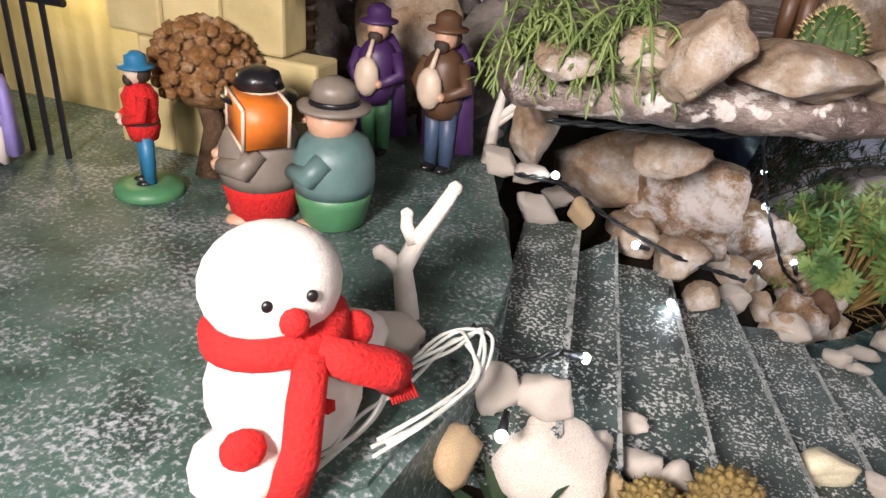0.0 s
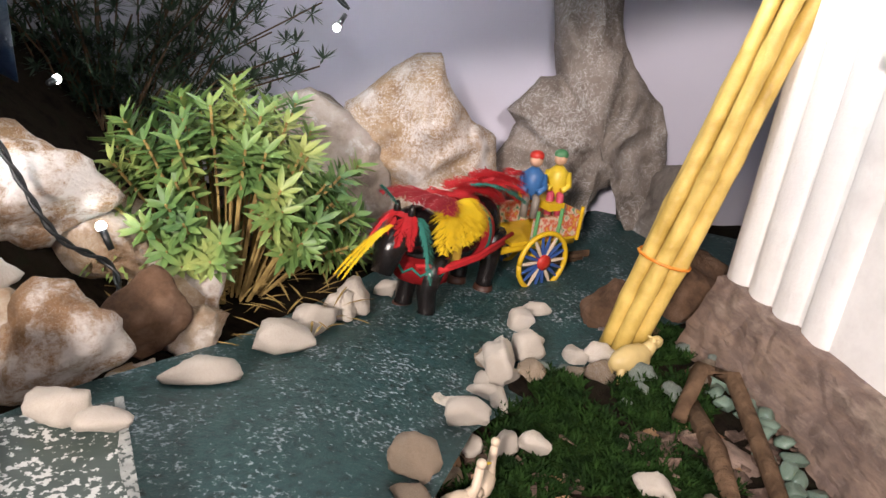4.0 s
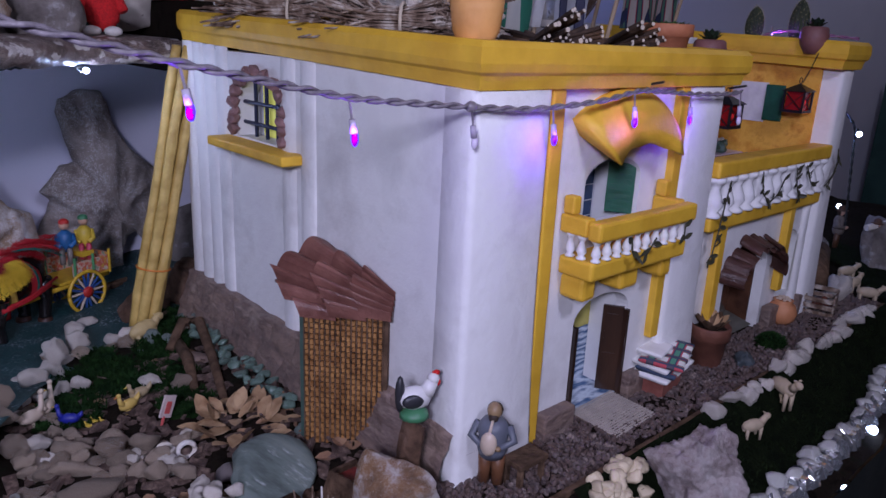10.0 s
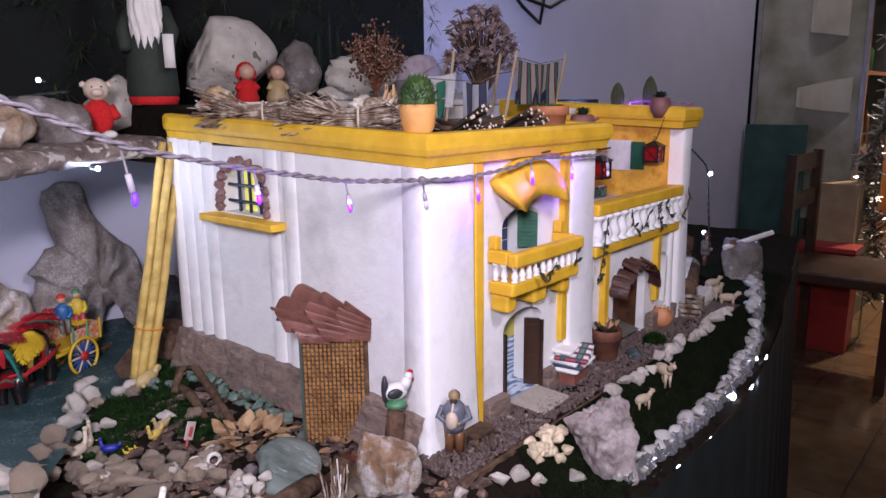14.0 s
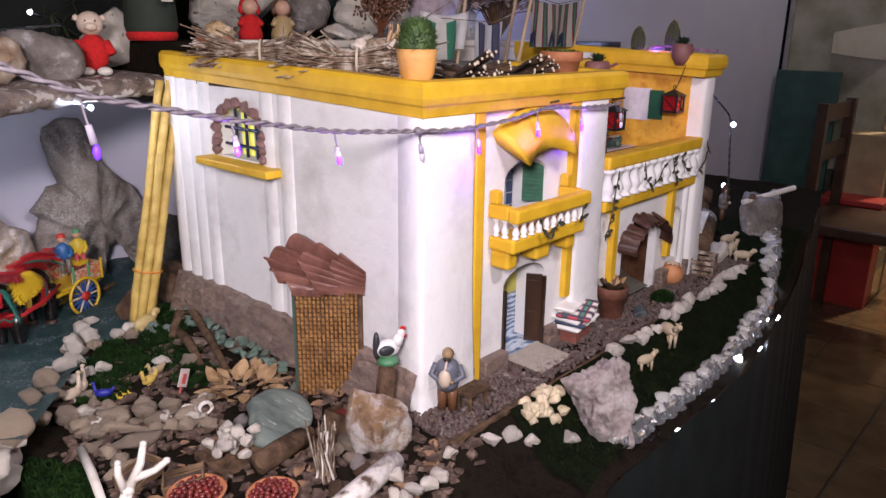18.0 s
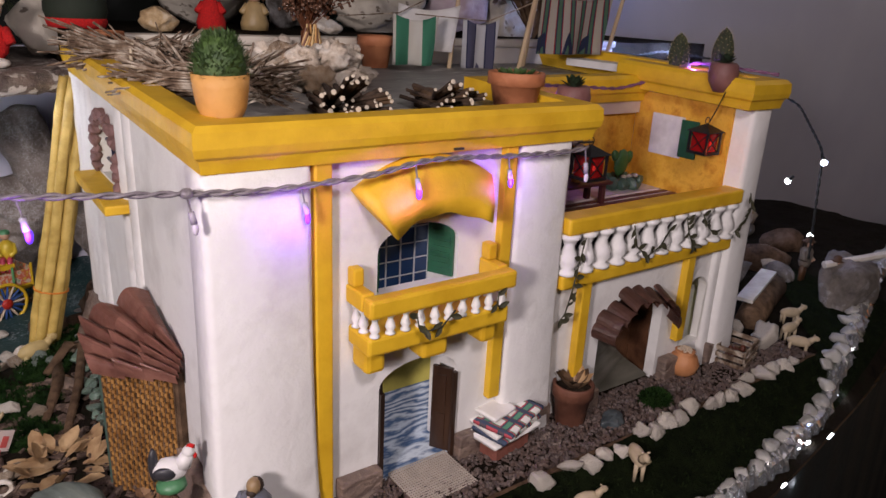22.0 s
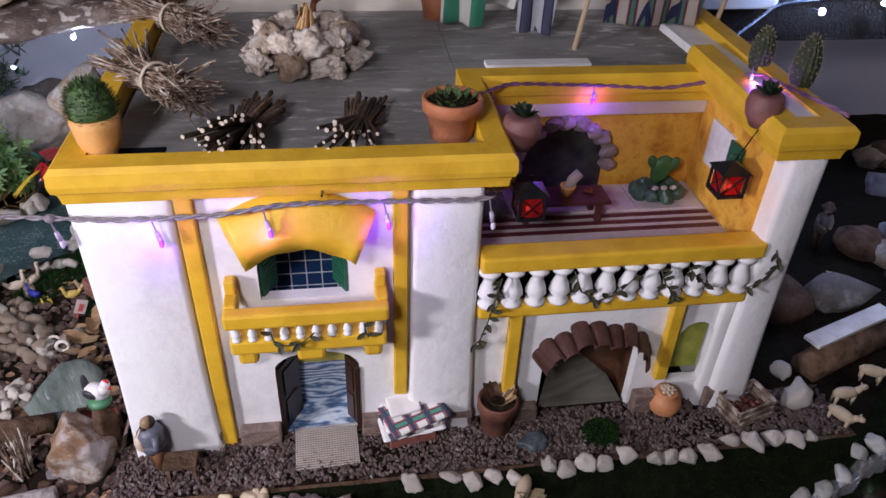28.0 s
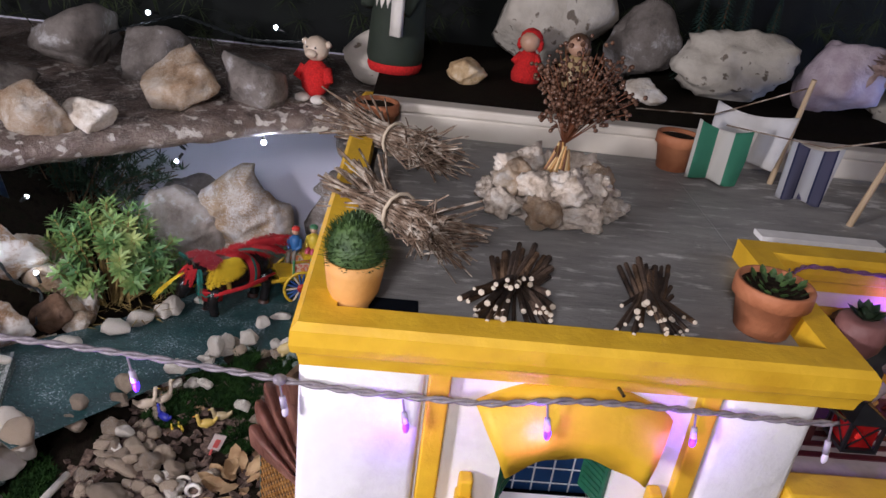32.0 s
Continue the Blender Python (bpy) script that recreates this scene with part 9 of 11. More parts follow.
def drop(parent, at, lit, material=None, length=0.024, lean=(0.1, 0)):
    """A hanging socket with its bulb."""
    x, y, z = at
    e = Vector((lean[0], lean[1], -1)).normalized()
    p = Vector(at)
    part("lead", tube(bmesh.new(), [p, p + e * length * 0.35, p + e * length * 0.55], 0.0008, 5), M_CABLE, parent)
    s = part("socket", rod(bmesh.new(), p + e * length * 0.45, p + e * length * 0.80, 0.0021, 0.0024, 9), M_SOCK, parent, smooth=True)
    part("bulb", ball(bmesh.new(), p + e * length * 0.95, (0.0024, 0.0024, 0.0050), 2), material or (M_PURP if lit else M_OFF), s, smooth=True)


for at, lit, ln in (((-0.45, -0.075, 0.472), 1, 0.03), ((-0.335, -0.046, 0.424), 1, 0.034), ((-0.225, -0.026, 0.400), 1, 0.022), ((-0.117, -0.009, 0.380), 1, 0.024), ((-0.019, -0.013, 0.372), 0, 0.024), ((0.062, -0.017, 0.370), 1, 0.024), ((0.155, -0.025, 0.382), 1, 0.026), ((0.258, -0.017, 0.377), 1, 0.024), ((0.352, -0.018, 0.378), 0, 0.030)):
    drop(string, at, lit, None, ln, (0.18, 0))
part("knot", ball(bmesh.new(), (-0.019, -0.012, 0.3745), (0.005, 0.004, 0.004), 2), M_CABLE, string)
for x, z in ((0.205, 0.386), (0.358, 0.381)):
    part("hook", rod(bmesh.new(), (x, -0.002, z), (x, -0.020, z + 0.004), 0.0012), BLACK, string)
s2 = twisted("light_string", [(0.356, 0.10, 0.425), (0.40, 0.150, 0.418), (0.497, 0.150, 0.414), (0.58, 0.150, 0.408), (0.632, 0.145, 0.418), (0.645, 0.09, 0.448), (0.69, 0.00, 0.440)], 0.0012, "violet-lit light string along the terrace cornice", surf("violet_cable", [(0.16, 0.06, 0.14), (0.26, 0.12, 0.22)], 90, 0.4, 0.1), "light string")
for at in ((0.380, 0.135, 0.420), (0.497, 0.149, 0.414), (0.641, 0.095, 0.452), (0.676, 0.018, 0.432)):
    drop(s2, at, 1, None, 0.018)

# white fairy lights on dark cables
M_LED = glow("white_led", (0.80, 0.90, 1.0), 45.0)
M_BCAB = plain("black_cable", (0.010, 0.013, 0.014), 0.4)


def fairy(pts, bulbs, label, r=0.0033):
    t = twisted("fairy_lights", pts, 0.0013, label, M_BCAB, "fairy lights")
    for b in bulbs:
        q = min((Vector(p) for p in pts), key=lambda p: (p - Vector(b)).length)
        e = (Vector(b) - q)
        e = e.normalized() if e.length > 1e-4 else Vector((0, 0, 1))
        s = part("socket", rod(bmesh.new(), Vector(b) - e * 0.016, Vector(b) - e * 0.002, 0.0022, 0.0026, 8), M_BCAB, t, smooth=True)
        part("led", ball(bmesh.new(), b, r, 2), M_LED, s, smooth=True)
    return t


FL = "black cable fairy lights with small white bulbs"
fairy([(-0.70, 0.10, 0.368), (-0.58, 0.16, 0.362), (-0.50, 0.30, 0.365), (-0.42, 0.50, 0.355), (-0.375, 0.68, 0.345), (-0.30, 0.72, 0.335), (-0.22, 0.70, 0.350), (-0.14, 0.52, 0.372)],
      [(-0.505, 0.330, 0.345), (-0.41, 0.53, 0.335), (-0.31, 0.705, 0.318), (-0.26, 0.71, 0.322), (-0.129, 0.468, 0.368)], FL + " below the shelf")
fairy([(-0.375, 0.68, 0.345), (-0.335, 0.70, 0.30), (-0.318, 0.70, 0.275), (-0.30, 0.70, 0.262)], [(-0.31, 0.685, 0.247), (-0.345, 0.69, 0.275)], FL + " before the pale wall")
fairy([(-0.56, 0.52, 0.372), (-0.535, 0.50, 0.29), (-0.506, 0.48, 0.20), (-0.470, 0.47, 0.13), (-0.445, 0.50, 0.105), (-0.43, 0.44, 0.085)], [(-0.506, 0.491, 0.195), (-0.505, 0.60, 0.200), (-0.455, 0.505, 0.128)], FL + " among the boulders")
fairy([(-0.73, 0.17, 0.300), (-0.70, 0.235, 0.275), (-0.66, 0.26, 0.240), (-0.60, 0.25, 0.222), (-0.53, 0.29, 0.195)], [(-0.631, 0.222, 0.238), (-0.592, 0.205, 0.201), (-0.705, 0.205, 0.292), (-0.52, 0.32, 0.20)], FL + " along the stair")
fairy([(-0.70, -0.03, 0.288), (-0.672, -0.03, 0.272), (-0.655, 0.005, 0.262)], [(-0.640, 0.014, 0.256), (-0.665, -0.085, 0.268)], FL + " on the top step")
fairy([(0.20, -0.175, 0.012), (0.35, -0.178, 0.0), (0.50, -0.172, 0.004), (0.66, -0.150, 0.004), (0.80, -0.115, 0.004), (1.0, -0.045, 0.006), (1.25, 0.04, 0.01)],
      [(0.27, -0.180, -0.006), (0.37, -0.184, -0.004), (0.48, -0.170, 0.018), (0.587, -0.166, -0.004), (0.66, -0.144, 0.020), (0.732, -0.140, 0.0), (0.80, -0.108, 0.018), (0.87, -0.095, 0.012), (0.934, -0.075, 0.004), (1.0, -0.04, 0.018), (1.1, 0.0, 0.012)], FL + " along the table edge", 0.0050)
fairy([(0.72, 0.30, 0.40), (0.86, 0.42, 0.42), (1.00, 0.42, 0.435), (1.15, 0.40, 0.42), (1.12, 0.20, 0.36), (1.04, 0.10, 0.30), (1.03, 0.08, 0.12)], [(0.92, 0.40, 0.415), (1.022, 0.408, 0.425), (1.017, 0.084, 0.287), (1.06, 0.16, 0.235), (1.10, 0.12, 0.14)], FL + " beyond the house", 0.0050)
fairy([(-0.40, 0.60, 0.44), (-0.30, 0.70, 0.47), (-0.18, 0.62, 0.46), (-0.10, 0.60, 0.47)], [(-0.33, 0.66, 0.475), (-0.14, 0.60, 0.485)], FL + " on the shelf")

# loop of white cable beside the snowman
wc = thing("white_cable", "loose loops of white light cable beside the snowman", "cable", (-0.69, -0.10, 0.285))
M_WIRE = surf("white_wire", [(0.40, 0.43, 0.38), (0.60, 0.62, 0.58)], 80, 0.4, 0.1)


def glide(pts, n_=8):
    """Points of a smooth curve through the given ones."""
    P = [Vector(p) for p in pts]
    P = [P[0]] + P + [P[-1]]
    out = []
    for a, b, c, d in zip(P, P[1:], P[2:], P[3:]):
        for i in range(n_):
            t = i / n_
            out.append(0.5 * (2 * b + (c - a) * t + (2 * a - 5 * b + 4 * c - d) * t * t + (3 * b - a - 3 * c + d) * t ** 3))
    return out + [P[-1]]


rnd = random.Random(18)
for k in range(5):
    def jig(x, y, z, s=0.003):
        return (x + rnd.gauss(0, s), y + rnd.gauss(0, s), z + rnd.uniform(0, 0.008))
    pts = [(-0.727, -0.158, 0.284), (-0.716, -0.130, 0.290), (-0.711, -0.098, 0.294), (-0.702, -0.066, 0.298), (-0.690, -0.062, 0.298), (-0.684, -0.082, 0.292), (-0.694, -0.110, 0.288), (-0.706, -0.134, 0.284)]
    part("strand", tube(bmesh.new(), glide([jig(*p) for p in pts]), 0.0010, 6), M_WIRE, wc, smooth=True)

# ---- roof garden ----
p = terracotta_pot((0.022, 0.030, roof_z(0.03)), 0.0205, 0.047, "pale yellow footed clay pot with a round cactus", M_TERRA_Y, foot=True)
part("cactus", ball(bmesh.new(), (0.022, 0.030, roof_z(0.03) + 0.051), (0.0185, 0.0185, 0.024), 3), M_CACT, p, smooth=True)
bm = bmesh.new()
rnd = random.Random(3)
for k in range(900):
    a_, e_ = rnd.uniform(0, 6.283), math.asin(rnd.uniform(-0.3, 1))
    d = Vector((math.cos(a_) * math.cos(e_), math.sin(a_) * math.cos(e_), math.sin(e_)))
    leaf(bm, Vector((0.022, 0.030, roof_z(0.03) + 0.051)) + Vector((d.x * 0.0178, d.y * 0.0178, d.z * 0.0232)), d + Vector((rnd.uniform(-0.6, 0.6), rnd.uniform(-0.6, 0.6), 0.5)), rnd.uniform(0.004, 0.008), 0.0006, 0.1)
tagged(part("spine_cover", bm, M_CACT, p), kind="stuff")
# thin dark sheet under the pot, reaching further out on its right
part("base_plate", boxb(0.004, 0.068, 0.016, 0.055, roof_z(0.03) + 0.0008, roof_z(0.03) + 0.0024), M_DARK, p)
p = terracotta_pot((0.328, 0.062, roof_z(0.06)), 0.0285, 0.040, "terracotta pot with low green succulents", M_TERRA)
for k in range(22):
    a_, q = k * 2.4, 0.019 * math.sqrt((k + 0.5) / 22)
    bm = bmesh.new()
    leaf(bm, (0.328 + q * math.cos(a_), 0.062 + q * math.sin(a_), roof_z(0.06) + 0.036), (math.cos(a_), math.sin(a_), 1.2), 0.010, 0.003, 0.1)
    part("leaf", bm, M_CACT, p, smooth=True)
for at, lab in (((0.012, 0.393, roof_z(0.393)), "terracotta pot with dark soil at the roof back"), ((0.358, 0.393, roof_z(0.393)), "terracotta pot with dark soil at the roof back")):
    terracotta_pot(at, 0.025, 0.042, lab, M_TERRA, group="pots at the roof back")
twig_bundle((0.036, 0.325, roof_z(0.325) + 0.024), (1.0, -0.92, 0.02), 0.150, 0.017, 150, "thick bundle of brown dry twigs tied with fibre", 1, 1.25)
twig_bundle((0.048, 0.150, roof_z(0.15) + 0.024), (0.90, -1.0, 0.02), 0.150, 0.017, 145, "thick bundle of brown dry twigs tied with fibre", 2, 1.25)


def stick_bunch(at, r, h, count, label, seed):
    """Short cut sticks splayed from one tied foot, with pale cut ends."""
    t = thing("stick_bunch", label, "twig bundle", at, "bunches of cut sticks")
    rnd = random.Random(seed)
    M_CUT = col(0.55, 0.48, 0.38, 0.8)
    M_STICK = surf("dark_bark", [(0.020, 0.012, 0.008), (0.09, 0.055, 0.034)], 60, 0.85, 0.6, vary=0.2)
    for k in range(count):
        a_, q = rnd.uniform(0, 6.283), math.sqrt(rnd.random())
        u, w = q * math.cos(a_), q * math.sin(a_)
        top = Vector((at[0] - 0.004 + r * 1.2 * u, at[1] - 0.018 + rnd.uniform(-0.012, 0.010), at[2] + h * (0.50 + 0.5 * w)))
        foot = Vector((at[0] + 0.018 + 0.9 * r * u, at[1] + rnd.uniform(0.050, 0.085), at[2] + 0.004 + 0.55 * h * (0.45 + 0.45 * w)))
        th = rnd.uniform(0.0014, 0.0027)
        s = part("stick", tube(bmesh.new(), [foot, Vector((at[0] + 0.008 + 0.45 * r * u, at[1] + 0.03, at[2] + 0.012 + 0.010 * w)), top], [th * 1.1, th, th], 6), M_STICK if k % 3 else M_WOOD, t)
        d = (top - foot).normalized()
        part("cut_end", rod(bmesh.new(), top, top + d * 0.0006, th * 0.95, th * 0.8, 6), M_CUT, s)
    return t


stick_bunch((0.128, 0.040, roof_z(0.04)), 0.030, 0.046, 46, "bunch of dark cut sticks with pale ends", 3)
stick_bunch((0.232, 0.036, roof_z(0.04)), 0.025, 0.040, 30, "small bunch of dark cut sticks with pale ends", 4)
fp = thing("fire_ring", "heap of white crusted stones round a small fire", "fire pit", (0.190, 0.245, roof_z(0.245)))
rnd = random.Random(14)
M_CRUST = surf("white_crust", [(0.26, 0.18, 0.11), (0.64, 0.55, 0.45), (0.80, 0.76, 0.69)], 55, 0.85, 0.9, vary=0.15, grit=0.72)
for k in range(20):
    a_ = k * (6.283 / 9) + 0.3 * (k // 9)
    q = 0.037 if k < 9 else 0.052
    s = rnd.uniform(0.018, 0.023) if k < 9 else rnd.uniform(0.013, 0.018)
    me = rock_mesh("stone", 700 + k, (s * 1.1, s, s * 0.85), 4, 14, 0.20)
    me.materials.append(M_CRUST if k % 5 else M_ROCK)
    for p in me.polygons:
        p.use_smooth = True
    ob = new("stone", me)
    ob.parent, ob.matrix_parent_inverse = fp, fp.matrix_basis.inverted()
    ob.matrix_basis = pose(0.190 + 1.15 * q * math.cos(a_), 0.245 + 0.98 * q * math.sin(a_), roof_z(0.245) + (s * 0.85 + 0.016 if k < 9 else s * 0.8), 0, 0, rnd.uniform(0, 360))
for k in range(22):
    a_ = k * 2.4
    part("flame_stick", rod(bmesh.new(), (0.191 + 0.018 * math.cos(a_), 0.242 + 0.016 * math.sin(a_), roof_z(0.245) + 0.020), (0.193 + 0.006 * math.cos(a_ + 0.5), 0.242 + 0.006 * math.sin(a_ + 0.5), roof_z(0.245) + 0.054 + 0.004 * (k % 4)), 0.0022, 0.0010, 5), (col(0.50, 0.27, 0.09), col(0.62, 0.43, 0.20), col(0.20, 0.09, 0.05))[k % 3], fp)
me = rock_mesh("mound", 690, (0.070, 0.060, 0.030), 5, 14, 0.16)
me.materials.append(M_CRUST)
ob = new("mound", me)
ob.parent, ob.matrix_parent_inverse = fp, fp.matrix_basis.inverted()
ob.matrix_basis = pose(0.190, 0.245, roof_z(0.245) + 0.006)
for k in range(7):
    part("ember", ball(bmesh.new(), (0.193 + 0.004 * math.cos(k * 2.4), 0.240 + 0.004 * math.sin(k * 2.4), roof_z(0.245) + 0.036 + 0.003 * (k % 3)), (0.003, 0.003, 0.006), 1), (col(0.62, 0.36, 0.12), col(0.4, 0.08, 0.05))[k % 2], fp)
wt = thing("wire_tree", "twisted copper wire tree with dark beads", "wire tree", (0.200, 0.275, roof_z(0.27)))
M_COPPER = surf("copper_wire", [(0.16, 0.06, 0.03), (0.30, 0.12, 0.06)], 80, 0.4, 0.2, metal=0.6)
part("trunk", tube(bmesh.new(), [(0.200, 0.275, roof_z(0.27) + 0.005), (0.199, 0.278, 0.445), (0.201, 0.280, 0.466)], [0.005, 0.0035, 0.0035], 8), M_COPPER, wt, smooth=True)
beads = bmesh.new()
for k in range(46):
    a_, e_ = rnd.uniform(0, 6.28), math.asin(rnd.uniform(-0.35, 1))
    d = Vector((math.cos(a_) * math.cos(e_), math.sin(a_) * math.cos(e_), math.sin(e_)))
    tip = Vector((0.212, 0.290, 0.506)) + Vector((d.x * 0.052, d.y * 0.045, d.z * 0.056)) * rnd.uniform(0.75, 1.05)
    part("wire", tube(bmesh.new(), [(0.202, 0.280, 0.463), Vector((0.206, 0.282, 0.478)).lerp(tip, 0.5), tip], 0.0006, 4), M_COPPER, wt)
    for _ in range(17):
        c = Vector((0.206, 0.282, 0.478)).lerp(tip, rnd.uniform(0.35, 1.05)) + Vector((rnd.uniform(-1, 1), rnd.uniform(-1, 1), rnd.uniform(-1, 1))) * 0.008
        bmesh.ops.create_icosphere(beads, subdivisions=1, radius=rnd.uniform(0.0018, 0.0028), matrix=Matrix.Translation(c))
tagged(part("foliage", beads, surf("brown_bead", [(0.05, 0.02, 0.012), (0.20, 0.11, 0.07)], 200, 0.2, 0.0), wt, smooth=True), kind="stuff")
t = thing("paper_strip", "white strip lying on the slate roof", "strip", (0.45, 0.225, roof_z(0.22)))
part("strip", boxb(0.392, 0.515, 0.214, 0.232, roof_z(0.22) + 0.001, roof_z(0.22) + 0.006), M_CLOTHW, t)
# washing line
M_POST = surf("pale_post", [(0.34, 0.24, 0.14), (0.50, 0.38, 0.24)], 60, 0.7, 0.3, stretch=(1, 1, 0.2))
wl = thing("washing_line", "bamboo washing line posts on the roof", "washing line", (0.51, 0.28, roof_z(0.28)))
for x, y, lx in ((0.513, 0.275, 0.010), (0.690, 0.285, 0.012), (0.47, 0.375, 0.0), (0.62, 0.385, 0.004)):
    part("post", rod(bmesh.new(), (x, y, roof_z(y)), (x + lx, y - 0.02, roof_z(y) + 0.125), 0.0034, 0.0028, 8), M_POST, wl)
part("line", tube(bmesh.new(), [(0.522, 0.257, 0.525), (0.60, 0.257, 0.515), (0.700, 0.266, 0.527)], 0.0008, 5), M_TWIG, wl)
part("line", tube(bmesh.new(), [(0.30, 0.39, 0.48), (0.38, 0.37, 0.487), (0.47, 0.357, 0.530)], 0.0008, 5), M_TWIG, wl)


def hung(x, y, w, h, z, yaw, mt, label, seed):
    bm = bmesh.new()
    g, hh = 10, 14
    vs = {}
    for i in range(g + 1):
        for k in range(hh + 1):
            u, v = i / g, k / hh
            vs[i, k] = bm.verts.new((-w / 2 + w * u * (1 - 0.12 * v), 0.006 * math.sin(u * 9 + seed) * (0.3 + v), -h * v - 0.008 * math.sin(u * 3.14) * (1 - v)))
    for i in range(g):
        for k in range(hh):
            bm.faces.new((vs[i, k], vs[i + 1, k], vs[i + 1, k + 1], vs[i, k + 1]))
    bmesh.ops.solidify(bm, geom=bm.faces[:], thickness=0.001)
    ob = part("hung_cloth", bm, mt, smooth=True)
    ob.matrix_basis = pose(x, y, z, 0, 0, yaw)
    tagged(ob, label, "cloth", "washing on the line")
    return ob


M_CHECK3 = checked("navy_check", (0.55, 0.55, 0.56), [(0.03, 0.035, 0.09), (0.10, 0.10, 0.16)], 12)
hung(0.605, 0.262, 0.125, 0.080, 0.522, -4, M_CHECK2, "striped red and navy cloth on the line", 1)
hung(0.425, 0.364, 0.085, 0.062, 0.500, -28, M_CLOTHW, "white cloth hanging on the line", 2)
hung(0.470, 0.305, 0.050, 0.065, 0.485, -25, M_CHECK3, "narrow navy checked cloth on the line", 3)
hung(0.385, 0.335, 0.060, 0.065, 0.487, -28, checked("green_stripe", (0.70, 0.68, 0.62), [(0.06, 0.26, 0.16)], 9), "white cloth with a green stripe on the line", 4)
part("line", tube(bmesh.new(), [(0.38, 0.33, 0.487), (0.478, 0.300, 0.482), (0.522, 0.257, 0.51)], 0.0008, 5), M_TWIG, wl)

# ---- terrace things ----
M_REDG = glow("red_pane", (0.55, 0.02, 0.015), 0.35)


def lantern(x, y, z, s):
    """A small black lantern with red panes, hanging by a wire loop."""
    t = thing("lantern", "small black metal lantern with red panes", "lantern", (x, y, z), "hanging lanterns")
    h, w = 0.034 * s, 0.0125 * s
    part("base", boxb(x - w * 1.1, x + w * 1.1, y - w * 1.1, y + w * 1.1, z, z + 0.003 * s), BLACK, t)
    for sx in (-1, 1):
        for sy in (-1, 1):
            part("post", boxb(x + sx * w - 0.0012, x + sx * w + 0.0012, y + sy * w - 0.0012, y + sy * w + 0.0012, z + 0.003 * s, z + h * 0.78), BLACK, t)
    part("pane_body", boxb(x - w * 0.85, x + w * 0.85, y - w * 0.85, y + w * 0.85, z + 0.0032 * s, z + h * 0.77), plain("red_glass", (0.30, 0.01, 0.01), 0.1), t, "red glass panes")
    part("flame", ball(bmesh.new(), (x - 0.003 * s, y - w * 0.88, z + h * 0.40), (0.0032 * s, 0.0012, 0.0035 * s), 1), M_REDG, t)
    for sg in (-1, 1):
        part("cross_bar", rod(bmesh.new(), (x - w * 0.9, y - w * 0.95, z + h * (0.4 - 0.32 * sg)), (x + w * 0.9, y - w * 0.95, z + h * (0.4 + 0.32 * sg)), 0.0007 * s, None, 4), BLACK, t)
        part("cross_bar", rod(bmesh.new(), (x - w * 0.95, y - w * 0.9, z + h * (0.4 - 0.32 * sg)), (x - w * 0.95, y + w * 0.9, z + h * (0.4 + 0.32 * sg)), 0.0007 * s, None, 4), BLACK, t)
    bm = lathe(bmesh.new(), [(w * 1.75, h * 0.775), (w * 1.75, h * 0.80), (w * 0.5, h), (0.002 * s, h * 1.05)], 4, pose(x, y, z, 0, 0, 45))
    part("roof", bm, BLACK, t)
    part("loop", tube(bmesh.new(), [(x + 0.004 * s * math.cos(k * 0.5236), y, z + h * 1.05 + 0.004 * s + 0.004 * s * math.sin(k * 0.5236)) for k in range(13)], 0.0006 * s, 5), BLACK, t)
    return t


lantern(0.607, 0.030, 0.345, 1.0)
lantern(0.400, 0.020, 0.336, 1.0)
for x, y, z, r in ((0.622, 0.030, 0.418, 0.0175), (0.392, 0.045, 0.395, 0.0185)):
    t = thing("hanging_pot", "small round mauve clay pot with a succulent", "flower pot", (x, y, z), "mauve pots at the terrace")
    part("pot", lathe(bmesh.new(), [(0.5 * r, 0), (0.9 * r, 0.012), (1.0 * r, 0.022), (0.9 * r, 0.032), (0.75 * r, 0.034), (0, 0.031)], 20, pose(x, y, z)), surf("mauve_clay", [(0.15, 0.06, 0.055), (0.24, 0.11, 0.10)], 40, 0.6, 0.2), t, smooth=True)
    for k in range(13):
        a_ = k * 2.4
        bm = bmesh.new()
        leaf(bm, (x, y, z + 0.032), (math.cos(a_), math.sin(a_), 0.5 + 0.12 * k), 0.017, 0.0045, 0.1)
        bmesh.ops.solidify(bm, geom=bm.faces[:], thickness=0.0015)
        part("leaf", bm, M_AGAVE, t, smooth=True)
    part("wire", tube(bmesh.new(), [(x - 0.4 * r, y - 0.012, z + 0.002), (x - 0.012, y - 0.008, z - 0.018), (x - 0.016, y - 0.003, z - 0.035)], 0.0007, 5), BLACK, t)
lamp("lantern_glow", "POINT", pose(0.607, 0.004, 0.350), 0.012, (1.0, 0.12, 0.03), 0.005)
M_DKCACT = surf("dark_cactus", [(0.018, 0.026, 0.012), (0.05, 0.06, 0.025)], 120, 0.7, 0.4)
for x, y, z, r, h in ((0.672, 0.135, 0.434, 0.0115, 0.046), (0.688, 0.080, 0.434, 0.0120, 0.056)):
    t = thing("column_cactus", "short green column cactus on the tower cornice", "cactus", (x, y, z), "cacti on the tower")
    cactus_body(t, (x, y, z), r, h, M_DKCACT, 120)
part("tower_top", boxb(0.630, 0.692, 0.004, 0.30, 0.424, 0.4338), M_WHITE, house)
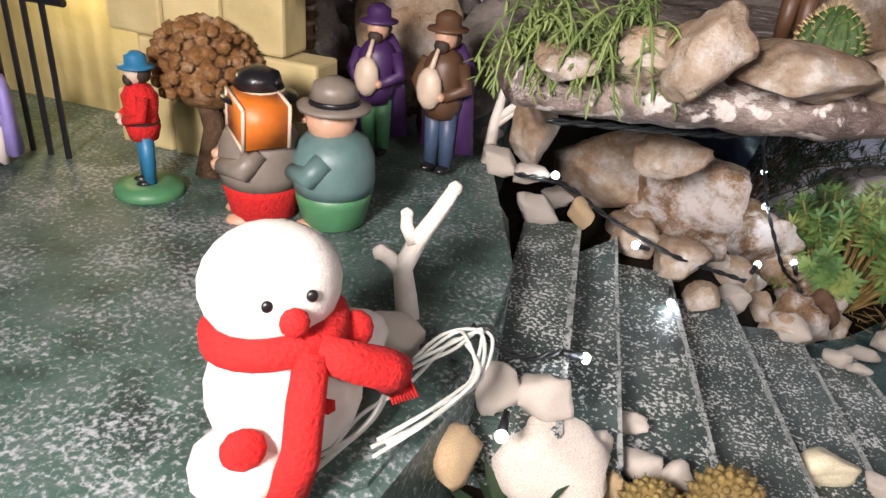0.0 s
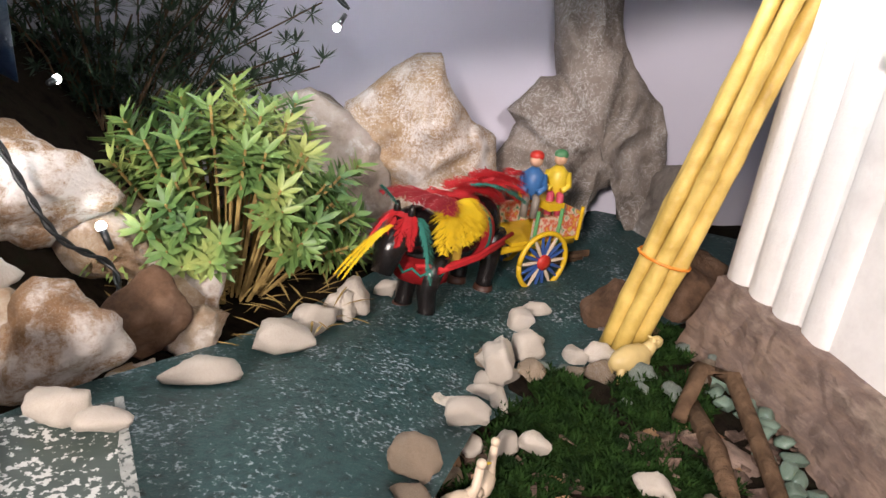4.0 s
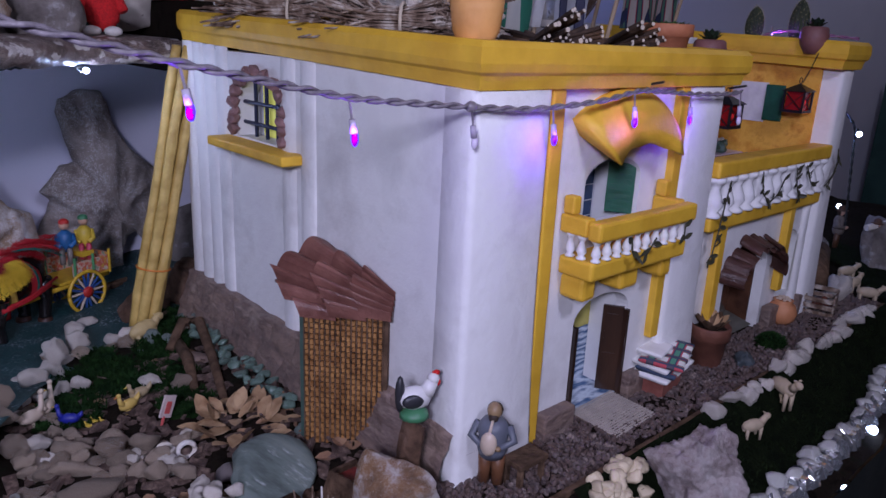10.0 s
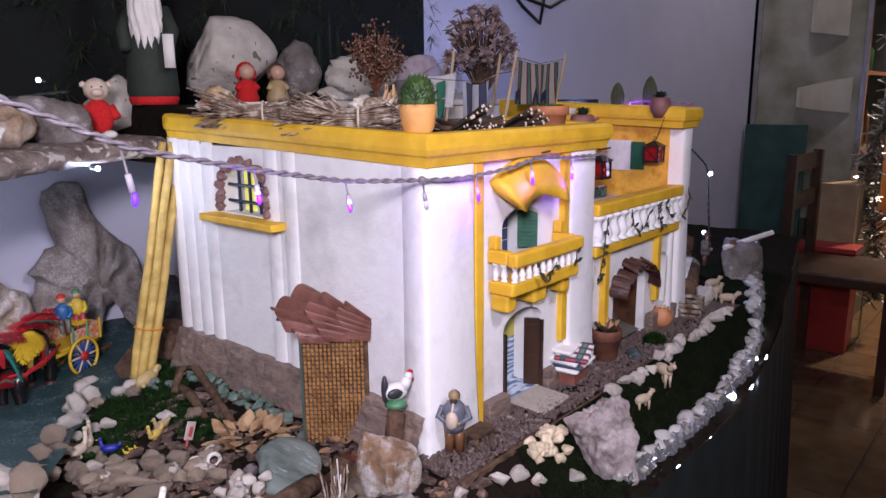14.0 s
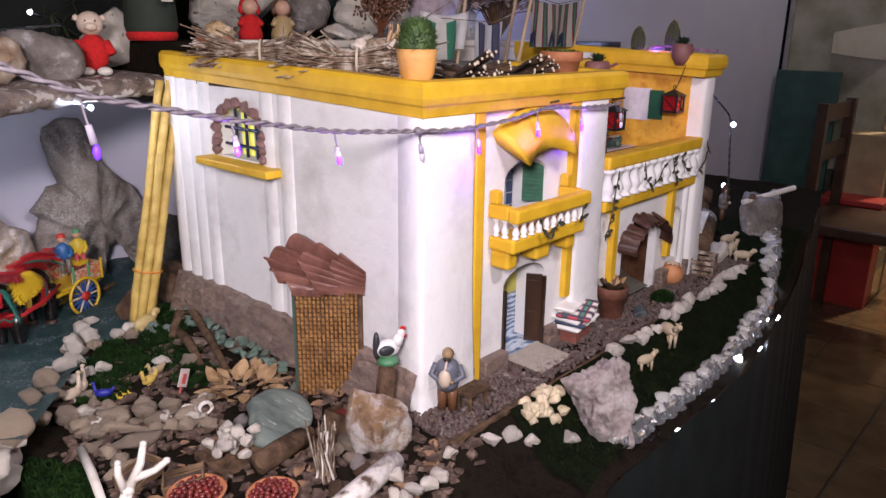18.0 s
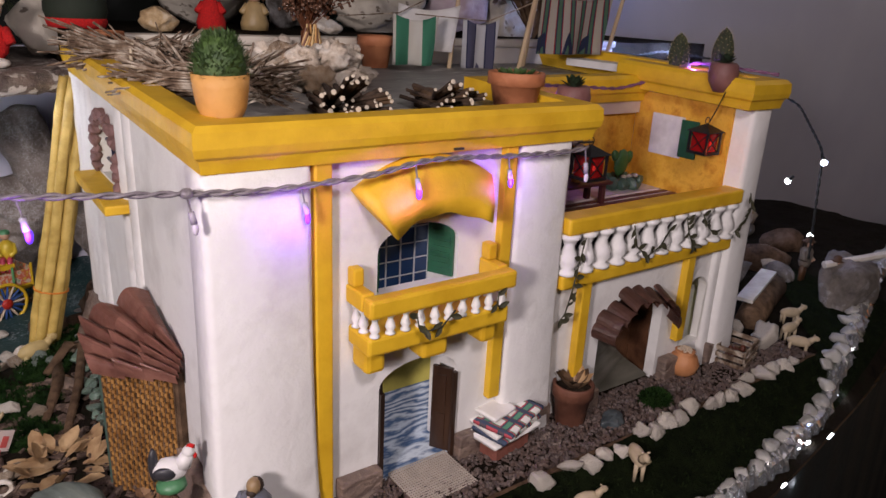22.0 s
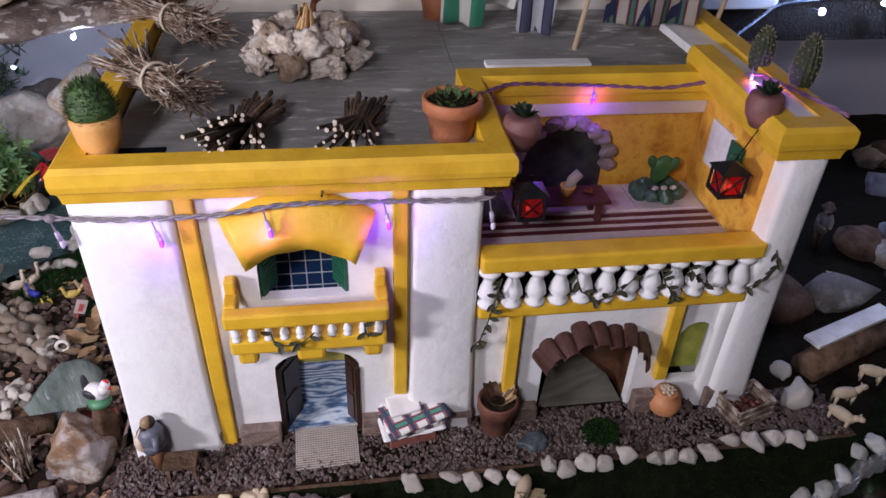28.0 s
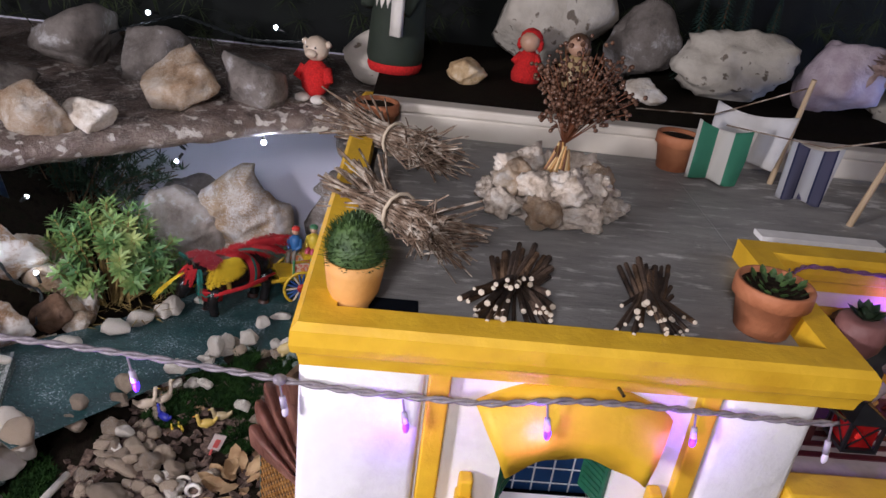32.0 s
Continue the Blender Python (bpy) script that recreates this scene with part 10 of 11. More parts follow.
# table with a small pot
tb = thing("terrace_table", "small maroon wooden table on the terrace", "table", (0.462, 0.095, 0.2806))
MAR = col(0.09, 0.025, 0.025, 0.35)
part("tabletop", boxb(0.408, 0.512, 0.080, 0.118, 0.3045, 0.3085, bevel=0.001), MAR, tb)
for x in (0.416, 0.498):
    for y in (0.084, 0.108):
        part("leg", boxb(x, x + 0.006, y, y + 0.006, 0.2806, 0.3043), MAR, tb)
t = thing("table_pot", "tiny orange pot with a pale cactus", "flower pot", (0.466, 0.098, 0.3087))
part("pot", lathe(bmesh.new(), [(0.006, 0), (0.0085, 0.011), (0.0092, 0.012), (0.007, 0.012), (0, 0.010)], 16, pose(0.466, 0.098, 0.3087)), M_TERRA_Y, t, smooth=True)
part("cactus", tube(bmesh.new(), [(0.466, 0.098, 0.318), (0.470, 0.098, 0.328), (0.477, 0.098, 0.336)], [0.005, 0.006, 0.0055], 10), col(0.42, 0.34, 0.34, 0.7), t, smooth=True)
pebble((0.492, 0.100, 0.3118), (0.0065, 0.0065, 0.0036), 0, M_BERRY, "round red fruit on the terrace table", "")
# cactus garden of green stones
t = thing("cactus_garden", "ring of green stones round a prickly pear cactus", "cactus garden", (0.590, 0.135, 0.281))
for k in range(9):
    a_ = k * 0.698
    me = rock_mesh("stone", 800 + k, (0.010, 0.009, 0.010), 2, 8, 0.05)
    me.materials.append(surf("bottle_green_stone_%d" % k, [(0.03, 0.07, 0.05), (0.08, 0.15, 0.11)], 60, 0.4, 0.2))
    ob = new("stone", me)
    ob.parent, ob.matrix_parent_inverse = t, t.matrix_basis.inverted()
    ob.matrix_basis = pose(0.590 + 0.024 * math.cos(a_), 0.136 + 0.017 * math.sin(a_), 0.2875, 0, 0, k * 40)
for k in range(3):
    part("pebble", ball(bmesh.new(), (0.580 + 0.011 * k, 0.122, 0.298), (0.005, 0.004, 0.003), 1), M_PEBBLE, t, smooth=True)
for at, sz, rt in (((0.592, 0.140, 0.312), (0.013, 0.005, 0.019), 8), ((0.606, 0.141, 0.318), (0.007, 0.0045, 0.010), 30), ((0.580, 0.141, 0.322), (0.006, 0.004, 0.009), -25)):
    part("pad", ball(bmesh.new(), (0, 0, 0), sz, 2, pose(*at, 0, rt, 0)), surf("pad_green", [(0.03, 0.10, 0.03), (0.06, 0.17, 0.05)], 60, 0.5, 0.2), t, smooth=True)
# arch of stones round a dark doorway on the terrace back wall
ar = thing("stone_arch", "arch of lilac stones round a dark painted doorway", "arch", (0.475, 0.160, 0.281))
part("doorway", slab(bmesh.new(), [(0.425, 0.281), (0.527, 0.281)] + [(0.476 + 0.051 * math.cos(k * math.pi / 10), 0.315 + 0.048 * math.sin(k * math.pi / 10)) for k in range(11)], 0.1635, 0.1665), surf("dark_doorway", [(0.012, 0.012, 0.016), (0.05, 0.055, 0.05)], 60, 0.4, 0.1), ar)
for k in range(11):
    a_ = math.pi * k / 10
    x, z = 0.476 + 0.056 * math.cos(a_), 0.312 + 0.054 * math.sin(a_)
    me = rock_mesh("arch_stone", 830 + k, (0.011, 0.009, 0.0095), 2, 8, 0.06)
    me.materials.append(surf("lilac_stone_%d" % k, [(0.18, 0.13, 0.13), (0.32, 0.25, 0.24)], 50, 0.6, 0.3))
    ob = new("arch_stone", me)
    ob.parent, ob.matrix_parent_inverse = ar, ar.matrix_basis.inverted()
    ob.matrix_basis = pose(x, 0.160, z, 0, 0, 0)
t = thing("green_tray", "pale green tiled step before the doorway", "step", (0.40, 0.12, 0.281))
part("slab", boxb(0.360, 0.406, 0.100, 0.150, 0.2808, 0.2850), M_SLATE, t)

# ---- upper shelf behind the roof ----
def plush(at, s, body, head, label, scarf=None, yaw=0):
    j = Joined()
    j.add(body, ball, (0, 0, 0.34 * s), (0.24 * s, 0.20 * s, 0.30 * s), 2)
    j.add(head, ball, (0, 0, 0.78 * s), (0.20 * s, 0.18 * s, 0.19 * s), 2)
    j.add(head, ball, (0, -0.16 * s, 0.73 * s), (0.10 * s, 0.08 * s, 0.07 * s), 2)
    for k in (-1, 1):
        j.add(head, ball, (0.19 * s * k, 0, 0.86 * s), (0.06 * s, 0.04 * s, 0.06 * s), 1)
        j.add(body, tube, [(0.18 * s * k, 0, 0.50 * s), (0.27 * s * k, -0.08 * s, 0.32 * s)], [0.08 * s, 0.07 * s], 8)
        j.add(WHITEP, ball, (0.13 * s * k, -0.14 * s, 0.06 * s), (0.12 * s, 0.15 * s, 0.07 * s), 2)
        j.add(BLACK, ball, (0.07 * s * k, -0.17 * s, 0.82 * s), 0.016 * s, 1)
    if scarf:
        j.add(scarf, lathe, [(0.17 * s, 0.56 * s), (0.21 * s, 0.60 * s), (0.17 * s, 0.65 * s)], 16)
    return j.done("plush_toy", label, "plush toy", pose(*at, 0, 0, yaw))


plush((-0.080, 0.560, 0.403), 0.088, RED, CREAM, "plush sheep in a red knitted sweater", None, -20)
j = Joined()
GC = col(0.020, 0.030, 0.018, 0.8)
j.add(GC, lathe, [(0.026, 0), (0.031, 0.015), (0.027, 0.075), (0.018, 0.110), (0.010, 0.118)], 18)
j.add(RED, lathe, [(0.0275, 0.0), (0.0300, 0.006), (0.0285, 0.011)], 18)
j.add(SKIN, ball, (0, -0.004, 0.125), 0.015, 2)


def beard(bm):
    """A long ropy beard."""
    last = None
    for i in range(15):
        k = i / 14
        ring = []
        for q in range(40):
            a_ = 2 * math.pi * q / 40
            r = (0.015 + 0.004 * math.sin(math.pi * k) - 0.010 * k * k) * (1 + 0.16 * math.cos(10 * a_ + 2 * math.sin(7 * k)) + 0.05 * math.sin(23 * a_))
            ring.append(bm.verts.new((r * math.cos(a_), -0.017 - 0.004 * k + 0.6 * r * math.sin(a_), 0.126 - 0.078 * k - 0.010 * (0.5 + 0.5 * math.cos(10 * a_)) * k)))
        if last:
            for q in range(40):
                p = (q + 1) % 40
                bm.faces.new((last[q], ring[q], ring[p], last[p]))
        else:
            bm.faces.new(ring)
        last = ring
    bm.faces.new(last[::-1])


j.add(WHITEP, beard)
j.add(RED, lathe, [(0.018, 0.130), (0.015, 0.150), (0.004, 0.19)], 14)
for k in (-1, 1):
    j.add(GC, tube, [(0.018 * k, 0, 0.105), (0.028 * k, -0.010, 0.080), (0.024 * k, -0.024, 0.060)], [0.009, 0.009, 0.007], 8)
j.add(WHITEP, box, 0.020, 0.032, -0.040, -0.034, 0.040, 0.076)
j.done("gnome_doll", "white-bearded gnome doll in dark green coat and red cap", "doll", pose(0.022, 0.590, 0.449, 0, 0, -35) @ Matrix.Diagonal((1.25, 1.25, 1.35, 1)))
for x, y, hair, coat in ((0.205, 0.610, RED, RED), (0.272, 0.612, BROWNC, col(0.42, 0.30, 0.14))):
    j = Joined()
    j.add(coat, lathe, [(0.020, 0), (0.021, 0.01), (0.013, 0.035), (0.008, 0.042)], 16)
    j.add(hair, ball, (0, 0.003, 0.056), 0.0165, 2)
    j.add(SKIN, ball, (0, -0.004, 0.054), 0.0142, 2)
    for k in (-1, 1):
        j.add(coat, tube, [(0.010 * k, 0, 0.036), (0.018 * k, -0.008, 0.024)], 0.0055, 7)
        j.add(hair, ball, (0.014 * k, 0.0, 0.050), (0.005, 0.006, 0.010), 1)
    j.done("doll", "small felt doll in %s on the upper shelf" % ("red hood" if hair is RED else "tan coat"), "doll", pose(x, y, 0.449, 0, 0, -20), "felt dolls")
M_PALER = surf("pale_rock", [(0.40, 0.36, 0.30), (0.58, 0.54, 0.46)], 30, 0.8, 0.5, speck=(0.16, 0.13, 0.10), speck_scale=60, speck_cut=0.66)
rock("rock", (0.255, 0.71, 0.525), (0.092, 0.05, 0.082), 61, M_PALER, "large pale rounded rock on the upper shelf", (0, 0, 0), planes=4, rough=0.03)
rock("rock", (0.120, 0.565, 0.462), (0.028, 0.022, 0.018), 62, M_PEBBLE2, "tan oval stone on the upper shelf", (0, 0, 0), planes=8)
rock("rock", (-0.010, 0.660, 0.452), (0.045, 0.035, 0.045), 63, M_PALER, "grey-white stone behind the plush toy", (0, 0, 0), planes=9)
rock("rock", (0.360, 0.56, 0.462), (0.030, 0.022, 0.018), 64, M_PEBBLE, "white oval stone on the upper shelf", (0, 0, 0), planes=8)
rock("rock", (0.390, 0.70, 0.505), (0.055, 0.04, 0.065), 65, M_ROCKG, "tall grey rock on the upper shelf", (0, 12, 0))
rock("rock", (0.500, 0.64, 0.495), (0.085, 0.05, 0.055), 66, M_PALER, "broad white flaking rock on the upper shelf", (0, 0, 0), rough=0.12)
rock("rock", (0.660, 0.63, 0.495), (0.060, 0.05, 0.055), 67, surf("lilac_rock", [(0.34, 0.26, 0.30), (0.52, 0.44, 0.48)], 40, 0.8, 0.6), "pinkish lilac rock on the upper shelf", (0, 0, 0))
rock("rock", (0.760, 0.62, 0.480), (0.055, 0.05, 0.045), 68, M_PALER, "white flaking rock on the upper shelf", (0, 0, 0), rough=0.12)
M_FIRT = surf("mini_fir", [(0.012, 0.045, 0.035), (0.04, 0.09, 0.075)], 70, 0.8, 0.3)
for x, y, h in ((0.480, 0.74, 0.150), (0.520, 0.75, 0.185), (0.560, 0.77, 0.16), (0.600, 0.75, 0.14)):
    t = thing("mini_fir", "small dark green model fir tree", "model tree", (x, y, 0.449), "model fir trees")
    part("trunk", rod(bmesh.new(), (x, y, 0.448), (x, y, 0.449 + h * 0.9), 0.003, 0.001), M_WOOD, t)
    bm = bmesh.new()
    for k in range(300):
        f_ = (k + 0.5) / 300
        a_ = k * 2.4
        r = 0.030 * (1 - f_) + 0.002
        leaf(bm, (x, y, 0.455 + h * f_), (math.cos(a_), math.sin(a_), -0.15), r, 0.0016, 0.2)
    tagged(part("needles", bm, M_FIRT, t), kind="stuff")
t = thing("dried_flowers", "pale pink dried flower bush on the upper shelf", "dried flowers", (0.74, 0.50, 0.449))
bm, st = bmesh.new(), bmesh.new()
rnd = random.Random(41)
for k in range(130):
    a_, e_ = rnd.uniform(0, 6.28), math.asin(rnd.uniform(-0.3, 1))
    d = Vector((math.cos(a_) * math.cos(e_), math.sin(a_) * math.cos(e_), math.sin(e_)))
    tip = Vector((0.74, 0.50, 0.545)) + Vector((d.x * 0.105, d.y * 0.05, d.z * 0.105)) * rnd.uniform(0.7, 1.05)
    tube(st, [(0.74, 0.50, 0.449), Vector((0.74, 0.50, 0.50)).lerp(tip, 0.5), tip], 0.0011, 4)
    for _ in range(9):
        leaf(bm, tip, (rnd.uniform(-1, 1), rnd.uniform(-1, 1), rnd.uniform(-0.5, 1)), 0.018, 0.0055, 0.2)
tagged(part("stalk", st, M_WOOD, t), kind="stuff")
tagged(part("petals", bm, surf("dusty_pink", [(0.30, 0.20, 0.17), (0.48, 0.36, 0.33)], 60, 0.9, 0.2), t, smooth=True), kind="stuff")
# dark greenery and backdrop cloth behind the upper shelf
tagged(part("backdrop_cloth", boxb(-1.40, 0.93, 0.845, 0.856, 0.41, 1.25), surf("night_cloth", [(0.001, 0.002, 0.002), (0.005, 0.008, 0.006)], 9, 0.95, 0.3)), "dark night-sky cloth behind the upper shelf", "backdrop", kind="structure")
gr = thing("pine_sprays", "dark green pine sprays behind the figures", "greenery", (0.0, 0.80, 0.42))
bm = bmesh.new()
for k in range(420):
    c = Vector((rnd.uniform(-0.75, 0.95), rnd.uniform(0.76, 0.83), rnd.uniform(0.42, 0.86)))
    for _ in range(14):
        leaf(bm, c, (rnd.uniform(-1, 1), rnd.uniform(-1, 0.2), rnd.uniform(-0.8, 0.8)), rnd.uniform(0.02, 0.04), 0.0009, 0.2)
tagged(part("needles", bm, surf("pine_green", [(0.012, 0.022, 0.006), (0.04, 0.06, 0.015)], 20, 0.8, 0.0), gr), kind="stuff")
# rocks on the overhanging shelf
for i, (x, y, s, mt) in enumerate(((-0.345, 0.345, 0.042, M_ROCK), (-0.290, 0.362, 0.026, M_PEBBLE), (-0.230, 0.50, 0.055, M_ROCK), (-0.150, 0.53, 0.050, M_ROCKG), (-0.42, 0.40, 0.05, M_ROCKG), (-0.50, 0.36, 0.05, M_ROCK), (-0.30, 0.60, 0.06, M_ROCKG), (-0.42, 0.62, 0.07, M_ROCKG), (-0.55, 0.55, 0.06, M_ROCKG))):
    rock("rock", (x, y, 0.402 + s * 0.5), (s, s * 0.8, s * 0.72), 900 + i, mt, "grey and pink rock on the overhanging shelf", (0, 0, 40 * i))
# hanging green plant on the shelf near the musicians
t = thing("trailing_plant", "trailing soft green plant hanging over the shelf", "plant", (-0.685, 0.13, 0.402))
bm = bmesh.new()
for k in range(70):
    x, y = -0.70 + rnd.uniform(-0.035, 0.055), 0.115 + rnd.uniform(-0.02, 0.03)
    p = Vector((x, y, 0.415 + rnd.uniform(0, 0.03)))
    e = Vector((rnd.uniform(-0.6, 0.6), -0.5, 0.2))
    pts = [p]
    for q in range(5):
        pts.append(pts[-1] + e * 0.012)
        e.z -= 0.35
    for a, b in zip(pts, pts[1:]):
        for _ in range(5):
            leaf(bm, a.lerp(b, rnd.random()), (rnd.uniform(-1, 1), rnd.uniform(-1, 1), rnd.uniform(-1, 0.3)), 0.010, 0.0010, 0.1)
    tube(bm, pts, 0.0007, 4)
tagged(part("foliage", bm, surf("soft_green", [(0.09, 0.15, 0.04), (0.22, 0.28, 0.09)], 40, 0.7, 0.0), t), kind="stuff")
t = thing("potted_ball_cactus", "dark round cactus on the shelf among the rocks", "cactus", (-0.535, 0.215, 0.402))
cactus_body(t, (-0.535, 0.215, 0.402), 0.020, 0.045, M_CACT, 140)
figurine((-0.470, 0.24, 0.402), 0.11, 10, BROWNC, BLUEJ, BROWNC, "clay figure in blue trousers on the shelf", "clay figures on the shelf")
figurine((-0.555, 0.275, 0.402), 0.12, -10, col(0.30, 0.02, 0.02), BROWNC, None, "clay figure in a red coat on the shelf", "clay figures on the shelf")

# wall cables above
wcab = thing("wall_cable", "black cable looping on the room wall", "cable", (1.4, 0.85, 0.75))
part("cable", tube(bmesh.new(), [(1.22, 0.852, 0.95), (1.30, 0.852, 0.80), (1.40, 0.852, 0.735), (1.50, 0.852, 0.690), (1.52, 0.852, 0.76), (1.50, 0.852, 0.82)], 0.006, 6), M_BCAB, wcab, smooth=True)
part("cable", tube(bmesh.new(), [(1.38, 0.852, 0.90), (1.42, 0.852, 0.76), (1.56, 0.852, 0.745), (1.70, 0.852, 0.80), (1.78, 0.852, 0.90)], 0.006, 6), M_BCAB, wcab, smooth=True)

# ---- far room furniture ----
M_DKW = surf("dark_wood", [(0.03, 0.014, 0.007), (0.07, 0.035, 0.018)], 12, 0.35, 0.1)
cab = thing("glass_cabinet", "tall glass-fronted cabinet with bottles at the wall end", "cabinet", (3.9, 0.5, -0.8))
for x0, x1, y0, y1, z0, z1 in ((3.62, 3.66, 0.30, 0.85, -0.8, -0.2), (4.30, 4.34, 0.30, 0.85, -0.8, 1.6), (3.66, 4.30, 0.82, 0.85, -0.8, 1.6), (3.66, 4.30, 0.30, 0.82, -0.8, -0.2)):
    part("panel", boxb(x0, x1, y0, y1, z0, z1), surf("grey_green_wood", [(0.05, 0.06, 0.045), (0.12, 0.12, 0.09)], 10, 0.3, 0.05), cab)
M_STEEL = surf("brushed_steel", [(0.45, 0.44, 0.40), (0.62, 0.60, 0.55)], 30, 0.25, 0.05, metal=1.0)
for y0, y1 in ((0.30, 0.325), (0.825, 0.85)):
    part("post", boxb(3.62, 3.645, y0, y1, -0.199, 1.6), M_STEEL, cab)
part("top", boxb(3.62, 4.34, 0.30, 0.85, 1.601, 1.63), M_STEEL, cab)
part("side_panel", boxb(3.628, 3.640, 0.326, 0.824, -0.199, 1.6), surf("clouded_panel", [(0.20, 0.20, 0.13), (0.34, 0.33, 0.24), (0.46, 0.44, 0.36)], 5, 0.22, 0.1), cab)
for y0, y1, z0, z1, b_ in ((0.40, 0.58, 0.74, 0.98, 0.05), (0.36, 0.62, 0.36, 0.54, 0.07), (0.58, 0.78, 1.02, 1.35, 0.04)):
    bm = bmesh.new()
    front = [bm.verts.new((3.622 - b_ * math.sin(math.pi * q / 8), y0 + (y1 - y0) * q / 8, z0 + 0.03 * q / 8)) for q in range(9)]
    back = [bm.verts.new((3.622 - 0.6 * b_ * math.sin(math.pi * q / 8), y0 + (y1 - y0) * q / 8, z1 - 0.05 * q / 8)) for q in range(9)]
    for q in range(8):
        bm.faces.new((front[q], front[q + 1], back[q + 1], back[q]))
    bmesh.ops.solidify(bm, geom=bm.faces, thickness=0.003)
    part("curled_paper", bm, surf("curled_paper", [(0.62, 0.56, 0.44), (0.76, 0.72, 0.62)], 8, 0.6, 0.05), cab, "curled cream paper sheet", smooth=True)
rc = thing("red_crate", "red plastic crate on the floor by the cabinet", "crate", (3.34, 0.33, -0.8))
part("crate_body", boxb(3.24, 3.39, 0.20, 0.46, -0.8, -0.30, bevel=0.008), surf("red_plastic", [(0.26, 0.015, 0.012), (0.36, 0.03, 0.02)], 9, 0.4, 0.05), rc)
part("crate_rim", boxb(3.232, 3.398, 0.192, 0.468, -0.299, -0.27, bevel=0.006), plain("red_rim", (0.40, 0.03, 0.025), 0.4), rc)
# fill light added inside the cabinet, without any fitting
lamp("cabinet_lamp", "POINT", pose(3.85, 0.52, 1.45), 9.0, (1.0, 0.88, 0.62), 0.05)
cb = thing("green_board", "dark green board leaning beside the cabinet", "board", (3.53, 0.70, -0.8))
part("board", boxb(3.52, 3.55, 0.53, 0.84, -0.8, 0.30, bevel=0.004), surf("green_board_paint", [(0.02, 0.06, 0.05), (0.04, 0.10, 0.08)], 12, 0.4, 0.1), cb)
cb = thing("carton", "tan cardboard carton on the floor by the cabinet", "carton", (3.48, 0.35, -0.8))
part("carton_body", boxb(3.40, 3.58, 0.24, 0.46, -0.8, 0.02, bevel=0.004), surf("cardboard", [(0.30, 0.22, 0.12), (0.40, 0.31, 0.18)], 14, 0.85, 0.1), cb)
rnd = random.Random(8)
bm = bmesh.new()
for i in range(520):
    k = i / 520
    c = Vector((3.57, 0.20 - 0.05 * math.sin(k * 9), 0.75 - 1.35 * k))
    d = Vector((rnd.uniform(-1, 1), rnd.uniform(-1, 1), rnd.uniform(-1, 1))).normalized()
    e = d.orthogonal().normalized() * 0.007
    tip = c + d * rnd.uniform(0.05, 0.10)
    bm.faces.new([bm.verts.new(p) for p in (c - e, c + e, tip + e * 0.6, tip - e * 0.6)])
rod(bm, (3.57, 0.20, 0.78), (3.57, 0.20, -0.8), 0.006)
tagged(part("tinsel_garland", bm, M_STEEL), "silver tinsel garland hanging beside the cabinet", "garland", kind="stuff")
for z in (0.15, 0.55, 0.95):
    part("shelf", boxb(3.66, 4.30, 0.30, 0.82, z, z + 0.02), M_STEEL, cab)
rnd = random.Random(50)
for z in (0.17, 0.57, -0.2):
    for k in range(7):
        x, y, h = 3.70 + 0.085 * k, 0.38 + 0.1 * rnd.random(), rnd.uniform(0.18, 0.30)
        b = thing("bottle", "dim glass bottle in the cabinet", "bottle", (x, y, z), "bottles in the cabinet")
        part("glass_body", lathe(bmesh.new(), [(0.032, 0), (0.035, 0.02), (0.035, h * 0.6), (0.012, h * 0.75), (0.012, h)], 12, pose(x, y, z)), (col(0.03, 0.07, 0.04, 0.1), col(0.35, 0.33, 0.26, 0.15), col(0.12, 0.05, 0.02, 0.1))[k % 3], b, smooth=True)
ch = thing("dining_chair", "dark wooden dining chair in the dim room", "chair", (3.0, 0.15, -0.8))
for x, y, h in ((2.78, -0.05, 0.45), (3.20, -0.05, 0.45), (2.78, 0.37, 1.0), (3.20, 0.37, 1.0)):
    part("leg", boxb(x, x + 0.04, y, y + 0.04, -0.794, -0.8 + h), M_DKW, ch)
part("seat", boxb(2.76, 3.26, -0.07, 0.43, -0.35, -0.30, bevel=0.01), M_DKW, ch)
for z in (-0.05, 0.12):
    part("back_rail", boxb(2.82, 3.20, 0.38, 0.40, z, z + 0.07), M_DKW, ch)
dr = thing("door_far", "orange varnished wooden door at the far wall", "door", (5.9, 0.2, -0.8))
part("leaf", boxb(5.94, 5.98, -0.35, 0.65, -0.8, 1.3), surf("orange_varnish", [(0.22, 0.07, 0.015), (0.34, 0.12, 0.03)], 6, 0.35, 0.1), dr)
part("handle", rod(bmesh.new(), (5.93, 0.5, 0.2), (5.93, 0.4, 0.2), 0.01), BLACK, dr)

# stones at the foot of the stair and along the garden's front
pebble((-0.360, 0.232, 0.100), (0.0190, 0.0130, 0.0120), -45, M_PEBBLE, "rough white stone heaped at the stair foot", "white stones at the stair foot")
pebble((-0.340, 0.218, 0.092), (0.0150, 0.0140, 0.0130), -32, M_PEBBLE, "rough white stone heaped at the stair foot", "white stones at the stair foot")
pebble((-0.362, 0.186, 0.088), (0.0190, 0.0160, 0.0140), 48, M_PEBBLE, "rough white stone heaped at the stair foot", "white stones at the stair foot")
pebble((-0.399, 0.158, 0.088), (0.0210, 0.0160, 0.0150), 20, M_PEBBLE, "rough white stone heaped at the stair foot", "white stones at the stair foot")
pebble((-0.395, 0.188, 0.108), (0.0140, 0.0100, 0.0100), 50, M_PEBBLE, "rough white stone heaped at the stair foot", "white stones at the stair foot")
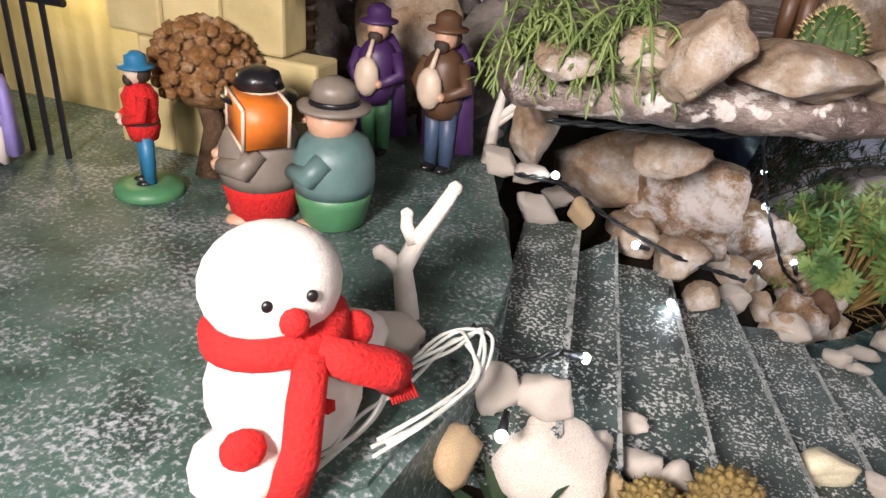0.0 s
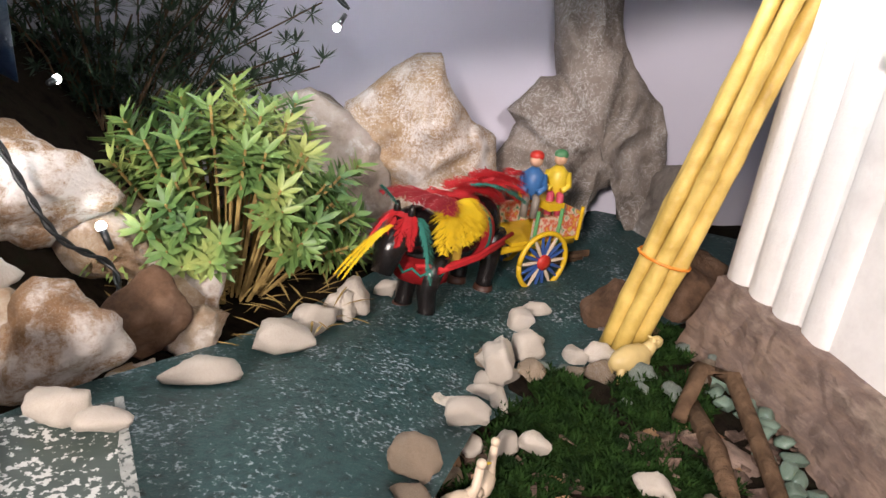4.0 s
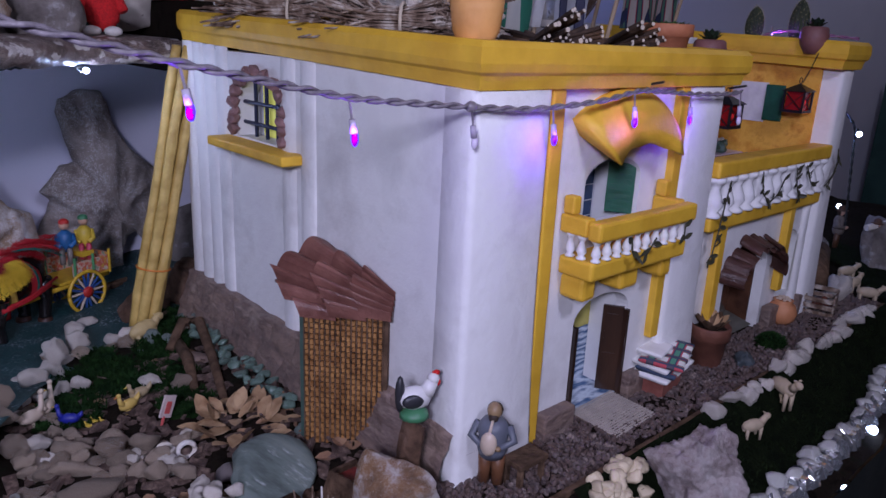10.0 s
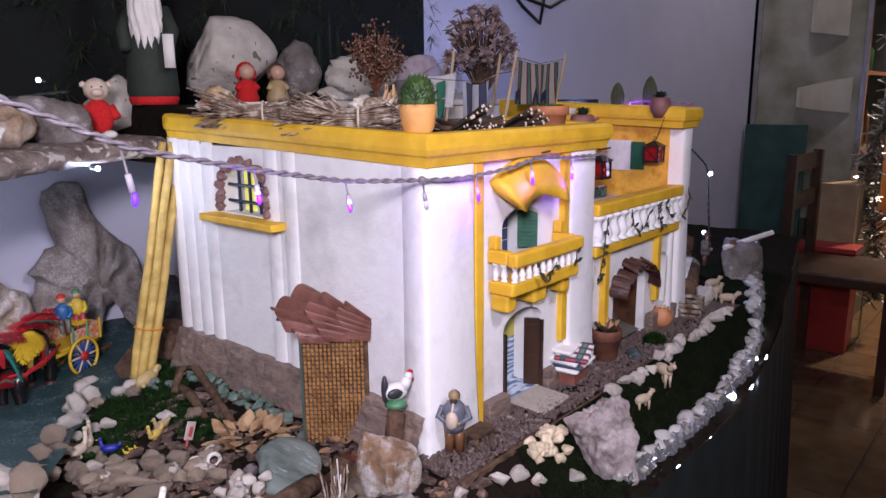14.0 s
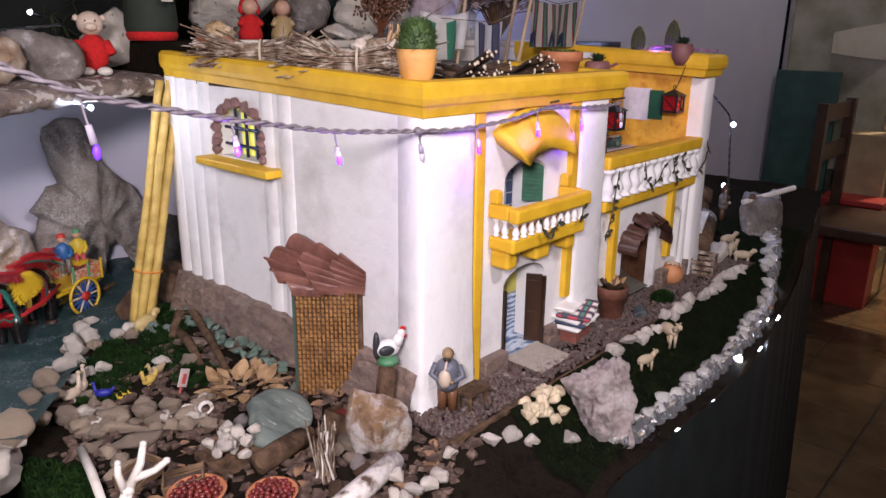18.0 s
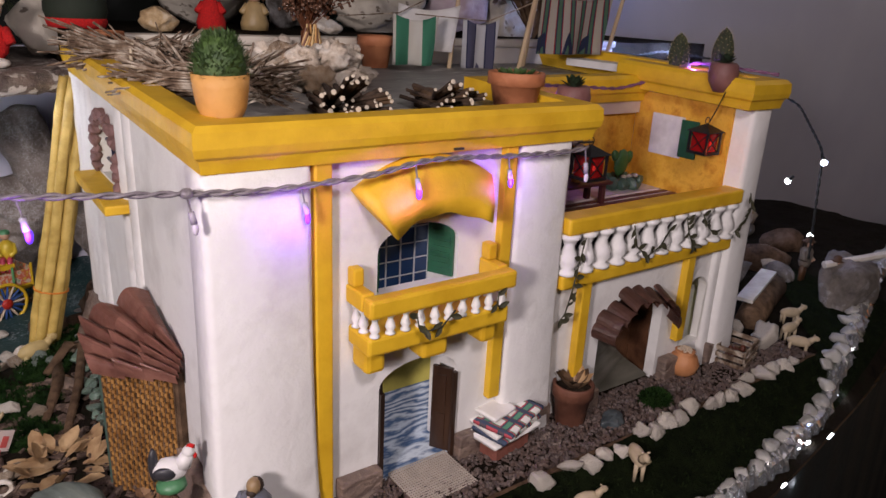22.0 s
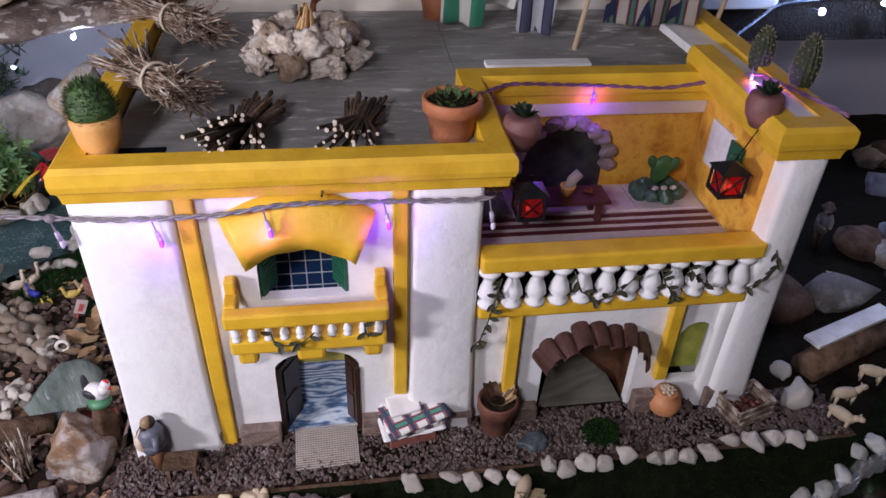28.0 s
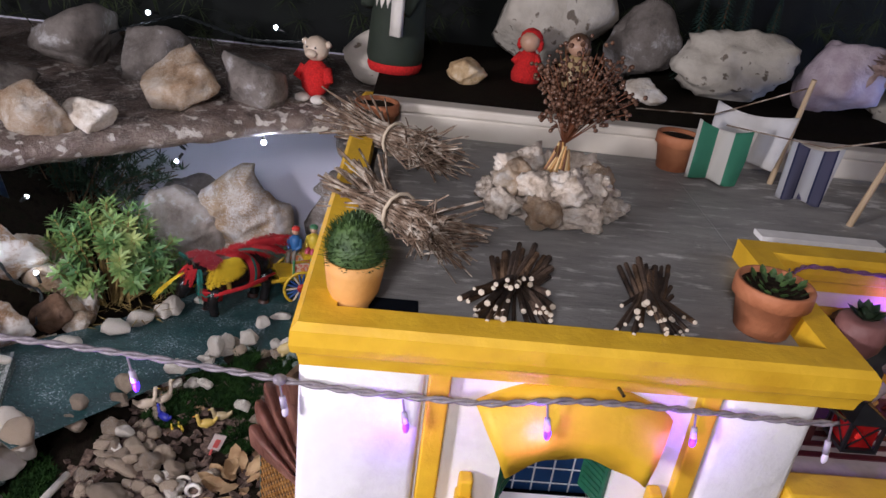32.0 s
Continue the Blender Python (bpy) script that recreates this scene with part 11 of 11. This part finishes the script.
pebble((-0.434, 0.160, 0.118), (0.0120, 0.0100, 0.0080), -80, M_PEBBLE, "rough white stone heaped at the stair foot", "white stones at the stair foot")
pebble((-0.351, 0.236, 0.070), (0.0180, 0.0180, 0.0220), -75, M_PEBBLE, "rough white stone heaped at the stair foot", "white stones at the stair foot")
pebble((-0.381, 0.179, 0.062), (0.0180, 0.0180, 0.0200), 25, M_PEBBLE, "rough white stone heaped at the stair foot", "white stones at the stair foot")
pebble((-0.404, 0.026, 0.072), (0.0300, 0.0240, 0.0240), 25, M_PEBBLE, "pinkish white stone at the garden front", "white stones at the garden front")
pebble((-0.377, 0.023, 0.062), (0.0140, 0.0130, 0.0140), 42, M_PEBBLE, "pinkish white stone at the garden front", "white stones at the garden front")
pebble((-0.364, -0.006, 0.058), (0.0160, 0.0130, 0.0130), -90, M_PEBBLE, "pinkish white stone at the garden front", "white stones at the garden front")
pebble((-0.320, -0.029, 0.056), (0.0140, 0.0100, 0.0100), -22, M_PEBBLE, "pinkish white stone at the garden front", "white stones at the garden front")
pebble((-0.301, 0.043, 0.052), (0.0140, 0.0090, 0.0080), 58, M_PEBBLE, "pinkish white stone at the garden front", "white stones at the garden front")
pebble((-0.483, -0.004, 0.090), (0.0160, 0.0130, 0.0130), 42, M_PEBBLE, "pinkish white stone at the garden front", "white stones at the garden front")
pebble((-0.462, 0.016, 0.100), (0.0120, 0.0110, 0.0120), 10, M_PEBBLE, "pinkish white stone at the garden front", "white stones at the garden front")
pebble((-0.330, 0.055, 0.055), (0.0080, 0.0070, 0.0150), -10, M_PEBBLE, "pinkish white stone at the garden front", "white stones at the garden front")
pebble((-0.436, 0.026, 0.085), (0.0160, 0.0140, 0.0150), -40, M_PEBBLE2, "tan rough stone at the garden front", "tan stones at the garden front")
pebble((-0.503, -0.012, 0.100), (0.0140, 0.0110, 0.0110), -48, M_PEBBLE2, "tan rough stone at the garden front", "tan stones at the garden front")
pebble((-0.237, -0.050, 0.062), (0.0220, 0.0150, 0.0130), -42, M_PEBBLE2, "tan rough stone at the garden front", "tan stones at the garden front")
pebble((-0.122, -0.084, 0.062), (0.0100, 0.0080, 0.0070), 25, M_PEBBLE, "small white stone beside the birch log", "white stones beside the birch log")
pebble((-0.119, -0.095, 0.062), (0.0100, 0.0080, 0.0070), 35, M_PEBBLE, "small white stone beside the birch log", "white stones beside the birch log")
pebble((-0.104, -0.091, 0.062), (0.0100, 0.0080, 0.0070), -55, M_PEBBLE, "small white stone beside the birch log", "white stones beside the birch log")
pebble((-0.088, -0.095, 0.062), (0.0100, 0.0080, 0.0070), -30, M_PEBBLE, "small white stone beside the birch log", "white stones beside the birch log")
pebble((-0.100, -0.065, 0.062), (0.0100, 0.0080, 0.0070), -15, M_PEBBLE, "small white stone beside the birch log", "white stones beside the birch log")
pebble((-0.146, -0.096, 0.062), (0.0100, 0.0080, 0.0070), -45, M_PEBBLE, "small white stone beside the birch log", "white stones beside the birch log")
pebble((-0.072, -0.093, 0.062), (0.0100, 0.0080, 0.0070), -82, M_PEBBLE, "small white stone beside the birch log", "white stones beside the birch log")
pebble((-0.036, -0.074, 0.062), (0.0100, 0.0080, 0.0070), -25, M_PEBBLE, "small white stone beside the birch log", "white stones beside the birch log")

# bark chips, grit and dry leaves over the earth
M_CHIP = surf("bark_chip", [(0.03, 0.018, 0.012), (0.09, 0.055, 0.04), (0.24, 0.17, 0.125)], 120, 0.85, 0.6, grit=0.68)
M_DRYLEAF = surf("dry_leaf_litter", [(0.16, 0.08, 0.04), (0.36, 0.22, 0.12)], 90, 0.75, 0.2)
rnd = random.Random(77)
for name, mt, count, label in (("bark_litter", M_CHIP, 1300, "brown bark chips and grit on the earth"), ("leaf_litter", M_DRYLEAF, 130, "curled dry brown leaves on the earth")):
    bm = bmesh.new()
    for i in range(count):
        x, y = rnd.uniform(-0.345, -0.01), rnd.uniform(-0.10, 0.40)
        if y > 0.24 and x < -0.26 or ((x + 0.335) / 0.05) ** 2 + ((y - 0.16) / 0.09) ** 2 < 1:
            continue
        z = ground_height(x, y)
        if mt is M_DRYLEAF:
            a_ = rnd.uniform(0, 6.28)
            leaf(bm, (x, y, z + 0.002), (math.cos(a_), math.sin(a_), rnd.uniform(0.05, 0.5)), rnd.uniform(0.012, 0.024), rnd.uniform(0.005, 0.009), 0.35)
            continue
        s = rnd.uniform(0.0018, 0.0048)
        m_ = pose(x, y, z + 0.3 * s, rnd.uniform(-25, 25), rnd.uniform(-25, 25), rnd.uniform(0, 180))
        k = rnd.uniform(1.0, 2.6)
        vs = [bm.verts.new(m_ @ Vector((k * s * u * rnd.uniform(0.7, 1.2), s * v * rnd.uniform(0.7, 1.2), 0.45 * s * w))) for u in (-1, 1) for v in (-1, 1) for w in (-1, 1)]
        for q in ((0, 1, 3, 2), (4, 6, 7, 5), (0, 4, 5, 1), (2, 3, 7, 6), (0, 2, 6, 4), (1, 5, 7, 3)):
            bm.faces.new([vs[c] for c in q])
    tagged(part(name, bm, mt), label, "litter", kind="stuff")
pebble((-0.412, 0.120, 0.118), (0.0200, 0.0170, 0.0170), 30, M_PEBBLE, "rough white stone heaped at the stair foot", "white stones at the stair foot")
pebble((-0.425, 0.098, 0.112), (0.0190, 0.0160, 0.0180), -20, M_PEBBLE, "rough white stone heaped at the stair foot", "white stones at the stair foot")
pebble((-0.398, 0.140, 0.098), (0.0170, 0.0150, 0.0170), 70, M_PEBBLE, "rough white stone heaped at the stair foot", "white stones at the stair foot")
